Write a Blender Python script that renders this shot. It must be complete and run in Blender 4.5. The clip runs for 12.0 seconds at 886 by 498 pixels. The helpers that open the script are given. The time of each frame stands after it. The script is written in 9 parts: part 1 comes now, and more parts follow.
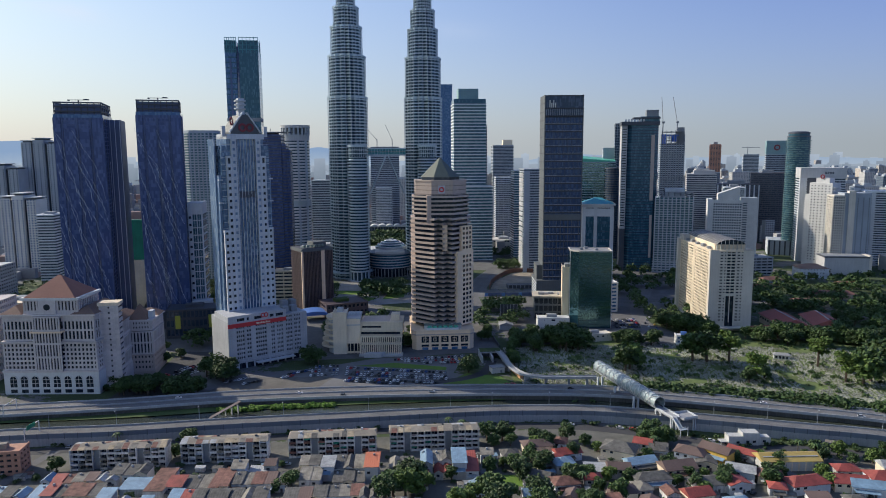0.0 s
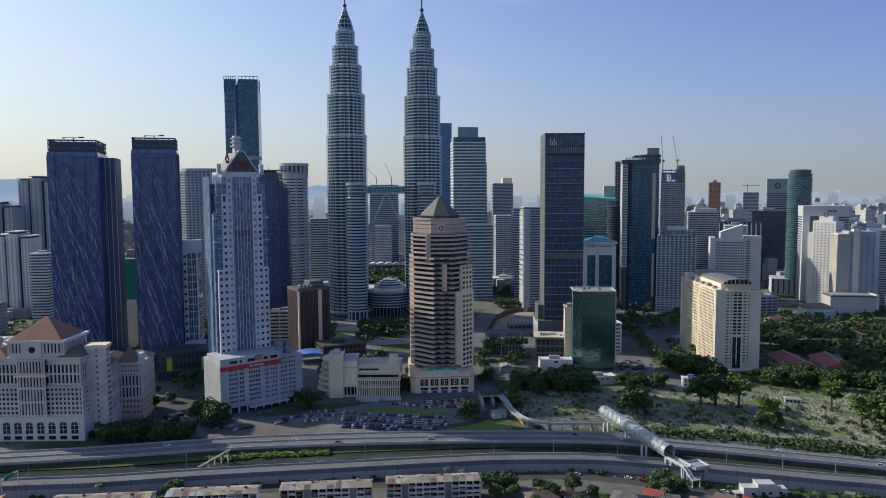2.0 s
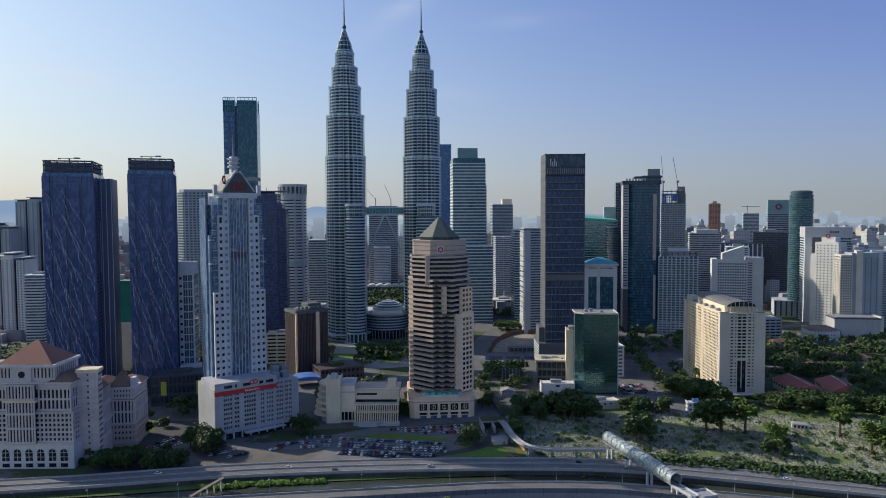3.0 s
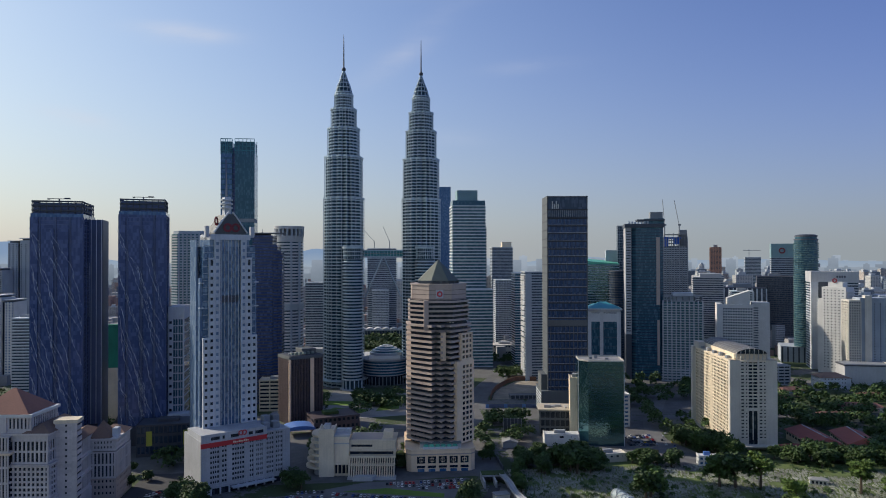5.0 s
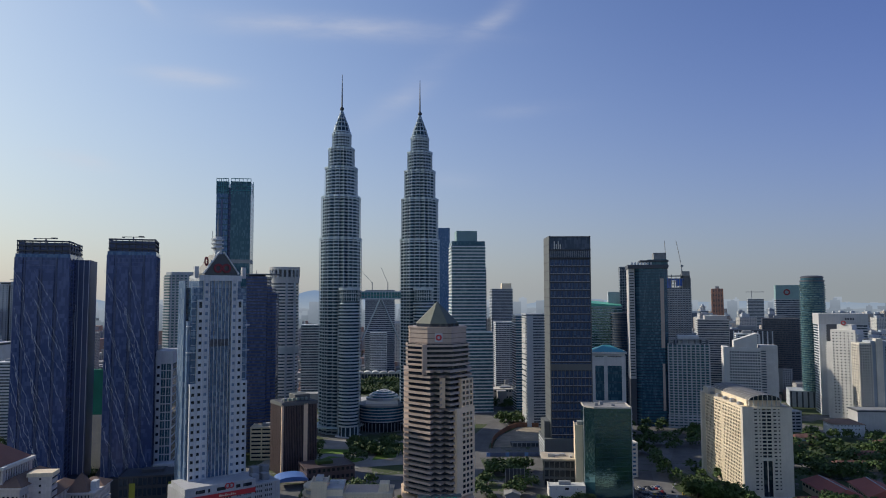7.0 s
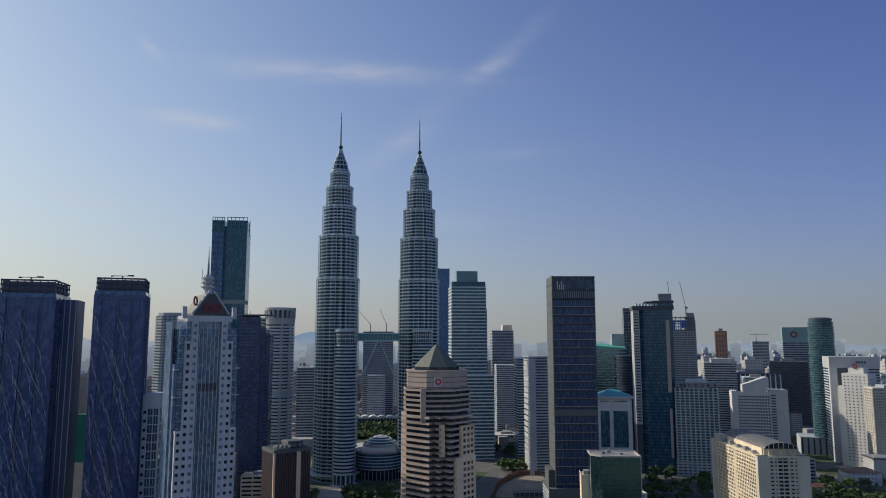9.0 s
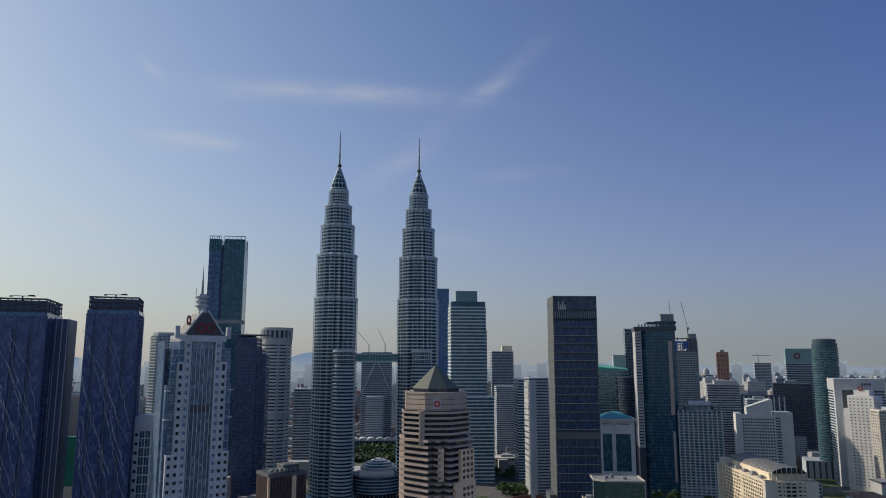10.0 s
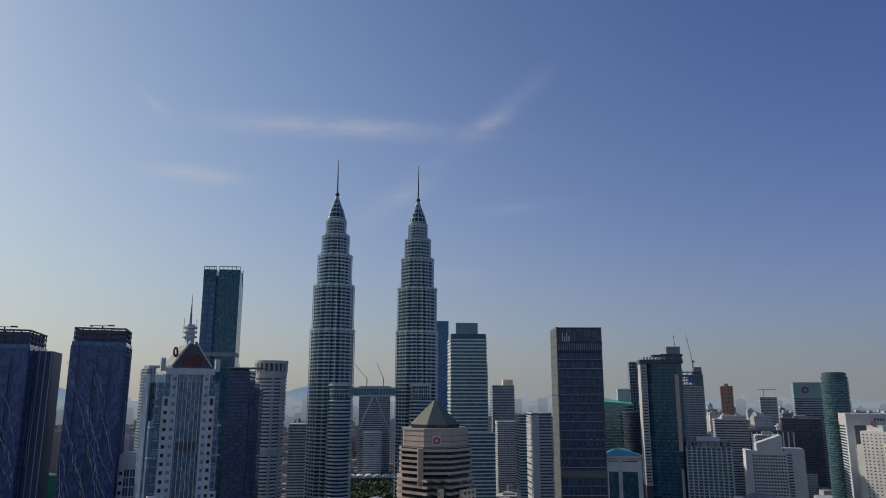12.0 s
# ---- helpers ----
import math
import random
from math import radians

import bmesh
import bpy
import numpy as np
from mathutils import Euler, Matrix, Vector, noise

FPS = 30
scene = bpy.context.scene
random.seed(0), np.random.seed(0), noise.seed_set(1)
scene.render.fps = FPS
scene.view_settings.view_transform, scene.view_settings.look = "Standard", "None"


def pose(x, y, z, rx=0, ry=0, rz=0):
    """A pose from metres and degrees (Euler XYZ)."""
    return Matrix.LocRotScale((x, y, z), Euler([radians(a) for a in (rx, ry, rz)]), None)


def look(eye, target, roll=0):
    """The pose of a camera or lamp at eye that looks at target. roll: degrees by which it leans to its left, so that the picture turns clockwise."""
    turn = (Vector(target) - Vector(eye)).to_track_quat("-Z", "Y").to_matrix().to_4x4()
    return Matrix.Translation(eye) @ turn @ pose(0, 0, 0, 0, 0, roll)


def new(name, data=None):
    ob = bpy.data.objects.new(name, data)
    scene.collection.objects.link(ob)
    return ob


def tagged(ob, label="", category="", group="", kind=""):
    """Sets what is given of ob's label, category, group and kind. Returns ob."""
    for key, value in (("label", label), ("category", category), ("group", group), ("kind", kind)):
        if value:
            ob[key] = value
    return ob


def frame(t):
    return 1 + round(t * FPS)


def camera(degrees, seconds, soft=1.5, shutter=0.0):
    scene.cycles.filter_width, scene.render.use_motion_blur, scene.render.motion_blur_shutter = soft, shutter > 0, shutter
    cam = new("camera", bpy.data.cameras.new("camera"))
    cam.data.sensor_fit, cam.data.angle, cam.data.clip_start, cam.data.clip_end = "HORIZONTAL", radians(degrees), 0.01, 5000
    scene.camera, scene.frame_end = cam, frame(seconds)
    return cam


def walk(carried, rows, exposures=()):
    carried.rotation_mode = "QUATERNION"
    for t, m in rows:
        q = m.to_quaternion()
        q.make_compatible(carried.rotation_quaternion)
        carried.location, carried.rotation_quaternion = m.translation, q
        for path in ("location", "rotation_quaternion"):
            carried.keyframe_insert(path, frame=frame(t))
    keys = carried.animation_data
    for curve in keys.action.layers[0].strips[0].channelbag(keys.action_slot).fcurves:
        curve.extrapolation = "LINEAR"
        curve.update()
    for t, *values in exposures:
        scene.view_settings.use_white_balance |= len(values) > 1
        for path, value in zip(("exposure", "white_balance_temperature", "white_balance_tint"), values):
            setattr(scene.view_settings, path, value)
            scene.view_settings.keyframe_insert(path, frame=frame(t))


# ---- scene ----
cam = camera(64.8, 12.0, 1.0)
PATH = [
    (0, (0.681, -0.852, 165.998), (0.842, 1.123, 165.727), -0.3),
    (0.5, (0.895, 2.271, 166.012), (1.058, 4.248, 165.76), -0.4),
    (1, (1.147, 5.537, 166.027), (1.31, 7.518, 165.804), -0.3),
    (1.5, (1.436, 9.055, 166.037), (1.6, 11.039, 165.843), -0.3),
    (2, (1.763, 12.874, 166.049), (1.927, 14.861, 165.885), -0.3),
    (2.5, (2.12, 17.001, 166.067), (2.286, 18.99, 165.934), -0.3),
    (3, (2.477, 21.406, 166.095), (2.643, 23.397, 165.991), -0.3),
    (5, (3.866, 40.06, 166.378), (4.035, 42.052, 166.396), -0.1),
    (5.5, (4.199, 44.884, 166.403), (4.369, 46.876, 166.452), -0.1),
    (6, (4.552, 49.862, 166.427), (4.723, 51.853, 166.506), -0.1),
    (6.5, (4.935, 54.884, 166.448), (5.106, 56.874, 166.556), -0.1),
    (7, (5.34, 59.886, 166.466), (5.512, 61.874, 166.603), -0.1),
    (9, (6.919, 79.764, 166.546), (7.091, 81.74, 166.801), 0.0),
    (9.5, (7.335, 84.68, 166.545), (7.508, 86.652, 166.83), 0.0),
    (10, (7.756, 89.601, 166.539), (7.929, 91.569, 166.852), 0.1),
    (10.5, (8.159, 94.584, 166.529), (8.331, 96.547, 166.872), 0.1),
    (11, (8.542, 99.626, 166.524), (8.714, 101.584, 166.895), 0.1),
    (11.5, (8.894, 104.678, 166.526), (9.066, 106.63, 166.926), 0.1),
    (12, (9.223, 109.726, 166.531), (9.396, 111.676, 166.937), 0.1),
]
EXPOSURES = [(0, 0.36, 6300, 10), (3, 0.23, 6340, 10), (6, 0.06, 6420, 10), (9.5, -0.17, 6520, 10), (12, -0.30, 6560, 10)]
walk(cam, [(t, look(eye, target, roll)) for t, eye, target, roll in PATH], EXPOSURES)


# ---- sky and sun ----
SUN_AZ, SUN_EL = -61.0, 30.0        # degrees from +y towards +x, and above the horizon
SUN = 4.0
SKY = 0.10


def link(tree, a, b):
    tree.links.new(a, b)


def node(tree, kind, **settings):
    n = tree.nodes.new(kind)
    for key, value in settings.items():
        if key in n.inputs:
            n.inputs[key].default_value = value
    return n


def maths(tree, op, a, b=0.0, c=0.0):
    n = tree.nodes.new("ShaderNodeMath")
    n.operation = op
    for k, v in enumerate((a, b, c)):
        if isinstance(v, (int, float)):
            n.inputs[k].default_value = v
        else:
            link(tree, v, n.inputs[k])
    return n.outputs[0]


def mix(tree, fac, a, b, blend="MIX"):
    n = tree.nodes.new("ShaderNodeMix")
    n.data_type, n.blend_type = "RGBA", blend
    for k, v in ((0, fac), (6, a), (7, b)):
        if isinstance(v, (int, float)):
            n.inputs[k].default_value = v
        elif isinstance(v, tuple):
            n.inputs[k].default_value = (*v, 1.0)[:4]
        else:
            link(tree, v, n.inputs[k])
    return n.outputs[2]


world = bpy.data.worlds.new("sky")
scene.world = world
world.use_nodes = True
wt = world.node_tree
wt.nodes.clear()
sky = wt.nodes.new("ShaderNodeTexSky")
sky.sky_type, sky.sun_disc = "NISHITA", False
sky.sun_elevation, sky.sun_rotation = radians(SUN_EL), radians(SUN_AZ)
sky.altitude, sky.air_density, sky.dust_density, sky.ozone_density = 100, 1.0, 0.7, 2.5
# thin cirrus: long streaks lying across the upper sky
wc = wt.nodes.new("ShaderNodeTexCoord")
sep = wt.nodes.new("ShaderNodeSeparateXYZ")
link(wt, wc.outputs["Generated"], sep.inputs[0])
ahead = maths(wt, "MAXIMUM", sep.outputs[1], 0.02)
az = maths(wt, "DIVIDE", sep.outputs[0], ahead)
el = maths(wt, "DIVIDE", sep.outputs[2], ahead)
wisp = node(wt, "ShaderNodeTexNoise", Scale=3.0, Detail=6.0, Roughness=0.62)
stretch = wt.nodes.new("ShaderNodeCombineXYZ")
link(wt, maths(wt, "MULTIPLY", az, 2.2), stretch.inputs[0])
link(wt, maths(wt, "MULTIPLY", el, 9.0), stretch.inputs[1])
link(wt, stretch.outputs[0], wisp.inputs["Vector"])


def streak(a, e, half_a, half_e, slope, gain):
    """A soft elongated cloud round the direction (a, e), in tangents ahead of the camera."""
    da = maths(wt, "DIVIDE", maths(wt, "SUBTRACT", az, a), half_a)
    lean = maths(wt, "MULTIPLY", maths(wt, "SUBTRACT", az, a), slope)
    de = maths(wt, "DIVIDE", maths(wt, "SUBTRACT", maths(wt, "SUBTRACT", el, e), lean), half_e)
    far = maths(wt, "ADD", maths(wt, "MULTIPLY", da, da), maths(wt, "MULTIPLY", de, de))
    soft = maths(wt, "POWER", 2.718, maths(wt, "MULTIPLY", far, -1.0))
    return maths(wt, "MULTIPLY", soft, gain)


cover = 0.0
for one in ((-0.08, 0.392, 0.165, 0.016, -0.02, 0.42), (0.07, 0.335, 0.09, 0.022, 0.75, 0.06), (0.155, 0.405, 0.03, 0.011, 0.35, 0.28), (0.20, 0.447, 0.05, 0.02, 0.9, 0.12),
            (-0.28, 0.312, 0.06, 0.012, -0.05, 0.5), (-0.34, 0.42, 0.02, 0.010, -0.8, 0.22), (-0.42, 0.19, 0.05, 0.012, -0.2, 0.30),
            (0.02, 0.28, 0.05, 0.018, 0.6, 0.16), (0.21, 0.275, 0.06, 0.010, 0.1, 0.15), (0.10, 0.17, 0.05, 0.012, 0.0, 0.10)):
    cover = maths(wt, "ADD", cover, streak(*one))
ragged = maths(wt, "MULTIPLY", cover, maths(wt, "ADD", maths(wt, "MULTIPLY", wisp.outputs[0], 2.8), -0.65))
ragged = maths(wt, "MINIMUM", maths(wt, "MAXIMUM", ragged, 0.0), 0.6)
HAZE, HAZE_FALL, HAZE_MID, HAZE_SIDE = (4.42, 4.90, 5.15), 5.2, 0.82, 0.30
SKY_TINT_SUN, SKY_TINT_FAR = (1.06, 1.06, 0.96), (0.635, 0.71, 1.15)
# thick tropical haze low over the horizon, brighter towards the sun
sunward = maths(wt, "ADD", maths(wt, "MULTIPLY", sep.outputs[0], -0.95), maths(wt, "MULTIPLY", sep.outputs[1], 0.0))
side = maths(wt, "MINIMUM", maths(wt, "MAXIMUM", maths(wt, "ADD", maths(wt, "MULTIPLY", sunward, 0.9), 0.5), 0.0), 1.0)
fall = maths(wt, "MULTIPLY", maths(wt, "SUBTRACT", maths(wt, "MULTIPLY", side, 0.62), 1.22), HAZE_FALL)
low = maths(wt, "POWER", 2.718, maths(wt, "MULTIPLY", maths(wt, "MAXIMUM", sep.outputs[2], 0.0), fall))
tinted = mix(wt, 1.0, sky.outputs[0], mix(wt, side, SKY_TINT_FAR, SKY_TINT_SUN), "MULTIPLY")
glow = maths(wt, "MAXIMUM", maths(wt, "ADD", HAZE_MID, maths(wt, "MULTIPLY", sunward, HAZE_SIDE)), 0.25)
bright = maths(wt, "ADD", 1.22, maths(wt, "MULTIPLY", sunward, 0.30))
lit = wt.nodes.new("ShaderNodeVectorMath")
lit.operation = "SCALE"
link(wt, tinted, lit.inputs[0])
link(wt, bright, lit.inputs["Scale"])
tinted = lit.outputs[0]
veil = mix(wt, maths(wt, "MINIMUM", maths(wt, "MAXIMUM", maths(wt, "ADD", maths(wt, "MULTIPLY", sunward, 1.1), 0.47), 0.0), 1.0), HAZE, (5.15, 5.0, 4.80))
scaled = wt.nodes.new("ShaderNodeVectorMath")
scaled.operation = "SCALE"
link(wt, veil, scaled.inputs[0])
link(wt, glow, scaled.inputs["Scale"])
tinted = mix(wt, maths(wt, "MULTIPLY", low, 0.92), tinted, scaled.outputs[0])
clouded = mix(wt, ragged, tinted, (6.2, 6.3, 6.9))
bg = node(wt, "ShaderNodeBackground", Strength=SKY)
link(wt, clouded, bg.inputs[0])
wo = wt.nodes.new("ShaderNodeOutputWorld")
link(wt, bg.outputs[0], wo.inputs[0])

sun = new("sun", bpy.data.lights.new("sun", "SUN"))
sun.data.energy, sun.data.angle, sun.data.color = SUN, radians(0.6), (1.0, 0.88, 0.71)
sa, se = radians(SUN_AZ), radians(SUN_EL)
to_sun = Vector((math.sin(sa) * math.cos(se), math.cos(sa) * math.cos(se), math.sin(se)))
sun.matrix_world = look(to_sun * 2000, (0, 0, 0))


# ---- materials ----
def principled(name):
    m = bpy.data.materials.new(name)
    m.use_nodes = True
    t = m.node_tree
    t.nodes.clear()
    b = t.nodes.new("ShaderNodeBsdfPrincipled")
    o = t.nodes.new("ShaderNodeOutputMaterial")
    link(t, b.outputs[0], o.inputs[0])
    return m, t, b


def plain(name, colour, rough=0.75, metal=0.0, var=0.22, fine=0.9, broad=0.06, bump=0.25, each=0.10, space="Object", streaks=0.0):
    """Paint, concrete, stone, metal or soil: broad stains, fine grain, rain streaks and small differences from piece to piece."""
    m, t, b = principled(name)
    c = t.nodes.new("ShaderNodeTexCoord")
    g = t.nodes.new("ShaderNodeNewGeometry")
    place = c.outputs["Object"] if space == "Object" else g.outputs["Position"]
    n1 = node(t, "ShaderNodeTexNoise", Scale=broad, Detail=5.0, Roughness=0.6)
    n2 = node(t, "ShaderNodeTexNoise", Scale=fine, Detail=4.0, Roughness=0.65)
    link(t, g.outputs["Position"], n1.inputs["Vector"])
    link(t, place, n2.inputs["Vector"])
    v = maths(t, "ADD", maths(t, "MULTIPLY", n1.outputs[0], 1.2), maths(t, "MULTIPLY", n2.outputs[0], 0.8))
    v = maths(t, "MULTIPLY", maths(t, "SUBTRACT", v, 1.0), var * 2.0)
    if streaks:
        sc = node(t, "ShaderNodeMapping")
        sc.inputs["Scale"].default_value = (0.9, 0.9, 0.035)
        link(t, g.outputs["Position"], sc.inputs["Vector"])
        n3 = node(t, "ShaderNodeTexNoise", Scale=1.0, Detail=3.0)
        link(t, sc.outputs[0], n3.inputs["Vector"])
        v = maths(t, "ADD", v, maths(t, "MULTIPLY", maths(t, "SUBTRACT", n3.outputs[0], 0.5), streaks))
    info = t.nodes.new("ShaderNodeObjectInfo")
    v = maths(t, "ADD", v, maths(t, "MULTIPLY", maths(t, "SUBTRACT", info.outputs["Random"], 0.5), each * 2))
    v = maths(t, "ADD", v, 1.0)
    grey = t.nodes.new("ShaderNodeCombineColor")
    for k in range(3):
        link(t, v, grey.inputs[k])
    link(t, mix(t, 1.0, colour, grey.outputs[0], "MULTIPLY"), b.inputs["Base Color"])
    b.inputs["Metallic"].default_value = metal
    r = maths(t, "ADD", maths(t, "MULTIPLY", n2.outputs[0], 0.25), rough - 0.12)
    link(t, r, b.inputs["Roughness"])
    if bump:
        bp = node(t, "ShaderNodeBump", Strength=bump, Distance=0.1)
        link(t, n2.outputs[0], bp.inputs["Height"])
        link(t, bp.outputs[0], b.inputs["Normal"])
    return m


def cells(t, w, h):
    """White noise for each pane w wide and h high of a facade, in the building's own axes."""
    c = t.nodes.new("ShaderNodeTexCoord")
    s = t.nodes.new("ShaderNodeSeparateXYZ")
    link(t, c.outputs["Object"], s.inputs[0])
    across = maths(t, "DIVIDE", maths(t, "ADD", s.outputs[0], s.outputs[1]), w)
    up = maths(t, "DIVIDE", s.outputs[2], h)
    v = t.nodes.new("ShaderNodeCombineXYZ")
    link(t, maths(t, "FLOOR", across), v.inputs[0])
    link(t, maths(t, "FLOOR", up), v.inputs[1])
    n = t.nodes.new("ShaderNodeTexWhiteNoise")
    n.noise_dimensions = "2D"
    link(t, v.outputs[0], n.inputs["Vector"])
    return across, up, n.outputs["Value"], c.outputs["Object"]


def glazing(name, dark, light, ior=1.9, rough=0.06, pane=(1.5, 3.6), lit=0.25, wave=0.02):
    """Coated facade glass: panes differ by blinds and flatness, so that the reflections break up from pane to pane."""
    m, t, b = principled(name)
    across, up, rnd, obj = cells(t, *pane)
    blind = maths(t, "LESS_THAN", rnd, lit)
    shade = maths(t, "MULTIPLY", blind, maths(t, "ADD", maths(t, "MULTIPLY", rnd, 1.0 / max(lit, 0.01) * 0.7), 0.3))
    n1 = node(t, "ShaderNodeTexNoise", Scale=0.05, Detail=3.0)
    link(t, obj, n1.inputs["Vector"])
    base = mix(t, shade, dark, light)
    base = mix(t, maths(t, "MULTIPLY", n1.outputs[0], 0.5), base, tuple(x * 0.6 for x in dark))
    link(t, base, b.inputs["Base Color"])
    b.inputs["IOR"].default_value = ior
    # the coating colours the reflection
    b.inputs["Specular Tint"].default_value = (*(0.30 + 0.70 * x / max(light) for x in light), 1.0)
    link(t, maths(t, "ADD", maths(t, "MULTIPLY", rnd, 0.08), rough), b.inputs["Roughness"])
    wn = node(t, "ShaderNodeTexNoise", Scale=0.35, Detail=2.0)
    off = t.nodes.new("ShaderNodeVectorMath")
    link(t, obj, off.inputs[0])
    cc = t.nodes.new("ShaderNodeCombineXYZ")
    link(t, maths(t, "MULTIPLY", rnd, 30.0), cc.inputs[0])
    link(t, cc.outputs[0], off.inputs[1])
    link(t, off.outputs[0], wn.inputs["Vector"])
    bp = node(t, "ShaderNodeBump", Strength=1.0, Distance=wave * 4)
    link(t, wn.outputs[0], bp.inputs["Height"])
    link(t, bp.outputs[0], b.inputs["Normal"])
    return m


def facade(name, wall, glass, w=3.2, h=3.3, fx=(0.2, 0.8), fz=(0.3, 0.78), ior=1.7):
    """A far facade: rows of windows in a painted wall."""
    m, t, b = principled(name)
    across, up, rnd, obj = cells(t, w, h)
    fa, fu = maths(t, "FRACT", across), maths(t, "FRACT", up)
    win = 1.0
    for v, (lo, hi) in ((fa, fx), (fu, fz)):
        win = maths(t, "MULTIPLY", win, maths(t, "MULTIPLY", maths(t, "GREATER_THAN", v, lo), maths(t, "LESS_THAN", v, hi)))
    info = t.nodes.new("ShaderNodeNewGeometry")
    n1 = node(t, "ShaderNodeTexNoise", Scale=0.03, Detail=4.0)
    link(t, obj, n1.inputs["Vector"])
    k = maths(t, "ADD", 0.62, maths(t, "ADD", maths(t, "MULTIPLY", info.outputs["Random Per Island"], 0.4), maths(t, "MULTIPLY", n1.outputs[0], 0.35)))
    grey = t.nodes.new("ShaderNodeCombineColor")
    for q in range(3):
        link(t, k, grey.inputs[q])
    wallc = mix(t, 1.0, wall, grey.outputs[0], "MULTIPLY")
    pane = mix(t, maths(t, "MULTIPLY", rnd, 0.5), glass, tuple(min(1, x * 2 + 0.03) for x in glass))
    link(t, mix(t, win, wallc, pane), b.inputs["Base Color"])
    link(t, maths(t, "SUBTRACT", 0.8, maths(t, "MULTIPLY", win, 0.62)), b.inputs["Roughness"])
    b.inputs["IOR"].default_value = ior
    return m


M = {
    "steel": plain("brushed_steel", (0.41, 0.50, 0.56), 0.36, 0.30, 0.10, bump=0.05),
    "steel_bright": plain("polished_steel", (0.40, 0.465, 0.51), 0.38, 0.45, 0.08, bump=0.04),
    "steel_glass": glazing("tower_glass", (0.022, 0.050, 0.075), (0.065, 0.115, 0.15), 1.5, 0.10, (1.4, 4.0), 0.3),
    "white": plain("white_paint", (0.51, 0.545, 0.585), 0.7, streaks=0.25),
    "white_bright": plain("fresh_white_paint", (0.56, 0.565, 0.56), 0.7, streaks=0.15),
    "cream_pale": plain("pale_cream_render", (0.54, 0.51, 0.455), 0.8, streaks=0.25),
    "cream": plain("cream_render", (0.70, 0.60, 0.45), 0.8, streaks=0.25),
    "stone": plain("pale_stone", (0.42, 0.43, 0.445), 0.75, streaks=0.25),
    "tan_stone": plain("tan_granite", (0.78, 0.60, 0.42), 0.6, streaks=0.1),
    "pink_stone": plain("rose_granite", (0.44, 0.36, 0.315), 0.5, streaks=0.15),
    "grey": plain("grey_concrete", (0.23, 0.25, 0.275), 0.85, streaks=0.3),
    "dark_grey": plain("dark_cladding", (0.055, 0.065, 0.085), 0.6, streaks=0.1),
    "concrete": plain("weathered_concrete", (0.32, 0.335, 0.36), 0.9, streaks=0.5),
    "brown": plain("brown_cladding", (0.085, 0.064, 0.070), 0.5),
    "navy": plain("navy_cladding", (0.070, 0.105, 0.215), 0.45, streaks=0.15),
    "teal_paint": plain("teal_roofing", (0.04, 0.22, 0.27), 0.5),
    "red": plain("red_panel", (0.50, 0.03, 0.04), 0.5, var=0.05),
    "orange_brick": plain("orange_render", (0.40, 0.215, 0.15), 0.8, streaks=0.15),
    "terracotta": plain("terracotta_tiles", (0.27, 0.125, 0.09), 0.8, var=0.3),
    "green_copper": plain("green_copper", (0.15, 0.20, 0.19), 0.6, var=0.25),
    "green_canopy": plain("green_canopy", (0.10, 0.42, 0.30), 0.5),
    "netting": plain("green_netting", (0.02, 0.20, 0.125), 0.8, var=0.4, streaks=0.4),
    "glass_dark": glazing("dark_window_glass", (0.014, 0.022, 0.036), (0.07, 0.085, 0.10), 1.55, 0.06, (1.5, 3.5), 0.2),
    "glass_navy": glazing("navy_curtain_glass", (0.044, 0.074, 0.190), (0.112, 0.160, 0.315), 1.5, 0.05, (1.6, 3.4), 0.5, 0.03),
    "glass_blue": glazing("blue_curtain_glass", (0.055, 0.130, 0.27), (0.15, 0.25, 0.40), 1.5, 0.05, (1.4, 3.6), 0.4, 0.03),
    "glass_teal": glazing("teal_curtain_glass", (0.030, 0.092, 0.140), (0.09, 0.19, 0.255), 1.5, 0.05, (1.6, 3.8), 0.35, 0.03),
    "glass_green": glazing("green_curtain_glass", (0.014, 0.046, 0.054), (0.045, 0.115, 0.125), 2.3, 0.02, (1.6, 3.8), 0.25, 0.025),
    "glass_black": glazing("black_curtain_glass", (0.025, 0.048, 0.085), (0.08, 0.11, 0.17), 1.5, 0.05, (1.35, 4.0), 0.35, 0.04),
    "asphalt": plain("asphalt", (0.050, 0.052, 0.057), 0.9, var=0.3, space="World", fine=0.5),
    "asphalt_pale": plain("worn_asphalt", (0.135, 0.138, 0.143), 0.9, var=0.35, space="World", fine=0.3),
    "asphalt_light": plain("bleached_asphalt", (0.125, 0.128, 0.134), 0.9, var=0.45, space="World", fine=0.3),
    "plaza_paving": plain("pale_plaza_paving", (0.27, 0.265, 0.255), 0.9, var=0.3, space="World", fine=0.4),
    "pavement": plain("paving", (0.115, 0.117, 0.118), 0.9, var=0.5, space="World", fine=0.25),
    "grass": plain("grass", (0.05, 0.085, 0.022), 0.95, var=0.5, space="World", fine=0.6),
    "soil": plain("sandy_soil", (0.115, 0.11, 0.10), 0.95, var=0.45, space="World", fine=0.3),
    "water": plain("river_water", (0.05, 0.06, 0.045), 0.2, var=0.3, space="World", fine=0.3),
    "roof_grey": plain("grey_roof", (0.26, 0.265, 0.27), 0.8, var=0.35),
    "white_line": plain("road_paint", (0.24, 0.24, 0.24), 0.8, var=0.4),
}


# ---- building kit ----
def mesh_from(name, verts, faces):
    me = bpy.data.meshes.new(name)
    me.from_pydata(verts, [], faces)
    me.update()
    return me


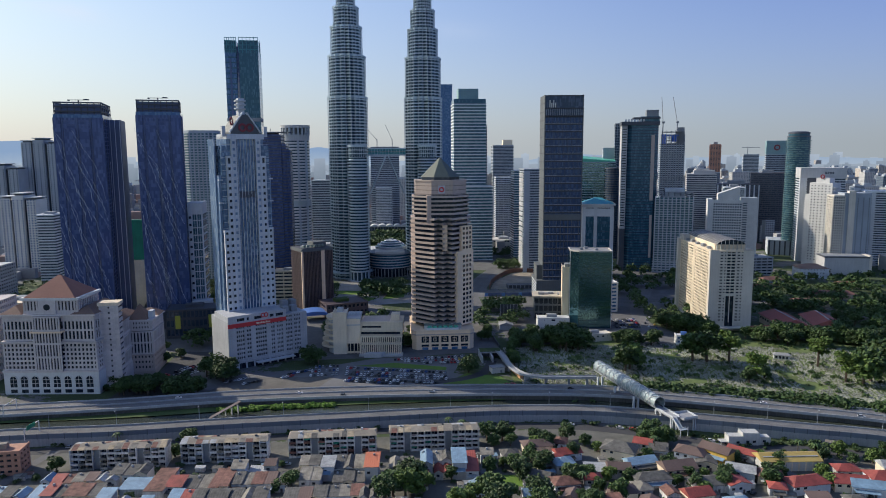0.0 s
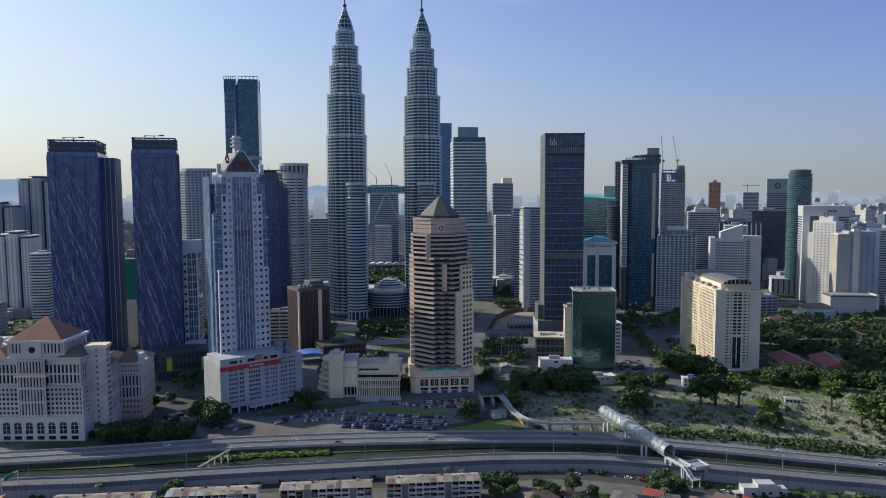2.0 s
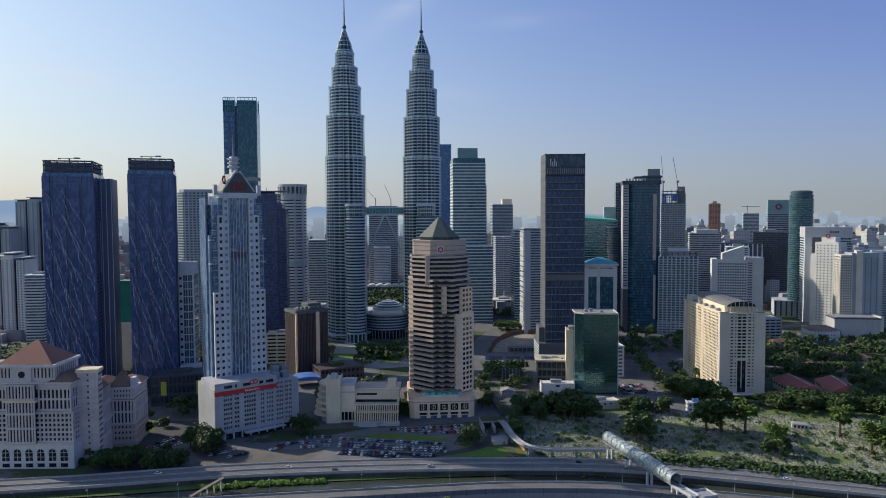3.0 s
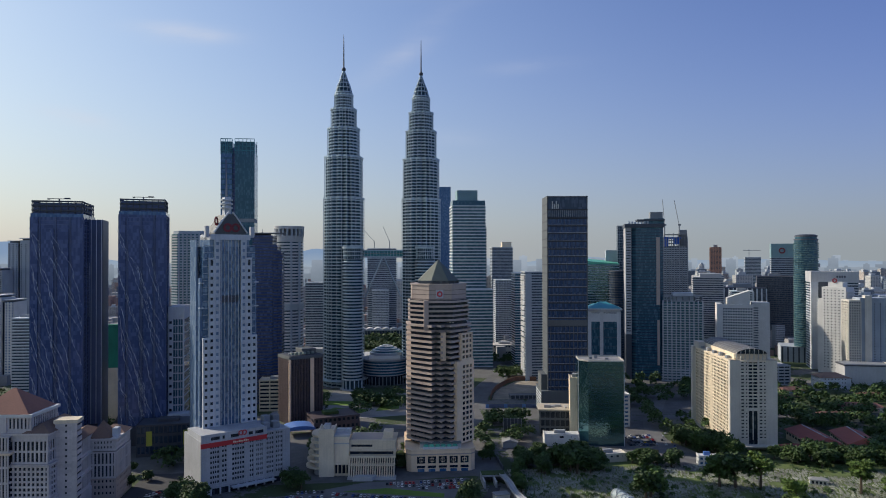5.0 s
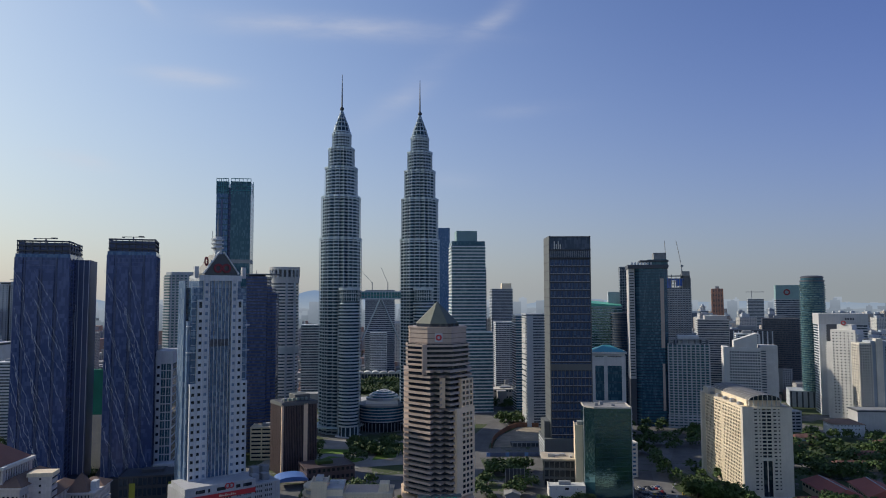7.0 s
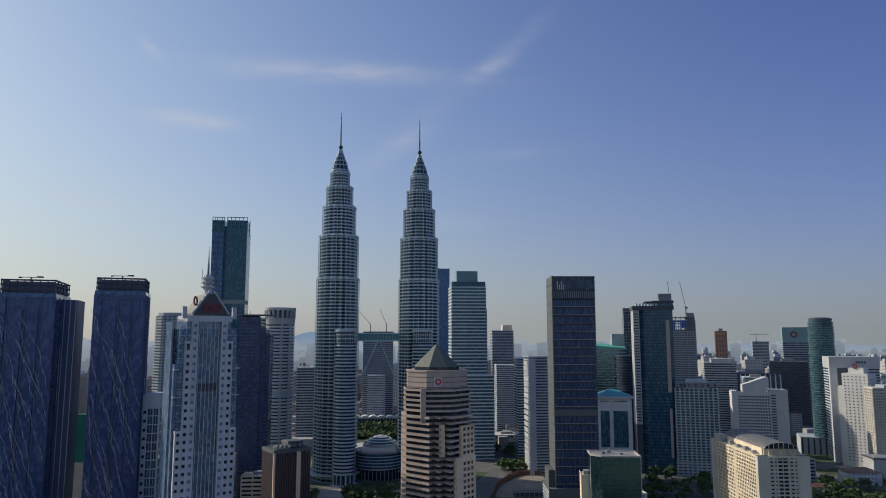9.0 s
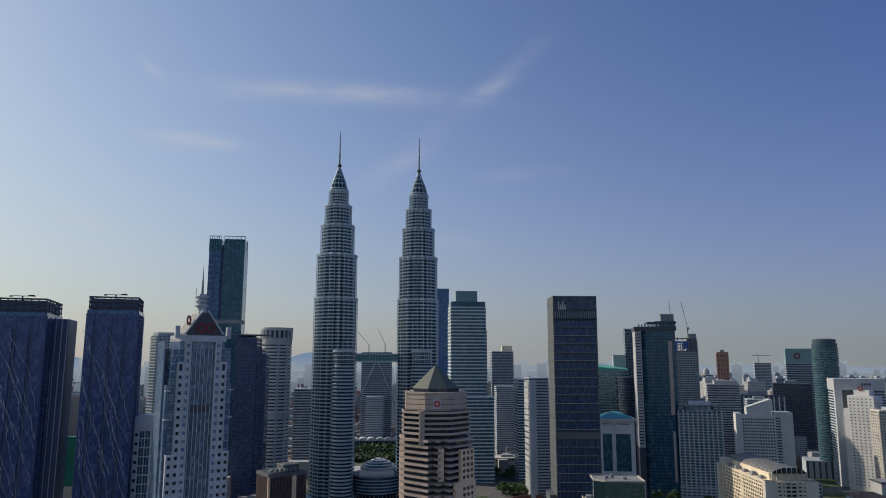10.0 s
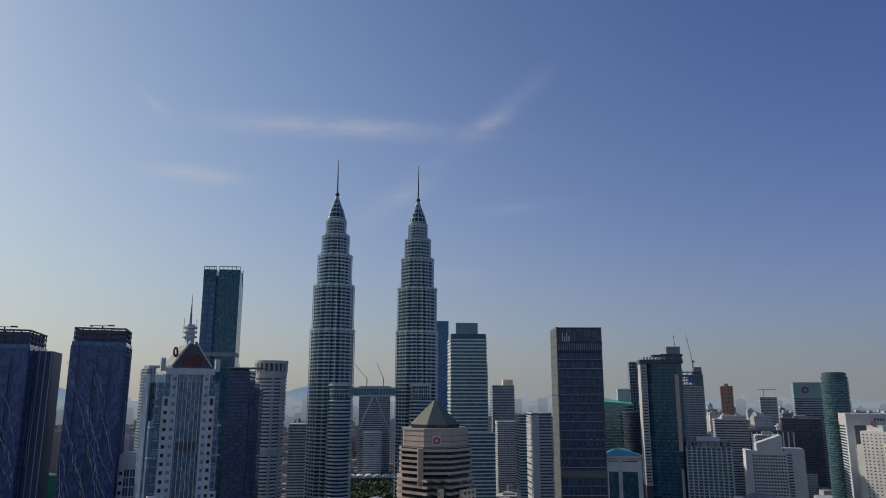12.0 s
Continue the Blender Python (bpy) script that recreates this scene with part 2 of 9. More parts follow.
def thing(name, m, label, category, group="", kind=""):
    ob = new(name)
    ob.empty_display_size = 1.0
    ob.matrix_world = m
    return tagged(ob, label, category, group, kind)


def part(name, me, material, parent, label="", at=(0, 0, 0), turn=0.0, kind=""):
    """One mesh object under a thing or under a part, at a place in the parent's axes."""
    if isinstance(me, bmesh.types.BMesh):
        bm, me = me, bpy.data.meshes.new(name)
        bm.to_mesh(me)
        bm.free()
    if material and not me.materials:
        me.materials.append(M[material] if isinstance(material, str) else material)
    ob = new(name, me)
    ob.parent = parent
    ob.location = at
    if turn:
        ob.rotation_euler = (0, 0, radians(turn))
    return tagged(ob, label, kind=kind)


def block(x0, x1, y0, y1, z0, z1, chamfer=0.0):
    """A box; with a chamfer its upper edges are cut."""
    if not chamfer:
        v = [(x0, y0, z0), (x1, y0, z0), (x1, y1, z0), (x0, y1, z0), (x0, y0, z1), (x1, y0, z1), (x1, y1, z1), (x0, y1, z1)]
        f = [(3, 2, 1, 0), (4, 5, 6, 7), (0, 1, 5, 4), (1, 2, 6, 5), (2, 3, 7, 6), (3, 0, 4, 7)]
        return v, f
    c = chamfer
    v = [(x0, y0, z0), (x1, y0, z0), (x1, y1, z0), (x0, y1, z0), (x0, y0, z1 - c), (x1, y0, z1 - c), (x1, y1, z1 - c), (x0, y1, z1 - c),
         (x0 + c, y0 + c, z1), (x1 - c, y0 + c, z1), (x1 - c, y1 - c, z1), (x0 + c, y1 - c, z1)]
    f = [(3, 2, 1, 0), (8, 9, 10, 11)]
    for k in range(4):
        n = (k + 1) % 4
        f += [(k, n, 4 + n, 4 + k), (4 + k, 4 + n, 8 + n, 8 + k)]
    return v, f


def box(name, x0, x1, y0, y1, z0, z1, chamfer=0.0):
    return mesh_from(name, *block(x0, x1, y0, y1, z0, z1, chamfer))


def blocks(name, rows):
    """Several boxes that make up one piece."""
    v, f = [], []
    for row in rows:
        bv, bf = block(*row)
        f += [tuple(i + len(v) for i in q) for q in bf]
        v += bv
    return mesh_from(name, v, f)


def prism(name, poly, z0, z1, top=None):
    """An upright prism over a polygon (anticlockwise); top: another polygon of as many corners for its upper end."""
    n, top = len(poly), top or poly
    v = [(x, y, z0) for x, y in poly] + [(x, y, z1) for x, y in top]
    f = [tuple(range(n - 1, -1, -1)), tuple(range(n, 2 * n))]
    f += [(k, (k + 1) % n, n + (k + 1) % n, n + k) for k in range(n)]
    return mesh_from(name, v, f)


def rect(w, d, x=0.0, y=0.0):
    """A footprint whose front edge lies on y, centred on x."""
    return [(x - w / 2, y), (x + w / 2, y), (x + w / 2, y + d), (x - w / 2, y + d)]


def ngon(r, n, x=0.0, y=0.0, turn=0.0, squash=1.0):
    return [(x + r * math.cos(2 * math.pi * k / n + turn), y + squash * r * math.sin(2 * math.pi * k / n + turn)) for k in range(n)]


def cut_corners(w, d, c, x=0.0, y=0.0):
    a, b = x - w / 2, x + w / 2
    return [(a + c, y), (b - c, y), (b, y + c), (b, y + d - c), (b - c, y + d), (a + c, y + d), (a, y + d - c), (a, y + c)]


def grow(poly, d):
    """The polygon moved outwards by d."""
    out, n = [], len(poly)
    for k in range(n):
        p, q, r = Vector(poly[k - 1]), Vector(poly[k]), Vector(poly[(k + 1) % n])
        a, b = (q - p).normalized(), (r - q).normalized()
        na, nb = Vector((a.y, -a.x)), Vector((b.y, -b.x))
        m = (na + nb) / max(0.35, 1 + na.dot(nb))
        out.append((q.x + m.x * d, q.y + m.y * d))
    return out


def storeys(parent, poly, z0, z1, floors, glass, band, depth=0.5, share=0.4, name="spandrel", core="glazing", skip=()):
    """A glazed core with a band of wall at each floor."""
    part(core, prism(core, poly, z0, z1), glass, parent)
    h = (z1 - z0) / floors
    if parent.matrix_world.translation.y > 925:
        # so far off that single bands cannot be told apart: one joined mesh
        v, f, ring = [], [], grow(poly, depth)
        n = len(ring)
        for k in range(floors):
            i, z = len(v), z0 + k * h
            v += [(x, y, z) for x, y in ring] + [(x, y, z + h * share) for x, y in ring]
            f += [tuple(range(i + n - 1, i - 1, -1)), tuple(range(i + n, i + 2 * n))] + [(i + q, i + (q + 1) % n, i + n + (q + 1) % n, i + n + q) for q in range(n)]
        part("banding", mesh_from("banding", v, f), band, parent, kind="stuff")
        return h
    me = prism(name, grow(poly, depth), 0, h * share)
    for k in range(floors):
        if k not in skip:
            part(name, me, band, parent, at=(0, 0, z0 + k * h))
    return h


def rings(name, poly, heights, thick):
    """Equal flat rings of one outline at several heights, joined."""
    v, f, n = [], [], len(poly)
    for z in heights:
        i = len(v)
        v += [(x, y, z) for x, y in poly] + [(x, y, z + thick) for x, y in poly]
        f += [tuple(range(i + n - 1, i - 1, -1)), tuple(range(i + n, i + 2 * n))] + [(i + q, i + (q + 1) % n, i + n + (q + 1) % n, i + n + q) for q in range(n)]
    return mesh_from(name, v, f)


def boxed(name, rows, material, parent, label=""):
    """Many small far-off boxes of one kind as one joined part."""
    return part(name, blocks(name, rows), material, parent, label, kind="stuff")


def piers(parent, a, b, z0, z1, count, width, depth, material, name="pier", ends=True):
    """Upright strips of wall, standing proud, along the edge from a to b of a footprint."""
    a, b = Vector(a), Vector(b)
    turn = math.degrees(math.atan2(b.y - a.y, b.x - a.x))
    if parent.matrix_world.translation.y > 925:
        line = [a.lerp(b, k / (count - 1) if ends else (k + 0.5) / count) - a for k in range(count)]
        part("ribbing", blocks("ribbing", [(p.length - width / 2, p.length + width / 2, -depth, 0.3, z0, z1) for p in line]), material, parent, at=(a.x, a.y, 0), turn=turn, kind="stuff")
        return
    me = box(name, -width / 2, width / 2, -depth, 0.3, z0, z1)
    for k in range(count):
        f = k / (count - 1) if ends else (k + 0.5) / count
        p = a.lerp(b, f)
        part(name, me, material, parent, at=(p.x, p.y, 0), turn=turn)


def windows(parent, a, b, z0, z1, cols, rows, w, h, glass="glass_dark", frame_mat="white", name="window", inset=True, sill=True):
    """Window units in the wall over the edge from a to b: a pane with a raised surround, each an object of its own."""
    a, b = Vector(a), Vector(b)
    turn = math.degrees(math.atan2(b.y - a.y, b.x - a.x))
    pane = box("pane", -w / 2, w / 2, -0.06, 0.2, -h / 2, h / 2)
    pane.materials.append(M[glass])
    lint = box("lintel", -w / 2 - 0.15, w / 2 + 0.15, -0.35, 0.05, h / 2, h / 2 + 0.18)
    for c in range(cols):
        p = a.lerp(b, (c + 0.5) / cols)
        for r in range(rows):
            part(name, pane, None, parent, at=(p.x, p.y, z0 + (z1 - z0) * (r + 0.5) / rows), turn=turn)


def front(ax, ay, bx, by):
    """The pose and width of a building whose front runs from a to b, as seen from the camera's side."""
    turn = math.degrees(math.atan2(by - ay, bx - ax))
    return pose((ax + bx) / 2, (ay + by) / 2, 0, 0, 0, turn), math.hypot(bx - ax, by - ay)


def lathe(name, rings, n):
    """A solid of revolution: rings of (radius, z)."""
    v, f = [], []
    for r, z in rings:
        v += [(r * math.cos(2 * math.pi * k / n), r * math.sin(2 * math.pi * k / n), z) for k in range(n)]
    for j in range(len(rings) - 1):
        f += [(j * n + k, j * n + (k + 1) % n, (j + 1) * n + (k + 1) % n, (j + 1) * n + k) for k in range(n)]
    f += [tuple(range(n - 1, -1, -1)), tuple(range((len(rings) - 1) * n, len(rings) * n))]
    return mesh_from(name, v, f)


def annulus(name, r0, r1, half, n):
    """A flat ring with a hole, standing in the x, z plane."""
    v, f = [], []
    for k in range(n):
        c, s = math.cos(2 * math.pi * k / n), math.sin(2 * math.pi * k / n)
        v += [(r0 * c, -half, r0 * s), (r1 * c, -half, r1 * s), (r1 * c, half, r1 * s), (r0 * c, half, r0 * s)]
    for k in range(n):
        i, j = 4 * k, 4 * ((k + 1) % n)
        f += [(i, i + 1, j + 1, j), (i + 1, i + 2, j + 2, j + 1), (i + 2, i + 3, j + 3, j + 2), (i + 3, i, j, j + 3)]
    return mesh_from(name, v, f)


def rod(name, p, q, r, n=6):
    """A straight bar from p to q."""
    p, q = Vector(p), Vector(q)
    m = (q - p).to_track_quat("Z", "Y").to_matrix()
    v = [tuple(e + m @ Vector((r * math.cos(2 * math.pi * k / n), r * math.sin(2 * math.pi * k / n), 0))) for e in (p, q) for k in range(n)]
    f = [(k, (k + 1) % n, n + (k + 1) % n, n + k) for k in range(n)] + [tuple(range(n - 1, -1, -1)), tuple(range(n, 2 * n))]
    return mesh_from(name, v, f)


def pyramid(name, poly, z0, apex):
    n = len(poly)
    return mesh_from(name, [(x, y, z0) for x, y in poly] + [apex], [tuple(range(n - 1, -1, -1))] + [(k, (k + 1) % n, n) for k in range(n)])


def hip(name, x0, x1, y0, y1, z0, rise, over=0.6, ridge=None):
    """A hipped roof over a rectangle, its ridge along the longer side; ridge: how far it is shortened at each end (0: gables)."""
    x0, x1, y0, y1 = x0 - over, x1 + over, y0 - over, y1 + over
    long_x = x1 - x0 >= y1 - y0
    cut = (min(x1 - x0, y1 - y0) / 2 * 0.9) if ridge is None else ridge
    xm, ym = (x0 + x1) / 2, (y0 + y1) / 2
    top = [(x0 + cut, ym, z0 + rise), (x1 - cut, ym, z0 + rise)] if long_x else [(xm, y0 + cut, z0 + rise), (xm, y1 - cut, z0 + rise)]
    t = 0.25
    v = [(x0, y0, z0), (x1, y0, z0), (x1, y1, z0), (x0, y1, z0), (x0, y0, z0 - t), (x1, y0, z0 - t), (x1, y1, z0 - t), (x0, y1, z0 - t)] + top
    f = [(7, 6, 5, 4)] + [(4 + k, 4 + (k + 1) % 4, (k + 1) % 4, k) for k in range(4)]
    f += [(0, 1, 9, 8), (1, 2, 9), (2, 3, 8, 9), (3, 0, 8)] if long_x else [(0, 1, 8), (1, 2, 9, 8), (2, 3, 9), (3, 0, 8, 9)]
    return mesh_from(name, v, f)


# ---- the ground, the distance ----
def ground_material():
    m, t, b = principled("city_ground")
    g = t.nodes.new("ShaderNodeNewGeometry")
    big = node(t, "ShaderNodeTexNoise", Scale=0.012, Detail=6.0, Roughness=0.6)
    small = node(t, "ShaderNodeTexNoise", Scale=0.25, Detail=5.0, Roughness=0.7)
    for n in (big, small):
        link(t, g.outputs["Position"], n.inputs["Vector"])
    green = maths(t, "MULTIPLY", maths(t, "GREATER_THAN", maths(t, "ADD", big.outputs[0], maths(t, "MULTIPLY", maths(t, "SUBTRACT", small.outputs[0], 0.5), 0.5)), 0.46), 1.0)
    col = mix(t, small.outputs[0], (0.075, 0.078, 0.083), (0.20, 0.20, 0.198))
    leaf = mix(t, small.outputs[0], (0.020, 0.036, 0.014), (0.07, 0.105, 0.032))
    link(t, mix(t, green, col, leaf), b.inputs["Base Color"])
    b.inputs["Roughness"].default_value = 0.95
    bp = node(t, "ShaderNodeBump", Strength=0.6, Distance=0.6)
    link(t, small.outputs[0], bp.inputs["Height"])
    link(t, bp.outputs[0], b.inputs["Normal"])
    return m


ground = new("ground", mesh_from("ground", [(-4800, -2500, 0), (4800, -2500, 0), (4800, 4700, 0), (-4800, 4700, 0)], [(0, 1, 2, 3)]))
ground.data.materials.append(ground_material())
tagged(ground, "flat city ground of asphalt, paving and greenery", "ground", kind="structure")


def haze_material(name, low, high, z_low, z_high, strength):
    """Distant land with its haze put into the colour: an emission stands in for lit air."""
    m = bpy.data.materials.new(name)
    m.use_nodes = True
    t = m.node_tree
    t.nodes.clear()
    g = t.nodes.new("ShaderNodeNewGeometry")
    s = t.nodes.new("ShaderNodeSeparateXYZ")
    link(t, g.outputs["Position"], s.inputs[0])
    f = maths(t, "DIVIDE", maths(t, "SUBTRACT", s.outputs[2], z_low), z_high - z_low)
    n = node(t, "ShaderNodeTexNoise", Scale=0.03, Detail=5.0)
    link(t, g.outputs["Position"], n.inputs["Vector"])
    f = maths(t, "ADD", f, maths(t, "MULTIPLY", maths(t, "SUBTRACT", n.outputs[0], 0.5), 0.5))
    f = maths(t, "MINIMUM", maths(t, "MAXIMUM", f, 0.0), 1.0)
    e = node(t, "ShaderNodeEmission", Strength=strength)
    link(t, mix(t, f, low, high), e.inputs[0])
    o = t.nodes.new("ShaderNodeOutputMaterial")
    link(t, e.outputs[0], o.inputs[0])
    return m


def ridge(name, radius, humps, base, seed, material, label, rough=6.0):
    """A far range as a bank that rises behind the city: humps of (bearing, height, half width) in degrees and metres."""
    v, f, n = [], [], 420
    for k in range(n + 1):
        a = -75 + 150 * k / n
        h = base + sum(t * math.exp(-((a - c) / w) ** 2) for c, t, w in humps)
        h += rough * noise.fractal(Vector((a * 0.5, seed, 0)), 1.0, 2.0, 5)
        s, c = math.sin(radians(a)), math.cos(radians(a))
        v += [(radius * s, radius * c, -1), ((radius + 60) * s, (radius + 60) * c, h)]
    f = [(2 * k, 2 * k + 2, 2 * k + 3, 2 * k + 1) for k in range(n)]
    ob = new(name, mesh_from(name, v, f))
    ob.data.materials.append(material)
    return tagged(ob, label, "hills", kind="structure")


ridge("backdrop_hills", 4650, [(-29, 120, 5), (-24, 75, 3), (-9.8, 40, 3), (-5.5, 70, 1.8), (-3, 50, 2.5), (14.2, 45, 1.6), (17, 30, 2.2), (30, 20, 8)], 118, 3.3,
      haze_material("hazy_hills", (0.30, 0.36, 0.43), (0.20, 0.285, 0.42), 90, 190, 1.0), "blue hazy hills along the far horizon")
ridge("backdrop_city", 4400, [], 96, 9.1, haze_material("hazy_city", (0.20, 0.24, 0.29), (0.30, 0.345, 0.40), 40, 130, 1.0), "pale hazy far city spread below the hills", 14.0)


def skyline(name, near, far, count, tall, seed, material, label):
    """The farthest towers and blocks as pale outlines; their haze is put into the emissive colour."""
    r, rows = random.Random(seed), []
    for _ in range(count):
        y = r.uniform(near, far)
        x = r.uniform(-0.75, 0.86) * y
        w, d, h = r.uniform(14, 60), r.uniform(14, 40), tall * (0.25 + 0.75 * r.random() ** 2.2)
        rows.append((x - w / 2, x + w / 2, y, y + d, 0, h))
        if r.random() < 0.4:
            rows.append((x - w / 5, x + w / 6, y + d * 0.2, y + d * 0.6, h - 1, h + r.uniform(4, 12)))
    ob = new(name, blocks(name, rows))
    ob.data.materials.append(material)
    return tagged(ob, label, "skyline", kind="structure")


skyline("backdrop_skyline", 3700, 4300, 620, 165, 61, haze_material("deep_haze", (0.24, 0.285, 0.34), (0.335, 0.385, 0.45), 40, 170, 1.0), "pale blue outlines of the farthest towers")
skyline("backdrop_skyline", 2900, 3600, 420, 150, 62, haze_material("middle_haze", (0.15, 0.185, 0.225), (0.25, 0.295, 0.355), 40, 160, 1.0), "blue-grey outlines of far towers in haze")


# ---- the twin towers ----
def lobed(r, n=96):
    """The towers' plan: eight points and eight round bays between them."""
    out = []
    for k in range(n):
        a = 2 * math.pi * k / n
        u = (a % (math.pi / 4)) / (math.pi / 4)            # 0 at a point, 0.5 in a bay
        point = 1.0 - 0.55 * min(u, 1 - u) if min(u, 1 - u) < 0.22 else 0.0
        bay = 0.965 - 0.42 * (u - 0.5) ** 2 * 4
        s = r * max(point, bay)
        out.append((s * math.cos(a + 0.2), s * math.sin(a + 0.2)))
    return out


def twin_tower(x, y, label):
    t = thing("skyscraper", pose(x, y, 0), label, "skyscraper", "twin towers")
    tiers = [(0, 240, 26.6, 58), (240, 293, 24.9, 13), (293, 330, 21.0, 9), (330, 355, 16.8, 6), (355, 374, 12.3, 5)]
    for z0, z1, r, floors in tiers:
        poly = lobed(r)
        part("glazing", prism("glazing", grow(poly, -1.3), z0, z1), "steel_glass", t)
        h = (z1 - z0) / floors
        part("banding", rings("banding", poly, [z0 + k * h for k in range(floors)], h * 0.36), "steel", t, kind="stuff")
        v, f = [], []
        for k in range(0, 96, 4):
            fx, fy = poly[k][0] * 0.99, poly[k][1] * 0.99
            bv, bf = block(fx - 0.34, fx + 0.34, fy - 0.34, fy + 0.34, z0, z1)
            f += [tuple(i + len(v) for i in q) for q in bf]
            v += bv
        part("ribbing", mesh_from("ribbing", v, f), "steel_bright", t, kind="stuff")
        part("cornice", prism("cornice", grow(poly, 0.5), z1 - 1.6, z1 + 0.6), "steel", t)
    crown = part("crown", lathe("crown", [(10.8, 374), (10.4, 379), (8.6, 381), (7.9, 386), (6.2, 388), (5.6, 392), (4.0, 394), (3.4, 398), (1.8, 400), (1.0, 405)], 16), "steel_glass", t)
    for k in range(12):
        a = 2 * math.pi * k / 12
        c, s = math.cos(a), math.sin(a)
        for (r0, z0), (r1, z1) in (((11.2, 374), (8.3, 386)), ((8.3, 386), (5.8, 392)), ((5.8, 392), (3.3, 399)), ((3.3, 399), (0.9, 406))):
            part("crown_rib", rod("crown_rib", (r0 * c, r0 * s, z0), (r1 * c, r1 * s, z1), 0.42, 5), "steel", crown)
    for r, z in ((10.9, 376), (9.0, 382.5), (6.9, 388.5), (4.9, 394), (2.7, 400)):
        part("crown_ring", lathe("crown_ring", [(r, z), (r + 0.5, z + 0.3), (r + 0.5, z + 1.0), (r, z + 1.3)], 16), "steel", crown)
    part("ball", lathe("ball", [(2.7 * math.sin(math.pi * k / 8) + 0.02, 407.4 - 2.7 * math.cos(math.pi * k / 8)) for k in range(9)], 12), "dark_grey", t)
    part("mast", lathe("mast", [(0.95, 400), (0.95, 409), (0.8, 425), (0.55, 440), (0.3, 452.5)], 8), "dark_grey", t)
    part("entrance_canopy", prism("entrance_canopy", ngon(31, 32), 8, 9.2), "steel", t)
    return t


def bustle(x, y, r, top, label):
    """The round lower tower that leans against a twin."""
    t = thing("tower_annex", pose(x, y, 0), label, "tower", "round annexes of the twin towers")
    poly = ngon(r, 40)
    part("glazing", prism("glazing", ngon(r - 1.0, 40), 0, top - 16), "steel_glass", t)
    floors = 38
    h = (top - 28) / floors
    band = lathe("sunshade", [(r - 0.9, 0), (r - 0.1, 0), (r + 0.2, h * 0.22), (r - 0.1, h * 0.5), (r - 0.9, h * 0.5)], 40)
    for k in range(floors):
        part("sunshade", band, "steel_bright", t, at=(0, 0, 12 + k * h))
    part("upper_drum", prism("upper_drum", ngon(r - 2.0, 40), top - 16, top - 1), "steel_glass", t)
    part("drum_mullions", blocks("drum_mullions", [((r - 1.9) * math.cos(a) - 0.25, (r - 1.9) * math.cos(a) + 0.25, (r - 1.9) * math.sin(a) - 0.25, (r - 1.9) * math.sin(a) + 0.25, top - 16, top - 2) for a in (2 * math.pi * k / 24 for k in range(24))]), "steel", t)
    for z in (top - 16.5, top - 11.5, top - 7):
        part("drum_ring", prism("drum_ring", ngon(r - 1.2, 40), z, z + 1.1), "steel_bright", t)
    part("cornice", prism("cornice", ngon(r - 0.2, 40), top - 2.6, top), "steel", t)
    col = lathe("column", [(0.8, 0), (0.8, 12)], 8)
    for k in range(14):
        a = 2 * math.pi * k / 14
        part("column", col, "steel", t, at=((r - 1.0) * math.cos(a), (r - 1.0) * math.sin(a), 0))
    part("plinth", prism("plinth", ngon(r + 2.5, 40), 0, 1.2), "stone", t)


twin_tower(-47.5, 949.8, "tapering steel-banded glass skyscraper with a masted crown")
twin_tower(53.5, 965.8, "tapering steel-banded glass skyscraper with a masted crown")
bustle(-35.0, 919.0, 13.2, 177.5, "round steel-banded tower leaning against its taller twin")
bustle(56.5, 935.0, 13.0, 177.5, "round steel-banded tower leaning against its taller twin")

bridge = thing("skybridge", pose(3, 957.5, 0, 0, 0, 9), "two-storey steel and teal glass skybridge on slanted legs", "skybridge")
part("deck", box("deck", -26, 26, -3, 3, 163.5, 165.2), "steel", bridge)
M["bridge_glass"] = glazing("sea_green_bridge_glass", (0.05, 0.20, 0.22), (0.12, 0.36, 0.38), 1.5, 0.06, (1.9, 3.4), 0.5)
part("glazing", box("glazing", -26, 26, -2.6, 2.6, 165.2, 172.5), "bridge_glass", bridge)
part("roof", box("roof", -26, 26, -3.2, 3.2, 172.5, 173.8), "steel", bridge)
part("floor_band", box("floor_band", -26, 26, -2.9, 2.9, 168.4, 169.4), "green_copper", bridge)
for k in range(14):
    part("mullion", box("mullion", -0.2, 0.2, -2.9, 2.9, 165, 173), "steel", bridge, at=(-24.7 + 3.8 * k, 0, 0))
for side in (-1, 1):
    for dy in (-1.6, 1.6):
        part("leg", rod("leg", (side * 1.0, dy, 164), (side * 23.5, dy, 112), 0.75, 8), "steel", bridge)
    part("leg_knuckle", lathe("leg_knuckle", [(0.4, -1.2), (1.5, 0), (0.4, 1.2)], 10), "steel", bridge, at=(side * 1.0, 0, 164))


# ---- the mall between the towers ----
mall = thing("shopping_mall", pose(5, 925, 0), "glass-fronted shopping mall with a stepped round dome", "mall", "")
part("lower_glass", prism("lower_glass", ngon(27.5, 40, 0, 40), 0, 12), "glass_dark", mall)
storeys(mall, ngon(30, 40, 0, 40), 12, 30, 5, "glass_teal", "stone", 0.35, 0.34)
part("roof", prism("roof", ngon(30.8, 40, 0, 40), 30, 32), "grey", mall)
part("roof_deck", box("roof_deck", -20, 20, 12, 62, 32, 34.4), "cream_pale", mall)
part("wing", box("wing", -60, 60, 55, 110, 0, 30), "stone", mall)
part("dome_drum", prism("dome_drum", ngon(22, 32, 2, 56), 34, 37), "stone", mall)
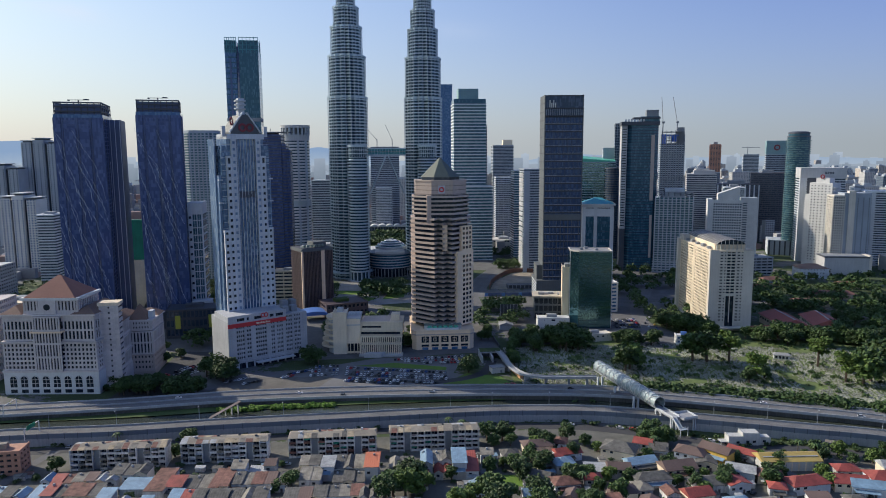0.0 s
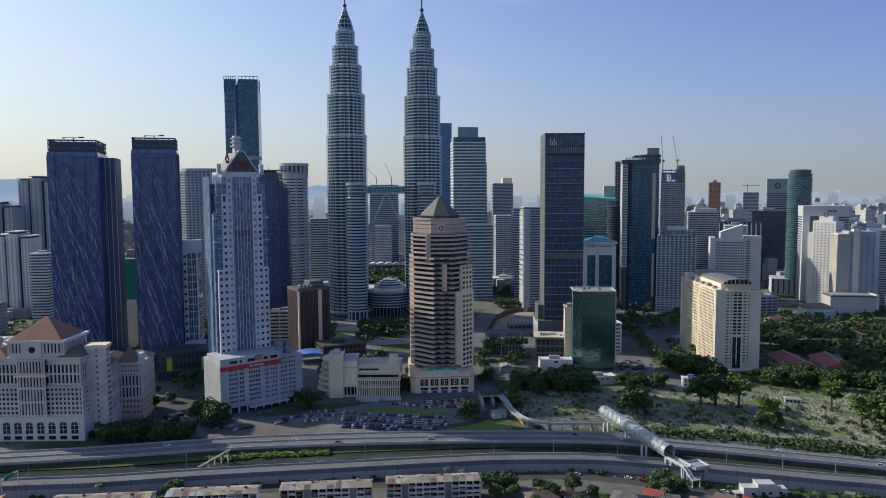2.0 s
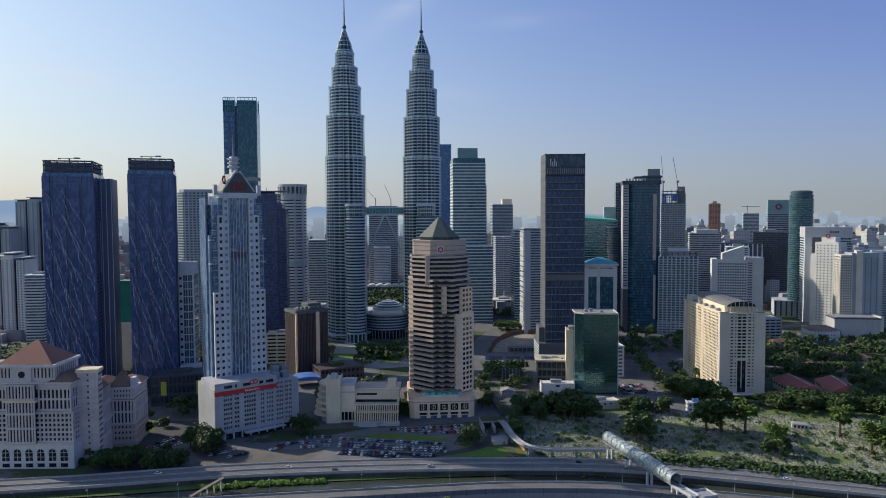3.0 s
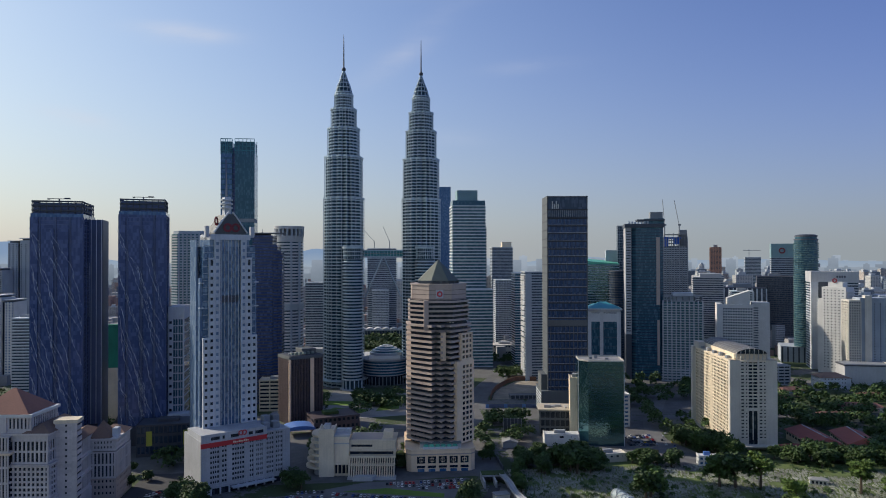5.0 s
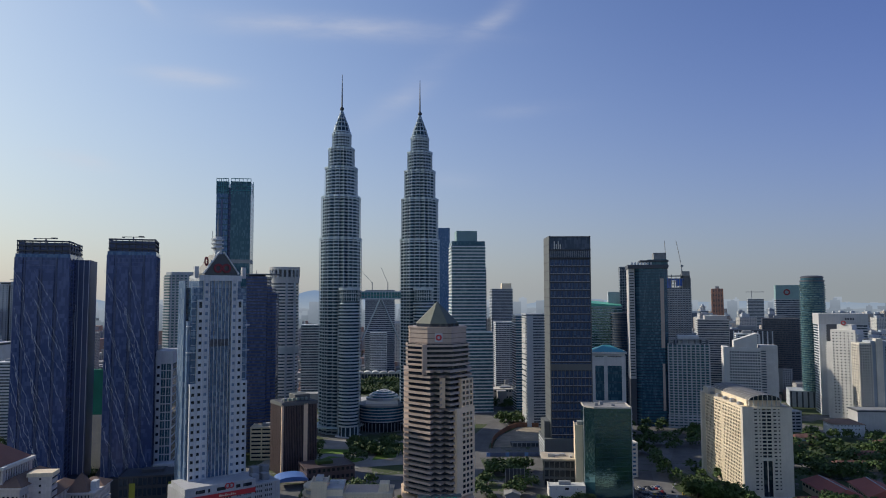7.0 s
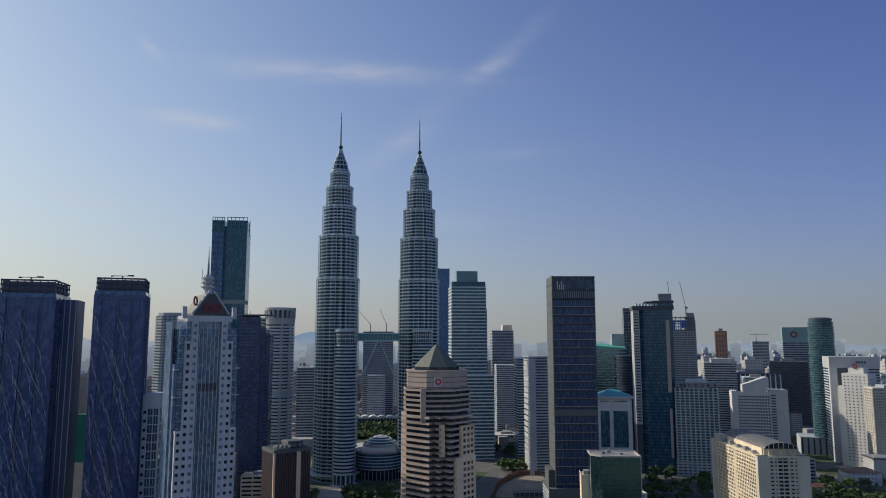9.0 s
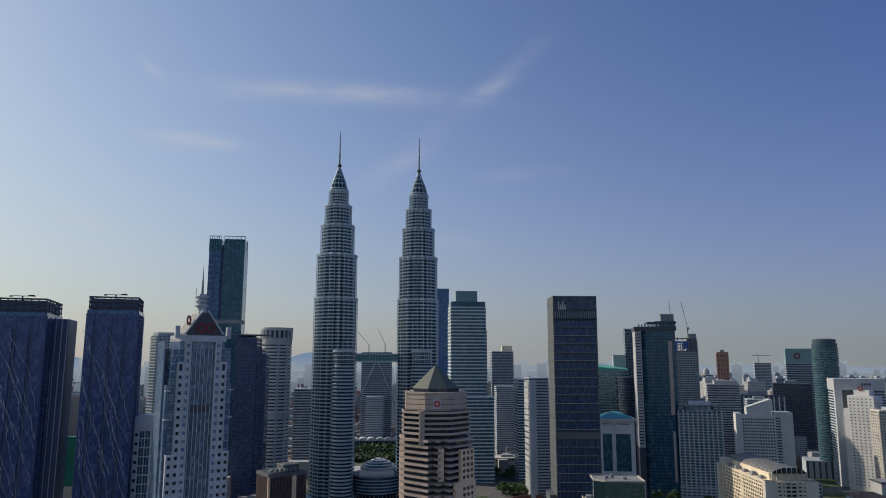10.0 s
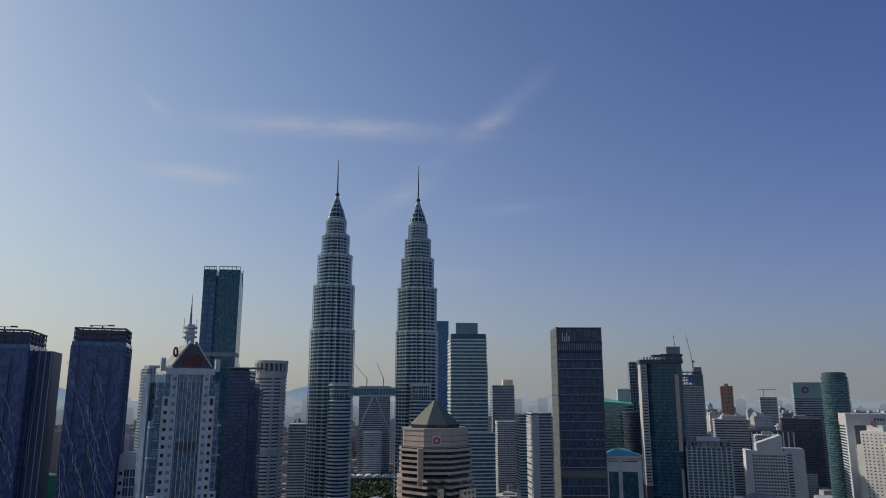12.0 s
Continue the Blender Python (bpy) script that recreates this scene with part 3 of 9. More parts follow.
part("dome", lathe("dome", [(21.6, 37), (19, 39.5), (15, 42), (9, 44.5), (4, 46), (0.4, 46.6)], 32), "glass_teal", mall, at=(2, 56, 0))
for k in range(16):
    a = 2 * math.pi * k / 16
    part("dome_rib", rod("dome_rib", (21.8 * math.cos(a), 21.8 * math.sin(a), 37), (3 * math.cos(a), 3 * math.sin(a), 46.7), 0.5, 4), "white", mall, at=(2, 56, 0))
for r, z in ((21.7, 36.9), (18.6, 39.7), (14.6, 42.2), (9, 44.5), (4, 46)):
    part("dome_ring", lathe("dome_ring", [(r, z), (r + 0.2, z + 0.5), (r - 1.6, z + 1.3), (r - 1.8, z + 0.7)], 32), "white", mall, at=(2, 56, 0))
for k in range(20):
    a = math.pi + math.pi * (k + 0.5) / 20
    part("column", box("column", -0.5, 0.5, -0.5, 0.5, 0, 11), "grey", mall, at=(31 * math.cos(a), 40 + 31 * math.sin(a), 0))


# ---- the two navy towers ----
M["strip_metal"] = plain("pale_strip_metal", (0.52, 0.585, 0.67), 0.4, 0.3, 0.1, bump=0.0)

def zigzag(parent, x, y, z, half, seed):
    """A thin light strip that runs down the facade to one side in small irregular steps, to the edge of the face."""
    rng, v, f = random.Random(seed), [], []
    down = rng.uniform(70, 110)
    k = 0
    while x < half and z > 6 and k < 64:
        w = rng.choice((0.02, 0.05, 0.12, 0.18))
        v += [(x - w, y - 0.3, z), (x + w, y - 0.3, z), (x + w, y, z), (x - w, y, z)]
        x += rng.uniform(-0.25, 1.0)
        z -= rng.uniform(0.8, 1.7)
        k += 1
    n = len(v) // 4
    for k in range(n - 1):
        i = 4 * k
        f += [(i, i + 4, i + 5, i + 1), (i + 1, i + 5, i + 6, i + 2), (i + 3, i + 7, i + 4, i)]
    if n > 4:
        part("light_strip", mesh_from("light_strip", v, f), "strip_metal", parent)


def navy_tower(m, w, d, top, seed, label):
    t = thing("residential_tower", m, label, "tower", "pair of navy towers")
    body = top - 14
    poly = rect(w, d)
    part("glazing", prism("glazing", poly, 0, body), "glass_navy", t)
    floors = int(body / 3.6)
    slab = prism("floor_slab", grow(poly, 0.25), 0, 0.55)
    for k in range(floors):
        part("floor_slab", slab, "navy", t, at=(0, 0, 2 + k * 3.6))
    # projecting bays with open slots between them
    for k, (a, b) in enumerate(((-0.50, -0.36), (-0.30, -0.06), (0.02, 0.22), (0.28, 0.50))):
        part("bay", box("bay", a * w, b * w, -1.6, 0.2, 3, body - (10 if k in (1, 2) else 0)), "glass_navy", t)
    for x in (-0.33, -0.03, 0.25):
        part("pier", box("pier", x * w - 0.7, x * w + 0.7, -0.5, 0.2, 0, body), "navy", t)
    for k in range(5):
        part("pier", box("pier", -0.6, 0.6, -0.6, 0.6, 0, body), "navy", t, at=(w / 2, d * k / 4, 0))
        part("pier", box("pier", -0.6, 0.6, -0.6, 0.6, 0, body), "navy", t, at=(-w / 2, d * k / 4, 0))
    rng = random.Random(seed)
    for z in range(40, int(body), 30):
        for x in (-0.49, -0.10):
            x0, z0 = (x + rng.uniform(-0.06, 0.06)) * w, z + rng.uniform(-8, 8)
            zigzag(t, x0, -1.62, z0, w / 2 - 0.6, rng.random())
            zigzag(t, x0 + 1.3, -1.62, z0 - rng.uniform(2, 14), w / 2 - 0.6, rng.random())
    if seed == 4:
        part("side_wing", box("side_wing", w / 2 - 1, w / 2 + 11.5, 26, d + 2, 0, 199), "navy", t)
        for k in range(3):
            part("wing_rib", box("wing_rib", w / 2 + 2 + 4.2 * k, w / 2 + 2.5 + 4.2 * k, 25.6, 26.2, 10, 199), "strip_metal", t)
    for z in range(20, int(body) - 40, 46):
        edge = box("light_strip", -0.14, 0.14, -0.14, 0.14, 0, 48)
        part("light_strip", edge, "strip_metal", t, at=(w / 2 + 0.7, d * rng.uniform(0.2, 0.9), z))
    # crown: two levels of open frames round the plant rooms
    plant = part("plant_room", box("plant_room", -w / 2 + 1.4, w / 2 - 1.4, 1.8, d - 4, body, top - 1.6), "navy", t)
    part("glass_parapet", prism("glass_parapet", grow(poly, 0.1), body, body + 3.0), "glass_blue", t)
    cw, cd = w - 1.0, d - 2.0
    for z in (body + 5.0, body + 9.2, top - 1.2):
        part("crown_beam", blocks("crown_beam", [(-cw / 2, cw / 2, 0.2, 1.2, z, z + 1.3), (-cw / 2, cw / 2, cd, cd + 1.0, z, z + 1.3),
                                                 (-cw / 2, -cw / 2 + 1, 1.2, cd, z, z + 1.3), (cw / 2 - 1, cw / 2, 1.2, cd, z, z + 1.3)]), "dark_grey", t)
    for k in range(8):
        x = -cw / 2 + 0.5 + (cw - 1) * k / 7
        part("crown_post", box("crown_post", x - 0.35, x + 0.35, 0.3, 1.1, body + 2, top), "dark_grey", t)
    for k in range(1, 6):
        for sx in (-1, 1):
            part("crown_post", box("crown_post", -0.35, 0.35, -0.35, 0.35, body + 2, top), "dark_grey", t, at=(sx * (cw / 2 - 0.5), cd * k / 5, 0))
    crane = part("window_crane", blocks("window_crane", [(-0.5, 0.5, 7.5, 8.5, top - 3, top + 2), (-9, 9, 7.6, 8.4, top + 2, top + 2.5), (4, 8.5, 7.4, 8.6, top + 2.5, top + 3.2), (-9, -7, 7.3, 8.7, top + 1.4, top + 2.0)]), "dark_grey", plant)
    part("podium", box("podium", -w / 2 - 6, w / 2 + 8, -8, d + 6, 0, 16), "dark_grey", t)
    return t


navy_tower(front(-293, 656, -254, 665)[0], 40.0, 60, 213.5, 4, "navy glass tower with zigzag light strips and a framed crown")
navy_tower(front(-229, 678, -191.5, 687)[0], 38.5, 46, 217.0, 9, "navy glass tower with zigzag light strips and a framed crown")
net = thing("scaffold_net", pose(-258, 748, 0), "bright green safety net on a part-built block", "net")
part("net_sheet", box("net_sheet", -9, 10, 0, 6, 57, 99), "netting", net)
part("block_below", box("block_below", -9, 10, 0.4, 14, 0, 57), "cream", net)


# ---- slab and tower blocks of the middle distance ----
def curtain_tower(name, m, poly, top, floors, glass, band, label, depth=0.4, share=0.3, mull=0, mull_mat=None, roof=None, z0=0, category="tower", mull_w=0.35):
    t = thing(name, m, label, category)
    storeys(t, poly, z0, top, floors, glass, band, depth, share)
    if mull:
        n = len(poly)
        for k in range(n):
            a, b = Vector(poly[k]), Vector(poly[(k + 1) % n])
            if (b - a).length > 6 and k < max(2, n - 1):
                piers(t, a, b, z0, top, max(2, int((b - a).length / mull)), mull_w, depth + 0.25, mull_mat or band, "mullion")
    part("parapet", prism("parapet", grow(poly, depth + 0.1), top, top + 1.6), band, t)
    if roof:
        cx = sum(p[0] for p in poly) / len(poly)
        cy = sum(p[1] for p in poly) / len(poly)
        w, d, h = roof
        part("plant_room", box("plant_room", cx - w / 2, cx + w / 2, cy - d / 2, cy + d / 2, top + 0.5, top + h, 0.3), "grey", t)
    return t


M["glass_slate"] = glazing("slate_curtain_glass", (0.036, 0.072, 0.165), (0.095, 0.155, 0.285), 1.5, 0.06, (1.35, 4.0), 0.5, 0.03)
M["black_metal"] = plain("black_anodised_metal", (0.024, 0.031, 0.048), 0.55, var=0.1)
M["slate_panel"] = plain("slate_wall_panels", (0.10, 0.115, 0.125), 0.7, streaks=0.2)
# hotel with a flat glass front
hm, hw = front(174, 753.5, 214, 750)
w_hotel = thing("hotel_tower", hm, "dark glass hotel tower with a pale side wall", "tower")
part("glazing", prism("glazing", rect(hw, 36, 0, 0.3), 20, 227), "glass_slate", w_hotel)
part("side_wall", box("side_wall", -hw / 2 - 1.0, -hw / 2, 0, 37, 0, 228), "slate_panel", w_hotel)
part("side_wall", box("side_wall", hw / 2, hw / 2 + 1.0, 0, 37, 0, 228), "slate_panel", w_hotel)
for k in range(24):
    part("joint_band", box("joint_band", -hw / 2 - 1.15, -hw / 2 - 0.9, 0.2, 36.8, 0, 0.8), "black_metal", w_hotel, at=(0, 0, 12 + k * 9.0))
for k in range(15):
    part("spandrel", box("spandrel", -hw / 2, hw / 2, -0.0, 0.4, 0, 1.5), "black_metal", w_hotel, at=(0, 0, 92 + k * 8.0))
for k in range(8):
    part("spandrel", box("spandrel", -hw / 2, hw / 2, -0.0, 0.4, 0, 1.5), "black_metal", w_hotel, at=(0, 0, 28 + k * 8.0))
for k in range(23):
    part("edge_line", box("edge_line", -hw / 2, hw / 2, -0.12, 0.3, 0, 0.3), "stone", w_hotel, at=(0, 0, (29.6 + 8 * k) if k < 8 else (93.6 + 8 * (k - 8))))
for k in range(10):
    part("lower_fin", box("lower_fin", -0.18, 0.18, -0.25, 0.2, 26, 93), "slate_panel", w_hotel, at=(-hw / 2 + 2 + (hw - 4) * k / 9, 0, 0))
part("plant_floor", box("plant_floor", -hw / 2, hw / 2, -0.6, 0.5, 93, 99), "slate_panel", w_hotel)
for k in range(29):
    part("mullion", box("mullion", -0.14, 0.14, 0.05, 0.4, 22, 206), "black_metal", w_hotel, at=(-hw / 2 + 0.5 + (hw - 1) * k / 28, 0, 0))
part("crown_screen", box("crown_screen", -hw / 2, hw / 2, -0.3, 0.5, 205, 227), "glass_black", w_hotel)
for z in (205, 213, 226.4):
    part("crown_rail", box("crown_rail", -hw / 2 - 1, hw / 2 + 1, -0.8, 0.4, z, z + 1.2), "black_metal", w_hotel)
for k in range(20):
    part("crown_louvre", box("crown_louvre", -0.25, 0.25, -0.6, 0.3, 206, 213), "grey", w_hotel, at=(-hw / 2 + 1 + (hw - 2) * k / 19, 0, 0))
part("sign", blocks("sign", [(-hw / 2 + 4 + 2.0 * k, -hw / 2 + 5 + 2.0 * k, -1.0, -0.3, 214.5, 222.5 - (k % 2) * 3) for k in range(4)]), "white_bright", w_hotel, "pale logo bars")
part("podium", box("podium", -hw / 2 - 8, hw / 2 + 6, -4, 40, 0, 26), "slate_panel", w_hotel)
for k in range(7):
    part("podium_fin", box("podium_fin", -hw / 2 - 8.4, -hw / 2 - 7.8, -4, 38, 3 + 3.2 * k, 4 + 3.2 * k), "white", w_hotel)
part("podium_roof", box("podium_roof", -hw / 2 - 7, -hw / 2 - 1, 4, 30, 26, 42), "slate_panel", w_hotel)

# green glass office box with a pale rim, and the beige block beside it
gm, gw = front(174, 639.5, 212.5, 633)
glass_box = thing("office_block", gm, "mirror-like green glass office block with a pale roof rim", "office")
M["glass_mirror_green"] = glazing("mirrored_green_glass", (0.008, 0.028, 0.036), (0.024, 0.075, 0.085), 2.7, 0.01, (1.6, 3.7), 0.25, 0.05)
GB = [(-gw / 2 + 8, 0.2), (gw / 2 - 0.3, 0.2), (gw / 2 - 0.3, 27), (-gw / 2 + 0.3, 27), (-gw / 2 + 0.3, 7.5)]
part("glazing", prism("glazing", GB, 0, 73), "glass_mirror_green", glass_box)
part("corner_strip", box("corner_strip", -gw / 2, -gw / 2 + 0.7, 7.3, 8.3, 0, 74.2), "stone", glass_box)
part("corner_strip", box("corner_strip", gw / 2 - 0.6, gw / 2, 0, 0.8, 0, 74.2), "stone", glass_box)
part("roof", prism("roof", grow(GB, -0.9), 73, 73.6), "roof_grey", glass_box)
for k in range(5):
    p, q = Vector(grow(GB, 0.25)[k]), Vector(grow(GB, 0.25)[(k + 1) % 5])
    c, e = Vector(grow(GB, -0.6)[k]), Vector(grow(GB, -0.6)[(k + 1) % 5])
    part("roof_rim", prism("roof_rim", [tuple(p), tuple(q), tuple(e), tuple(c)], 73.2, 74.4), "cream_pale", glass_box)
for x, y, h in ((-8, 14, 2.2), (-3, 18, 3.0), (6, 12, 1.6)):
    part("roof_unit", box("roof_unit", x - 1.4, x + 1.4, y - 1.2, y + 1.2, 73.6, 73.6 + h, 0.2), "grey", glass_box)
for k in range(19):
    part("transom", box("transom", -gw / 2 + 8.1, gw / 2 - 0.8, 0.10, 0.3, 0, 0.14), "glass_dark", glass_box, at=(0, 0, 3.5 + 3.7 * k))
for k in range(16):
    part("fin", box("fin", gw / 2, gw / 2 + 1.2, 3, 25, 0, 0.5), "white", glass_box, at=(0, 0, 8 + 4 * k))
beige = thing("office_block", pose(176.5, 658, 0, 0, 0, -12), "windowless beige stair block beside the glass office", "building")
part("body", box("body", -5.5, 5, 0, 20, 0, 55), "cream", beige)
part("parapet", blocks("parapet", [(-5.8, 5.2, -0.3, 0.3, 55, 56), (-5.8, -5.2, 0.3, 20, 55, 56)]), "cream", beige)
part("roof_box", box("roof_box", -3, 3, 6, 14, 55, 58), "grey", beige)

# long white hotel slab
lm, lw = front(299, 615.5, 338.8, 611)
slab = thing("hotel_slab", lm, "long cream hotel slab with a vaulted roof and gridded windows", "hotel")
part("core", box("core", -lw / 2 + 0.3, lw / 2 - 0.3, 0.8, 91, 0, 74), "glass_dark", slab)
lh = 70 / 24
for k in range(24):
    part("spandrel", box("spandrel", -lw / 2, -lw / 2 + 0.9, 4, 88, 0, lh * 0.36), "cream", slab, at=(0, 0, 5 + k * lh))
    part("spandrel", box("spandrel", lw / 2 - 0.9, lw / 2, 4, 88, 0, lh * 0.36), "cream", slab, at=(0, 0, 5 + k * lh))
for k in range(25):
    wide = 3.4 if k == 12 else 1.3
    for sx in (-1, 1):
        part("pier", box("pier", -0.5, 0.5, -wide / 2, wide / 2, 3, 75.5), "cream", slab, at=(sx * (lw / 2 - 0.45), 4.5 + 83 * k / 24, 0))
for x0, x1 in ((-lw / 2 - 0.02, -lw / 2 + 8.5), (lw / 2 - 9.5, lw / 2 + 0.02)):
    part("end_wall", box("end_wall", x0, x1, 0, 4.2, 0, 76), "cream_pale", slab)
part("back_wall", box("back_wall", -lw / 2 - 3, lw / 2, 88, 93, 0, 77), "cream_pale", slab)
part("base", box("base", -lw / 2, lw / 2, 0.1, 91, 0, 4), "cream_pale", slab)
for k in range(23):
    z = 8 + k * lh
    if k > 8:
        part("spandrel", box("spandrel", -lw / 2 + 8.5, lw / 2 - 9.5, 0.5, 1.6, 0, lh * 0.42), "cream_pale", slab, at=(0, 0, z))
    for x0, x1 in ((-lw / 2 + 8.4, -lw / 2 + 15.2), (lw / 2 - 16.2, lw / 2 - 9.4)):
        balcony = part("balcony", blocks("balcony", [(x0, x1, -0.5, 1.8, 0, 0.3), (x0, x1, -0.5, -0.3, 0.3, 1.7)]), "cream_pale", slab, at=(0, 0, z))
    part("pier", box("pier", -0.3, 0.3, 0, 1.2, 0, lh), "cream_pale", slab, at=(-0.6, 0, z))
for x in (-lw / 2 + 15.2, lw / 2 - 16.2):
    part("pier", box("pier", x - 0.5, x + 0.5, 0, 2, 0, 76), "cream_pale", slab)
part("frame_lintel", box("frame_lintel", -6.5, 5.5, -0.2, 1.8, 33, 35.5), "cream_pale", slab)
part("roof", box("roof", -lw / 2, lw / 2, 0.2, 92, 74.5, 76), "cream", slab)
M["vault_sheet"] = plain("grey_vault_sheeting", (0.12, 0.12, 0.118), 0.7, var=0.25, streaks=0.2)
for x0, x1 in ((-lw / 2 + 8.4, -lw / 2 + 15.2), (lw / 2 - 16.2, lw / 2 - 9.4)):
    part("balcony_wall", box("balcony_wall", x0, x1, 0.3, 0.85, 4, 75), "cream_pale", slab)
    for k in range(23):
        part("window", box("window", x0 + 1.2, x0 + 3.4, 0.22, 0.5, 1.7, 2.7), "glass_dark", slab, at=(0, 0, 8 + k * lh))
        part("window", box("window", x1 - 1.7, x1 - 0.6, 0.22, 0.5, 1.7, 2.7), "glass_dark", slab, at=(0, 0, 8 + k * lh))
part("penthouse", box("penthouse", -lw / 2 + 6, lw / 2 - 6, 6, 88, 76, 81), "cream", slab)
vault = [(-13 * math.cos(math.pi * k / 10), 81 + 4.6 * math.sin(math.pi * k / 10)) for k in range(11)]
part("vault", mesh_from("vault", [(x, y, z) for y in (3.5, 88) for x, z in vault], [tuple(range(10, -1, -1)), tuple(range(11, 22))] + [(k, k + 1, 12 + k, 11 + k) for k in range(10)] + [(10, 0, 11, 21)]), "vault_sheet", slab)
for k in range(8):
    part("roof_post", box("roof_post", -0.4, 0.4, -0.4, 0.4, 76, 82), "cream_pale", slab, at=(-13 + 26 * k / 7, 4, 0))
part("canopy", box("canopy", -lw / 2 + 3, lw / 2 + 5, -7, 1, 3.4, 4.2), "cream_pale", slab)

for k in range(13):
    a = -1.0 + 84 * k / 12
    part("vault_rib", mesh_from("vault_rib", [(x * s, y, 81 + (z - 81) * s) for y in (4.4 + a, 4.75 + a) for s in (1.012, 0.99) for x, z in vault], [(q, q + 1, q + 12, q + 11) for q in range(10)] + [(q + 22, q + 33, q + 34, q + 23) for q in range(10)] + [(q, q + 22, q + 23, q + 1) for q in range(10)]), "stone", slab)
part("vault_front", mesh_from("vault_front", [(x * 0.93, 3.3, 81.3 + (z - 81) * 0.9) for x, z in vault] + [(x * 0.93, 3.6, 81.3 + (z - 81) * 0.9) for x, z in vault], [tuple(range(10, -1, -1)), tuple(range(11, 22))] + [(q, q + 1, q + 12, q + 11) for q in range(10)]), "glass_dark", slab)
for k in range(6):
    part("vault_mullion", box("vault_mullion", -0.2, 0.2, 3.0, 3.4, 81, 85.3 - 0.22 * (k - 2.5) ** 2), "cream_pale", slab, at=(-9.5 + 3.8 * k, 0, 0))
for k in range(5):
    part("roof_unit", box("roof_unit", -1.5, 1.5, -2.2, 2.2, 76, 78.4 + 0.6 * (k % 2), 0.2), "grey", slab, at=(-lw / 2 + 3.2, 14 + 16 * k, 0))
part("corner_tower", box("corner_tower", -lw / 2 - 0.4, -lw / 2 + 6, 78, 91, 76, 82), "cream_pale", slab)

# rose granite office tower with a copper pyramid
pm, pw = front(21.3, 577.5, 74.2, 577.5)
rose = thing("office_tower", pm, "rose granite octagonal tower with a green pyramid roof", "tower")
octa = cut_corners(51, 51, 14.5, 0.5, 8)
part("glazing", prism("glazing", grow(octa, -2.8), 18, 113), "glass_dark", rose)


def zigzag_ring(name, poly, h, tooth, per_side):
    """A band whose front folds in and out; the other sides run straight."""
    out = []
    for k in range(len(poly)):
        a, b = Vector(poly[k]), Vector(poly[(k + 1) % len(poly)])
        nrm = Vector(((b - a).y, -(b - a).x)).normalized()
        n = per_side * 2 if nrm.y < -0.9 else 1
        for j in range(n):
            p = a.lerp(b, j / n) + nrm * ((tooth if j % 2 else (-tooth * 0.6 if j else 0.0)) if n > 1 else 0.0)
            out.append((p.x, p.y))
    return prism(name, out, 0, h)


wave = zigzag_ring("granite_band", grow(octa, 0.4), 1.6, 4.2, 3)
upper = zigzag_ring("granite_band", grow(cut_corners(47, 47, 14, 0.5, 10), 0.9), 1.55, 0.8, 1)
for k in range(23):
    part("granite_band", wave, "pink_stone", rose, at=(0, 0, 20 + 4.1 * k))
for k in range(5):
    part("granite_band", upper, "pink_stone", rose, at=(0, 0, 114.5 + 3.6 * k))
# the stone shafts with small punched windows
ca, cb = Vector((11.5, 8.0)), Vector((26.0, 22.5))
cn = Vector((1, -1)).normalized()
for s0, s1, z0, z1, deep in ((0.0, 1.06, 18, 83, 2.1), (0.30, 1.0, 83, 104.5, 1.9)):
    p, q = ca.lerp(cb, s0), ca.lerp(cb, s1)
    shaft = part("stone_shaft", prism("stone_shaft", [tuple(p + cn * deep), tuple(q + cn * deep), tuple(q - cn), tuple(p - cn)], z0, z1), "tan_stone", rose, "tan granite shaft")
    for k in range(int((z1 - z0) / 4.1)):
        for sa_, sb_ in ((0.36, 0.50), (0.58, 0.72), (0.80, 0.92)):
            p, q = ca.lerp(cb, sa_), ca.lerp(cb, sb_)
            part("window", prism("window", [tuple(p + cn * (deep + 0.06)), tuple(q + cn * (deep + 0.06)), tuple(q + cn), tuple(p + cn)], 0, 2.3), "glass_dark", shaft, at=(0, 0, z0 + 1.6 + 4.1 * k))
part("stone_shaft", box("stone_shaft", 0.4, 4.4, 6.2, 9, 84, 106), "tan_stone", rose)
part("stone_shaft", box("stone_shaft", -12.6, -9.0, 8.2, 14, 108, 131), "pink_stone", rose)
part("glazing", prism("glazing", cut_corners(46.5, 46.5, 14, 0.5, 10.2), 114, 131), "glass_dark", rose)
crown = cut_corners(44, 44, 13, 0.5, 11.5)
part("crown_wall", prism("crown_wall", crown, 130, 142.5), "pink_stone", rose)
part("crown_ledge", prism("crown_ledge", grow(crown, 0.5), 142.5, 143.6), "pink_stone", rose)
M["olive_copper"] = plain("weathered_olive_copper", (0.115, 0.135, 0.11), 0.6, var=0.25)
part("roof_drum", prism("roof_drum", grow(crown, -5.6), 143.6, 146), "glass_dark", rose)
for k in range(3):
    part("crown_course", prism("crown_course", grow(crown, 0.12), 0, 0.35), "brown", rose, at=(0, 0, 131.5 + 3.6 * k))
part("pyramid_roof", pyramid("pyramid_roof", grow(crown, -5.5), 146, (0.5, 33.5, 163.0)), "olive_copper", rose)
sign = part("sign", box("sign", -2.9, 2.9, 11.0, 11.6, 132.5, 139), "white", rose, "white sign board")
part("sign_ring", annulus("sign_ring", 1.2, 2.4, 0.15, 8), "red", sign, "red ring", at=(0, 10.9, 135.8))
part("podium", prism("podium", cut_corners(pw, 60, 3.5), 0, 15.5), "tan_stone", rose)
part("podium_cornice", prism("podium_cornice", grow(cut_corners(pw, 60, 3.5), 0.6), 12.8, 13.6), "pink_stone", rose)
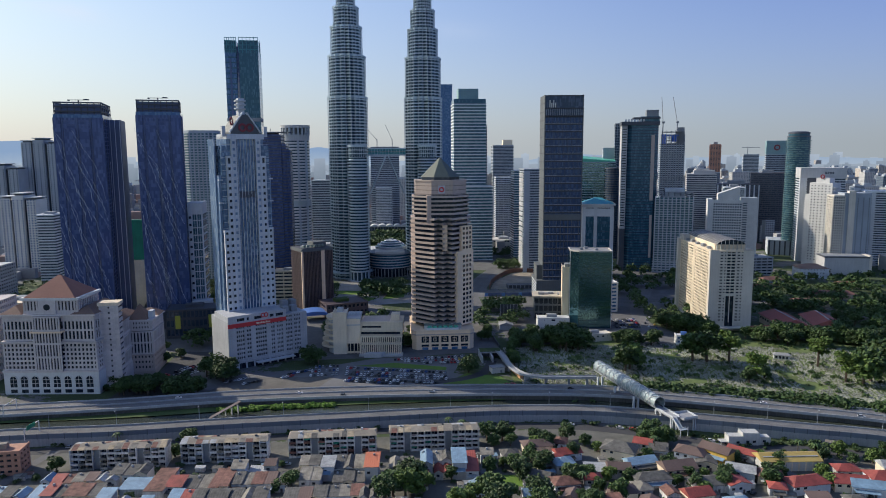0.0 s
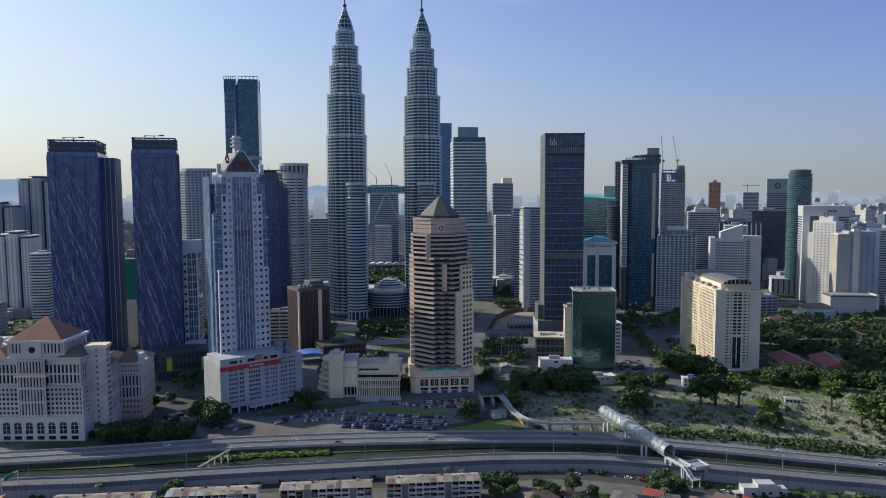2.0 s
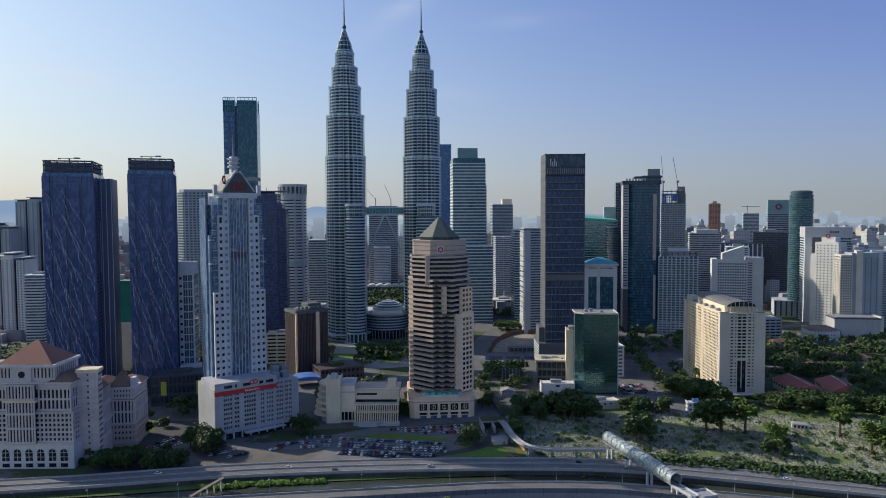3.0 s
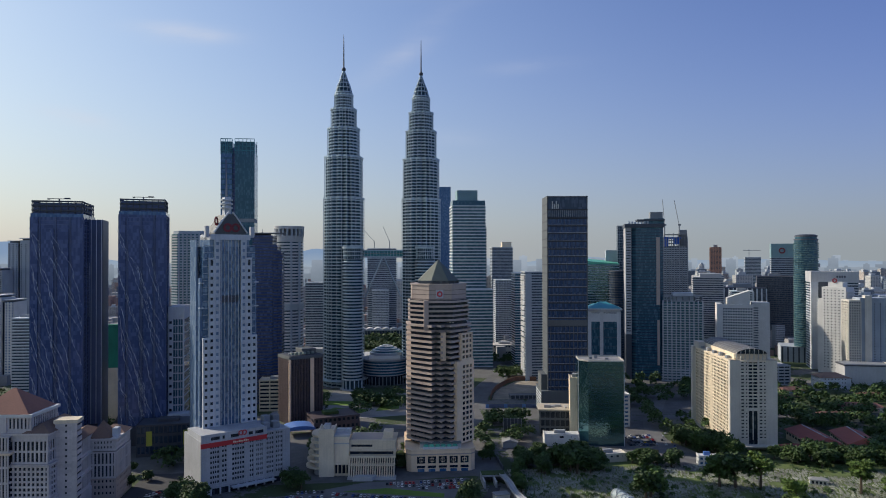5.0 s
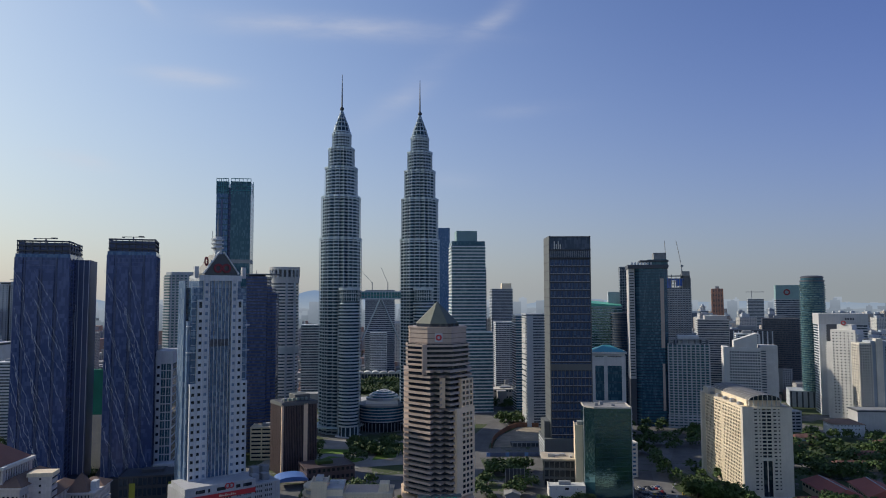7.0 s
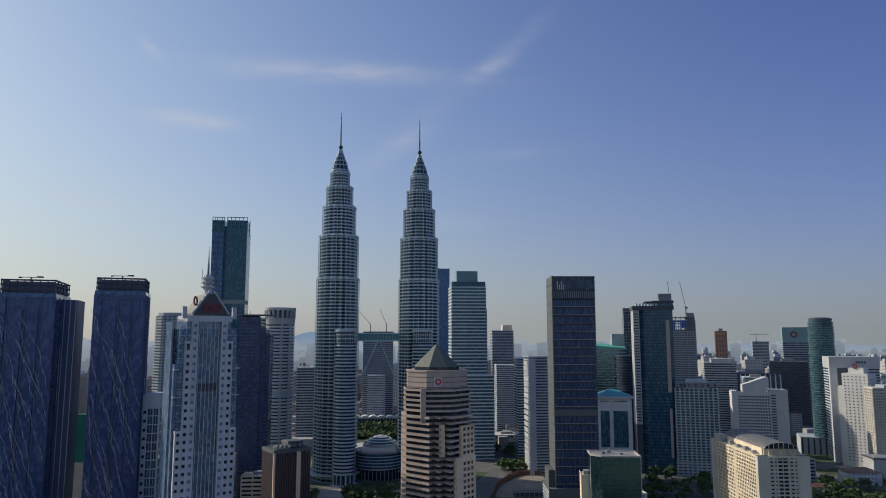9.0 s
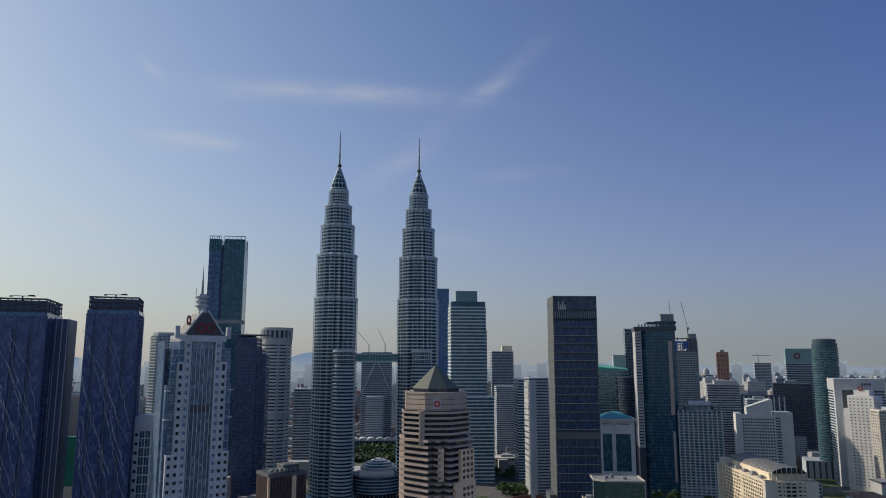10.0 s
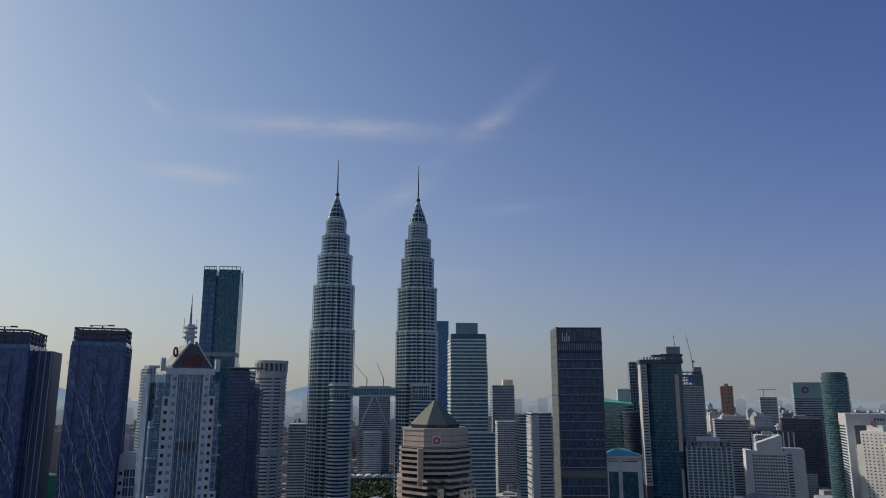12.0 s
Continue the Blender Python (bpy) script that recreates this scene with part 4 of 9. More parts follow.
part("podium_parapet", prism("podium_parapet", grow(cut_corners(pw, 60, 3.5), 0.3), 15.5, 16.8), "tan_stone", rose)
for k in range(5):
    x = -15.5 + 8.4 * k
    bay = part("window_bay", box("window_bay", x - 3.1, x + 3.1, -0.25, 0.2, 6.4, 11.6), "glass_dark", rose)
    part("lattice", blocks("lattice", [(x - 1.6, x + 1.6, -0.5, -0.2, 7.6, 7.9), (x - 1.6, x + 1.6, -0.5, -0.2, 10.1, 10.4), (x - 1.6, x - 1.3, -0.5, -0.2, 7.9, 10.1), (x + 1.3, x + 1.6, -0.5, -0.2, 7.9, 10.1), (x - 0.2, x + 0.2, -0.5, -0.2, 6.5, 11.5)]), "tan_stone", bay)
    part("window", box("window", x - 3.1, x + 3.1, -0.2, 0.2, 2.8, 4.6), "glass_dark", rose)
    part("shopfront", box("shopfront", x - 2.6, x + 2.6, -0.3, 0.2, 0.1, 2.2), "glass_blue", rose)
terrace = part("terrace_roof", box("terrace_roof", -16, 16, 2.0, 7.6, 20.5, 21.2), "green_copper", rose)
for k in range(6):
    part("canopy", lathe("canopy", [(2.1 * math.cos(math.pi / 2 * j / 4) + 0.02, 2.0 * math.sin(math.pi / 2 * j / 4)) for j in range(5)], 12), "green_canopy", rose, "green domed canopy", at=(-11.5 + 4.5 * k, 3.2, 18.5))
part("terrace_wall", box("terrace_wall", -16, 16, 4, 8, 15.5, 20.5), "stone", rose)
part("terrace_kerb", box("terrace_kerb", -13.8, 13.4, 1.0, 5.4, 15.4, 18.5), "white", rose)

M["grey_blue"] = plain("blue_grey_paint", (0.37, 0.41, 0.455), 0.8, streaks=0.2)
# brown box with upright ribs
bm_, bw_ = front(-88, 735, -58, 752)
brown = thing("office_block", bm_, "dark brown ribbed office block with a beige roof band", "office")
part("glazing", prism("glazing", rect(bw_, 28), 0, 66), "glass_dark", brown)
for k in range(22):
    part("rib", box("rib", -0.45, 0.45, -0.7, 0.3, 0, 64), "brown", brown, at=(-bw_ / 2 + bw_ * k / 21, 0, 0))
for k in range(18):
    part("rib", box("rib", -0.7, 0.3, -0.45, 0.45, 0, 64), "brown", brown, at=(-bw_ / 2, 28 * k / 17, 0))
for x0 in (-bw_ / 2 - 0.9, 4):
    part("stone_pier", box("stone_pier", x0, x0 + (4 if x0 > 0 else 1.8), -1.0, 0.4, 0, 65), "tan_stone", brown)
part("roof_band", prism("roof_band", grow(rect(bw_, 28), 1.0), 64, 67), "slate_panel", brown)
part("roof_deck", prism("roof_deck", grow(rect(bw_, 28), -0.6), 67, 67.4), "dark_grey", brown)
part("plant_room", box("plant_room", -2, 13, 6, 22, 67.4, 73, 0.4), "slate_panel", brown)
part("roof_pipes", blocks("roof_pipes", [(-14 + 3.0 * k, -12.4 + 3.0 * k, 9 + 3 * (k % 3), 12 + 3 * (k % 3), 67.4, 68.8 + 0.7 * (k % 2)) for k in range(4)]), "grey", brown)
for k in range(6):
    part("chiller", box("chiller", -1.4, 1.4, -1.4, 1.4, 68, 70.4, 0.2), "green_copper", brown, at=(-13 + 4.2 * k, 4, 0))

M["maroon"] = plain("maroon_enamel", (0.20, 0.025, 0.035), 0.5, var=0.05)
# the white bank tower with its red band
# pale panes also stand for reflections of the city, put into the glass colour
M["mirror_blue"] = glazing("mirrored_blue_glass", (0.055, 0.115, 0.215), (0.24, 0.34, 0.45), 2.0, 0.02, (1.3, 2.5), 0.35, 0.10)
# paler glass, with the sky's reflection put into its base colour
M["steel_blue"] = glazing("steel_blue_glass", (0.16, 0.245, 0.38), (0.33, 0.42, 0.54), 1.7, 0.04, (1.4, 3.6), 0.4, 0.04)
km, kw = front(-121.5, 534, -66, 569)
bank = thing("bank_tower", km, "white bank tower with blue glass bays and a gabled top", "tower")
M["bank_grey"] = plain("grey_bank_tiles", (0.37, 0.385, 0.41), 0.7, var=0.3, streaks=0.4)
part("podium_core", box("podium_core", -kw / 2 + 0.6, kw / 2 - 0.6, 0.6, 36, 0, 37), "glass_dark", bank)
fl = 3.45
for k in range(9):
    part("podium_spandrel", box("podium_spandrel", -kw / 2, kw / 2, 0, 1.0, 0, 1.6), "bank_grey", bank, at=(0, 0, 6.2 + fl * k))
# window groups as shares of the front, with plain wall between them
GROUPS = ((0.096, 0.190, 4), (0.222, 0.273, 2), (0.333, 0.467, 5), (0.529, 0.571, 2), (0.604, 0.678, 4), (0.722, 0.800, 4), (0.833, 0.911, 4))
last = 0.0
for a, b, n in GROUPS + ((1.0, 1.0, 0),):
    part("podium_pier", box("podium_pier", -kw / 2 + kw * last, -kw / 2 + kw * a, -0.12, 1.0, 6.0 if 0.1 < last < 0.9 else 0.0, 38), "bank_grey", bank)
    for q in range(1, n):
        x = -kw / 2 + kw * (a + (b - a) * q / n)
        part("mullion", box("mullion", -0.26, 0.26, -0.05, 0.9, 6, 37), "bank_grey", bank, at=(x, 0, 0))
    last = b
part("base_beam", box("base_beam", -kw / 2, kw / 2, -0.3, 1.0, 4.4, 6.2), "bank_grey", bank)
part("attic_wall", box("attic_wall", -kw / 2 - 0.1, 14.7, -0.25, 0.6, 36.4, 42.3), "bank_grey", bank)
for x0, x1 in ((-26, -20), (-18, -16.5), (-12, -6), (1, 4), (6, 12)):
    part("attic_window", box("attic_window", x0, x1, -0.33, -0.2, 38.0, 40.2), "glass_dark", bank)
part("podium_side", box("podium_side", -kw / 2 - 0.3, -kw / 2 + 0.7, 0, 37, 0, 38), "bank_grey", bank)
part("podium_side", box("podium_side", kw / 2 - 0.7, kw / 2 + 0.1, 0, 37, 0, 38), "bank_grey", bank)
part("podium_roof", box("podium_roof", -kw / 2, kw / 2, 0, 37, 37, 38.2), "bank_grey", bank)
part("podium_attic", box("podium_attic", -kw / 2, 14, -0.05, 30, 38.2, 42), "bank_grey", bank)
part("red_band", box("red_band", -kw / 2 - 0.4, 14.6, -0.7, 0.1, 33.2, 36.4), "red", bank, "bright red sign band")
part("lettering", blocks("lettering", [(-10.5 + 1.3 * k, -9.6 + 1.3 * k, -0.85, -0.7, 34.1, 35.5 - 0.3 * (k % 3)) for k in range(9)]), "cream", bank, "pale yellow lettering bars")
for dx in (-1.3, 1.3):
    ring = annulus("emblem_ring", 1.1, 1.9, 0.15, 14)
    part("emblem_ring", ring, "red", bank, "red ring emblem", at=(-3.5 + dx, -0.4, 40.3))
for k in range(4):
    part("roof_plant", box("roof_plant", -2.5, 2.5, -3, 3, 38.2, 43 + k % 2 * 3, 0.5), "grey", bank, at=(17.5 + 3.7 * k, 9 + (k % 2) * 9, 0))
part("entrance_canopy", box("entrance_canopy", -12, 20, -5, 0, 3.2, 4.0), "white", bank)
for k in range(9):
    part("entrance_column", box("entrance_column", -0.5, 0.5, -0.6, 0.4, 0, 4.2), "white", bank, at=(-26 + 6.5 * k, 0, 0))
# shaft
tw, ty, td = 43.0, 22.0, 25.0
lx = -4.5
part("shaft_glass", box("shaft_glass", lx - 19.5, lx + 19.5, ty + 0.8, ty + td, 38, 173), "mirror_blue", bank)
part("shaft_glass", box("shaft_glass", lx - 21.4, lx + 21.4, ty + 3, ty + td - 3, 38, 150), "steel_blue", bank)
part("crown_glass", box("crown_glass", lx - 15, lx + 15, ty + 0.9, ty + td - 2, 173, 180), "steel_blue", bank)
part("shaft_wing", box("shaft_wing", lx - 22.4, lx - 21.4, ty + 8, ty + td - 3, 38, 178), "steel_blue", bank)
PITCH = 5.05
for sx in (-1, 1):
    # the window bays step back from three columns to two and then to one
    for j, top in enumerate((181, 164, 106)):
        cx = lx + sx * (9.9 + 4.1 * j)
        part("window_strip", box("window_strip", cx - 1.9, cx + 1.9, ty - 0.7, ty + 2, 38, top - 0.5), "steel_blue" if j == 0 else "glass_dark", bank)
        for x in (-1.58, 1.58):
            part("bay_pier", box("bay_pier", -0.52, 0.52, -1.5, 0.8, 38, top), "white", bank, at=(cx + x, ty, 0))
        part("bay_top", box("bay_top", cx - 2.2, cx + 2.2, ty - 1.55, ty + 2, top - 0.6, top + 0.9), "white", bank)
    for k in range(28):
        z = 40 + PITCH * k
        n = 3 if z < 104 else (2 if z < 160 else 1)
        part("bay_spandrel", box("bay_spandrel", lx + sx * 9.9 - 2.1 if sx > 0 else lx - 7.8 - 4.1 * n, lx + 7.8 + 4.1 * n if sx > 0 else lx - 7.8, ty - 1.4, ty + 0.9, 0, 2.9), "white", bank, at=(0, 0, z))
    # stepped glass shoulders outside the bays, with thin floor lines
    for k in range(14):
        part("shoulder_line", box("shoulder_line", min(lx + sx * 12, lx + sx * 19.6), max(lx + sx * 12, lx + sx * 19.6), ty + 0.55, ty + 0.9, 0, 0.35), "grey_blue", bank, at=(0, 0, 108 + PITCH * k))
    for z in (128, 146):
        part("terrace_edge", box("terrace_edge", min(lx + sx * 19, lx + sx * 22.2), max(lx + sx * 19, lx + sx * 22.2), ty + 0.6, ty + 3.4, z, z + 0.8), "white", bank)
for k in range(6):
    part("rib", box("rib", -0.16, 0.16, 0.2, 0.9, 38, 178), "white_bright", bank, at=(lx - 6.5 + 2.6 * k, ty, 0))
for k in range(27):
    part("transom", box("transom", -7.8, 7.8, 0.62, 0.9, 0, 0.25), "navy", bank, at=(lx, ty, 40 + PITCH * k))
part("plant_louvre", box("plant_louvre", lx - 6.4, lx + 6.4, ty + 0.3, ty + 1.0, 132, 137), "dark_grey", bank)
part("cornice", box("cornice", lx - 15, lx + 15, ty - 1.4, ty + 22, 178, 182), "white", bank)
gable = [(-11.5, 182), (11.5, 182), (11.5, 183.6), (2.2, 197), (-2.2, 197), (-11.5, 183.6)]
gable_ob = part("gable", mesh_from("gable", [(lx + x, y, z) for y in (ty - 1.0, ty + 20) for x, z in gable], [(0, 1, 2, 3, 4, 5), (11, 10, 9, 8, 7, 6)] + [(k, 6 + k, 6 + (k + 1) % 6, (k + 1) % 6) for k in range(6)]), "slate_panel", bank)
for sx in (-1, 1):
    for dy in (-1.6, 0.4):
        part("gable_rail", rod("gable_rail", (lx + sx * 12.6, ty + dy, 183.0), (lx + sx * 1.6, ty + dy, 198.6), 0.55, 6), "white", gable_ob)
    part("emblem_ring", annulus("emblem_ring", 1.8, 3.3, 0.3, 18), "maroon", gable_ob, "large dark red ring emblem", at=(lx + sx * 3.0 + 0.5, ty - 1.8, 187))
    part("corner_turret", box("corner_turret", -1.4, 1.4, -1.4, 1.4, 180, 188), "white", bank, at=(lx + sx * 17, ty + 1, 0))
part("emblem_ring", annulus("emblem_ring", 1.9, 3.3, 0.3, 18), "maroon", gable_ob, "large dark red ring emblem", at=(lx - 9, ty + 4, 192.0), turn=50)
lantern = part("lantern", box("lantern", lx - 2.4, lx + 2.4, ty + 5, ty + 10, 196, 210), "white", bank)
for z in (201.5, 204.5, 207.5):
    part("lantern_ring", prism("lantern_ring", ngon(4.6, 12, lx, ty + 7.5), z, z + 1.0), "white", lantern)
part("spire", lathe("spire", [(0.9, 208), (0.7, 216), (0.25, 224), (0.08, 230)], 8), "grey", lantern, at=(lx, ty + 7.5, 0))
for sx in (-1, 1):
    part("aerial", rod("aerial", (lx + sx * 4, ty + 7.5, 206), (lx + sx * 4, ty + 7.5, 214), 0.15, 5), "grey", bank)

# towers behind
M["glass_dusk"] = glazing("smoked_glass", (0.045, 0.068, 0.10), (0.155, 0.195, 0.235), 1.5, 0.08, (1.5, 3.5), 0.3)
M["pale_band"] = plain("pale_aluminium", (0.62, 0.66, 0.68), 0.5, 0.1, 0.12, bump=0.05)

teal = thing("skyscraper", pose(-199.5, 1036, 0, 0, 0, 4), "tall teal glass skyscraper with an open glazed crown", "skyscraper")
for x0, x1, y0, d, top, g in ((-23, -7.5, 0, 34, 309, "glass_blue"), (-3.5, 23, -2, 40, 312, "glass_teal"), (-8, -3, 3, 30, 318, "glass_navy")):
    storeys(teal, rect(x1 - x0, d, (x0 + x1) / 2, y0), 0, top, 42, g, "glass_teal" if g != "glass_navy" else "navy", 0.12, 0.25)
for x0, x1, y0 in ((-23, -7.5, 0), (-3.5, 23, -2)):
    for k in range(6):
        x = x0 + (x1 - x0) * k / 5
        part("crown_post", box("crown_post", x - 0.35, x + 0.35, y0 - 0.2, y0 + 0.6, 308, 330), "teal_paint", teal)
        part("crown_post", box("crown_post", x - 0.35, x + 0.35, y0 + 29, y0 + 30, 308, 330), "teal_paint", teal)
    part("crown_glass", box("crown_glass", x0 + 0.3, x1 - 0.3, y0 + 0.7, y0 + 28.5, 308.5, 326), "glass_teal", teal)
    for z in (313, 319, 325, 329.4):
        part("crown_rail", box("crown_rail", x0, x1, y0 - 0.3, y0 + 0.5, z, z + 0.8), "teal_paint", teal)
part("dark_slot", box("dark_slot", -17, -14.5, -0.4, 0.4, 200, 300), "navy", teal)
part("refuge_floor", box("refuge_floor", -23.4, 23.4, -2.5, 30, 213, 218), "grey", teal)

rt = thing("residential_tower", pose(-119.5, 967, 0), "round white tower ringed by balcony slabs", "tower")
storeys(rt, ngon(17.4, 40), 0, 184, 46, "glass_dusk", "white_bright", 1.1, 0.56, "balcony_slab")
for a0 in (286, 322):
    part("rib", box("rib", -1.0, 1.0, -1.2, 1.2, 0, 184), "grey_blue", rt, at=(18.3 * math.cos(radians(a0)), 18.3 * math.sin(radians(a0)), 0), turn=a0)
part("drum", prism("drum", ngon(18.4, 40), 184, 192), "stone", rt)
part("drum_ring", prism("drum_ring", ngon(19.4, 40), 201, 204.5), "stone", rt)
part("drum_core", prism("drum_core", ngon(12, 24), 192, 202), "grey", rt)
for k in range(20):
    a = 2 * math.pi * k / 20
    part("drum_pier", box("drum_pier", -1.0, 1.0, -1.2, 1.2, 191, 202), "grey_blue", rt, at=(18 * math.cos(a), 18 * math.sin(a), 0), turn=math.degrees(a))
part("mid_band", prism("mid_band", ngon(18.8, 40), 96, 104), "grey_blue", rt)

M["glass_sea"] = glazing("sea_green_glass", (0.065, 0.14, 0.175), (0.15, 0.26, 0.30), 1.5, 0.06, (2.0, 4.8), 0.4)
mx = curtain_tower("office_tower", pose(132, 1085, 0), rect(50, 45), 240, 50, "glass_sea", "pale_band", "office tower with pale bands and a teal stepped crown", 0.5, 0.36)
M["sage"] = plain("sage_cladding", (0.19, 0.31, 0.33), 0.6)
part("crown_block", box("crown_block", -17, 14, 8, 36, 241, 265), "sage", mx)
part("crown_glass", box("crown_glass", -24.6, 24.6, 1, 44, 241.6, 249), "glass_teal", mx)
low = curtain_tower("office_tower", pose(137, 1072, 0), rect(57, 30), 114, 24, "glass_sea", "pale_band", "lower banded wing of a teal office tower", 0.5, 0.36)
curtain_tower("office_tower", pose(158, 1130, 0), rect(14, 30), 209, 52, "glass_dusk", "grey", "slim grey service tower behind banded offices", 0.3, 0.3)
curtain_tower("skyscraper", pose(158, 1800, 0), rect(30, 40), 338, 40, "glass_blue", "glass_blue", "very tall pale blue glass tower in the distance", 0.2, 0.3)

dk = thing("residential_tower", pose(-131, 834, 0), "dark stepped tower with a thin overhanging roof slab", "tower")
storeys(dk, rect(22, 30, 0, 0), 0, 189, 54, "glass_navy", "dark_grey", 0.3, 0.35)
storeys(dk, rect(6, 26, 13, 2), 0, 178, 50, "glass_navy", "dark_grey", 0.3, 0.35)
storeys(dk, rect(5, 20, 18, 4), 0, 171, 48, "glass_navy", "dark_grey", 0.3, 0.35)
part("roof_slab", box("roof_slab", -13, 22, -3, 30, 191, 192), "grey", dk)
part("roof_core", box("roof_core", -9, 6, 4, 22, 188, 191), "dark_grey", dk)
part("mast", rod("mast", (-2, 10, 191), (-2, 10, 196), 0.3, 6), "grey", dk)

rr = thing("residential_tower", pose(-243, 951, 0), "rounded pale tower of stacked balconies", "tower")
storeys(rr, cut_corners(48, 40, 10), 0, 194, 56, "glass_sea", "grey_blue", 1.0, 0.45, "balcony_slab")
part("roof_drum", prism("roof_drum", cut_corners(44, 36, 9, 0, 2), 194, 198), "grey_blue", rr)
for k in range(7):
    part("pier", box("pier", -0.8, 0.8, -1.4, 0.4, 0, 195), "grey_blue", rr, at=(-12 + 5 * k, 0, 0))

nr = thing("apartment_block", pose(-186, 700, 0, 0, 0, 6), "narrow white apartment block with large gridded windows", "apartment")
storeys(nr, rect(12.5, 30), 0, 109, 15, "glass_teal", "white", 0.3, 0.13)
for x0, x1 in ((-7, -2.6), (1.2, 1.9), (5.6, 7)):
    part("pier", box("pier", x0, x1, -0.55, 0.3, 0, 119), "white", nr)
for k in range(15):
    part("mullion", box("mullion", -0.12, 0.12, -0.42, 0, 1.2, 7.0), "white", nr, at=(-0.7, 0, 7.27 * k))
    part("mullion", box("mullion", -0.12, 0.12, -0.42, 0, 1.2, 7.0), "white", nr, at=(3.7, 0, 7.27 * k))
    part("side_window", box("side_window", -6.0, -3.8, -0.62, -0.5, 2.2, 4.6), "glass_dark", nr, at=(0, 0, 7.27 * k))
part("head_wall", box("head_wall", -7, 7, -0.5, 30, 108, 119.5), "white", nr)
part("low_wing", box("low_wing", -5, 13, -14, 0, 0, 24), "white", nr)
for k in range(6):
    part("window", box("window", -3.5, 3.5, -14.2, -13.8, 0, 2.2), "glass_dark", nr, at=(4, 0, 3 + 3.4 * k))

d1 = thing("office_tower", pose(351, 945, 0, 0, 0, -15), "dark teal glass tower with a stepped roof", "tower")
storeys(d1, cut_corners(42, 40, 6, 3.2, 0), 0, 203, 52, "glass_teal", "glass_black", 0.12, 0.3)
part("stone_edge", box("stone_edge", -25, -17.5, 1.5, 36, 60, 204), "stone", d1)
part("stone_edge", box("stone_edge", -25, -17.5, 1.6, 36, 0, 60), "dark_grey", d1)
boxed("edge_glazing", [(-24, -18.5, 1.2, 1.7, 64 + 3.6 * k, 65.2 + 3.6 * k) for k in range(38)], "glass_dark", d1)
part("stone_pier", box("stone_pier", 14.5, 19, -0.6, 0.6, 100, 190), "pink_stone", d1)
part("stone_pier", box("stone_pier", 15.5, 18.5, -0.6, 0.6, 20, 80), "pink_stone", d1)
part("roof_slab", box("roof_slab", -26, 25, -1.5, 40, 203, 208), "dark_grey", d1)
part("upper_deck", box("upper_deck", 0, 25, 4, 30, 208, 215), "glass_teal", d1)
part("deck_slab", box("deck_slab", -10, 26, 2, 32, 212, 214), "dark_grey", d1)
part("lift_room", box("lift_room", 8, 24, 8, 26, 215, 224), "grey", d1)
for k in range(7):
    part("roof_plant", box("roof_plant", -1.2, 1.2, -1.2, 1.2, 208, 211.5, 0.3), "white", d1, at=(-20 + 4.0 * k, 4, 0))
curtain_tower("office_tower", pose(384, 1108, 0, 0, 0, -15), rect(28, 24), 211, 50, "glass_dusk", "grey", "grey tower with upright stripes", 0.2, 0.2, 3, "grey_blue")

wbm, wbw = front(250, 866, 287, 858)
wb = thing("office_block", wbm, "white framed office block with a blue hipped roof", "office")
part("core", box("core", -wbw / 2 + 1, wbw / 2 - 1, 1, 34, 0, 96), "glass_teal", wb)
for x in (-wbw / 2 + 1.5, -wbw / 6 + 3, wbw / 2 - 2):
    part("pier", box("pier", -2.0, 2.0, -0.2, 2, 0, 98), "white_bright", wb, at=(x, 0, 0))
for z, h in ((14, 4), (40, 6), (86, 10), (97, 3)):
    part("beam", box("beam", -wbw / 2, wbw / 2, -0.1, 2, z, z + h), "white_bright", wb)
for k in range(8):
    part("transom", box("transom", -wbw / 2 + 1, wbw / 2 - 1, 0.7, 1.1, 0, 0.3), "dark_grey", wb, at=(0, 0, 4 + 10.5 * k))
part("side_wall", box("side_wall", -wbw / 2 - 0.5, -wbw / 2 + 1, 0, 35, 0, 98), "white_bright", wb)
part("side_wall", box("side_wall", wbw / 2 - 1, wbw / 2 + 0.5, 0, 35, 0, 98), "white_bright", wb)
part("eaves_slab", box("eaves", -wbw / 2 - 2, wbw / 2 + 2, -2.5, 37, 100, 102), "white_bright", wb)
part("roof", hip("roof", -wbw / 2, wbw / 2, 0, 35, 102.2, 7, 1.2), "teal_paint", wb)

rs = thing("residential_tower", pose(397, 932, 0, 0, 0, -18), "white apartment tower with rows of balconies", "apartment")
storeys(rs, rect(50, 34), 0, 104, 31, "glass_sea", "white_bright", 0.9, 0.42)
BAL = [(-25 + 50 * (k + 0.5) / 9, j) for k in range(9) for j in range(31)]
boxed("balcony_decking", [(x - 1.9, x + 1.9, -2.0 if k % 2 else -1.4, 0.2, 1 + 3.35 * j, 1.3 + 3.35 * j) for k, (x, j) in enumerate(BAL)], "white", rs)
boxed("railing", [(x - 1.8, x + 1.8, -1.9 if k % 2 else -1.3, -1.75 if k % 2 else -1.15, 1.3 + 3.35 * j, 2.3 + 3.35 * j) for k, (x, j) in enumerate(BAL)], "glass_sea", rs)
boxed("ribbing", [(-25 + 50 * k / 9 - 0.75, -25 + 50 * k / 9 + 0.75, -1.3, 0.3, 0, 106) for k in range(10)], "white", rs)
boxed("podium_decking", [(-27, 27, -6 + k, 0, 3.5 * k, 3.5 * k + 1.6) for k in range(5)], "white", rs)
part("pergola", blocks("pergola", [(-24, 24, 1 + 4 * j, 2 + 4 * j, 111, 112) for j in range(6)] + [(-24 + 8 * j, -23 + 8 * j, 1, 22, 106, 111) for j in range(7)]), "grey", rs)
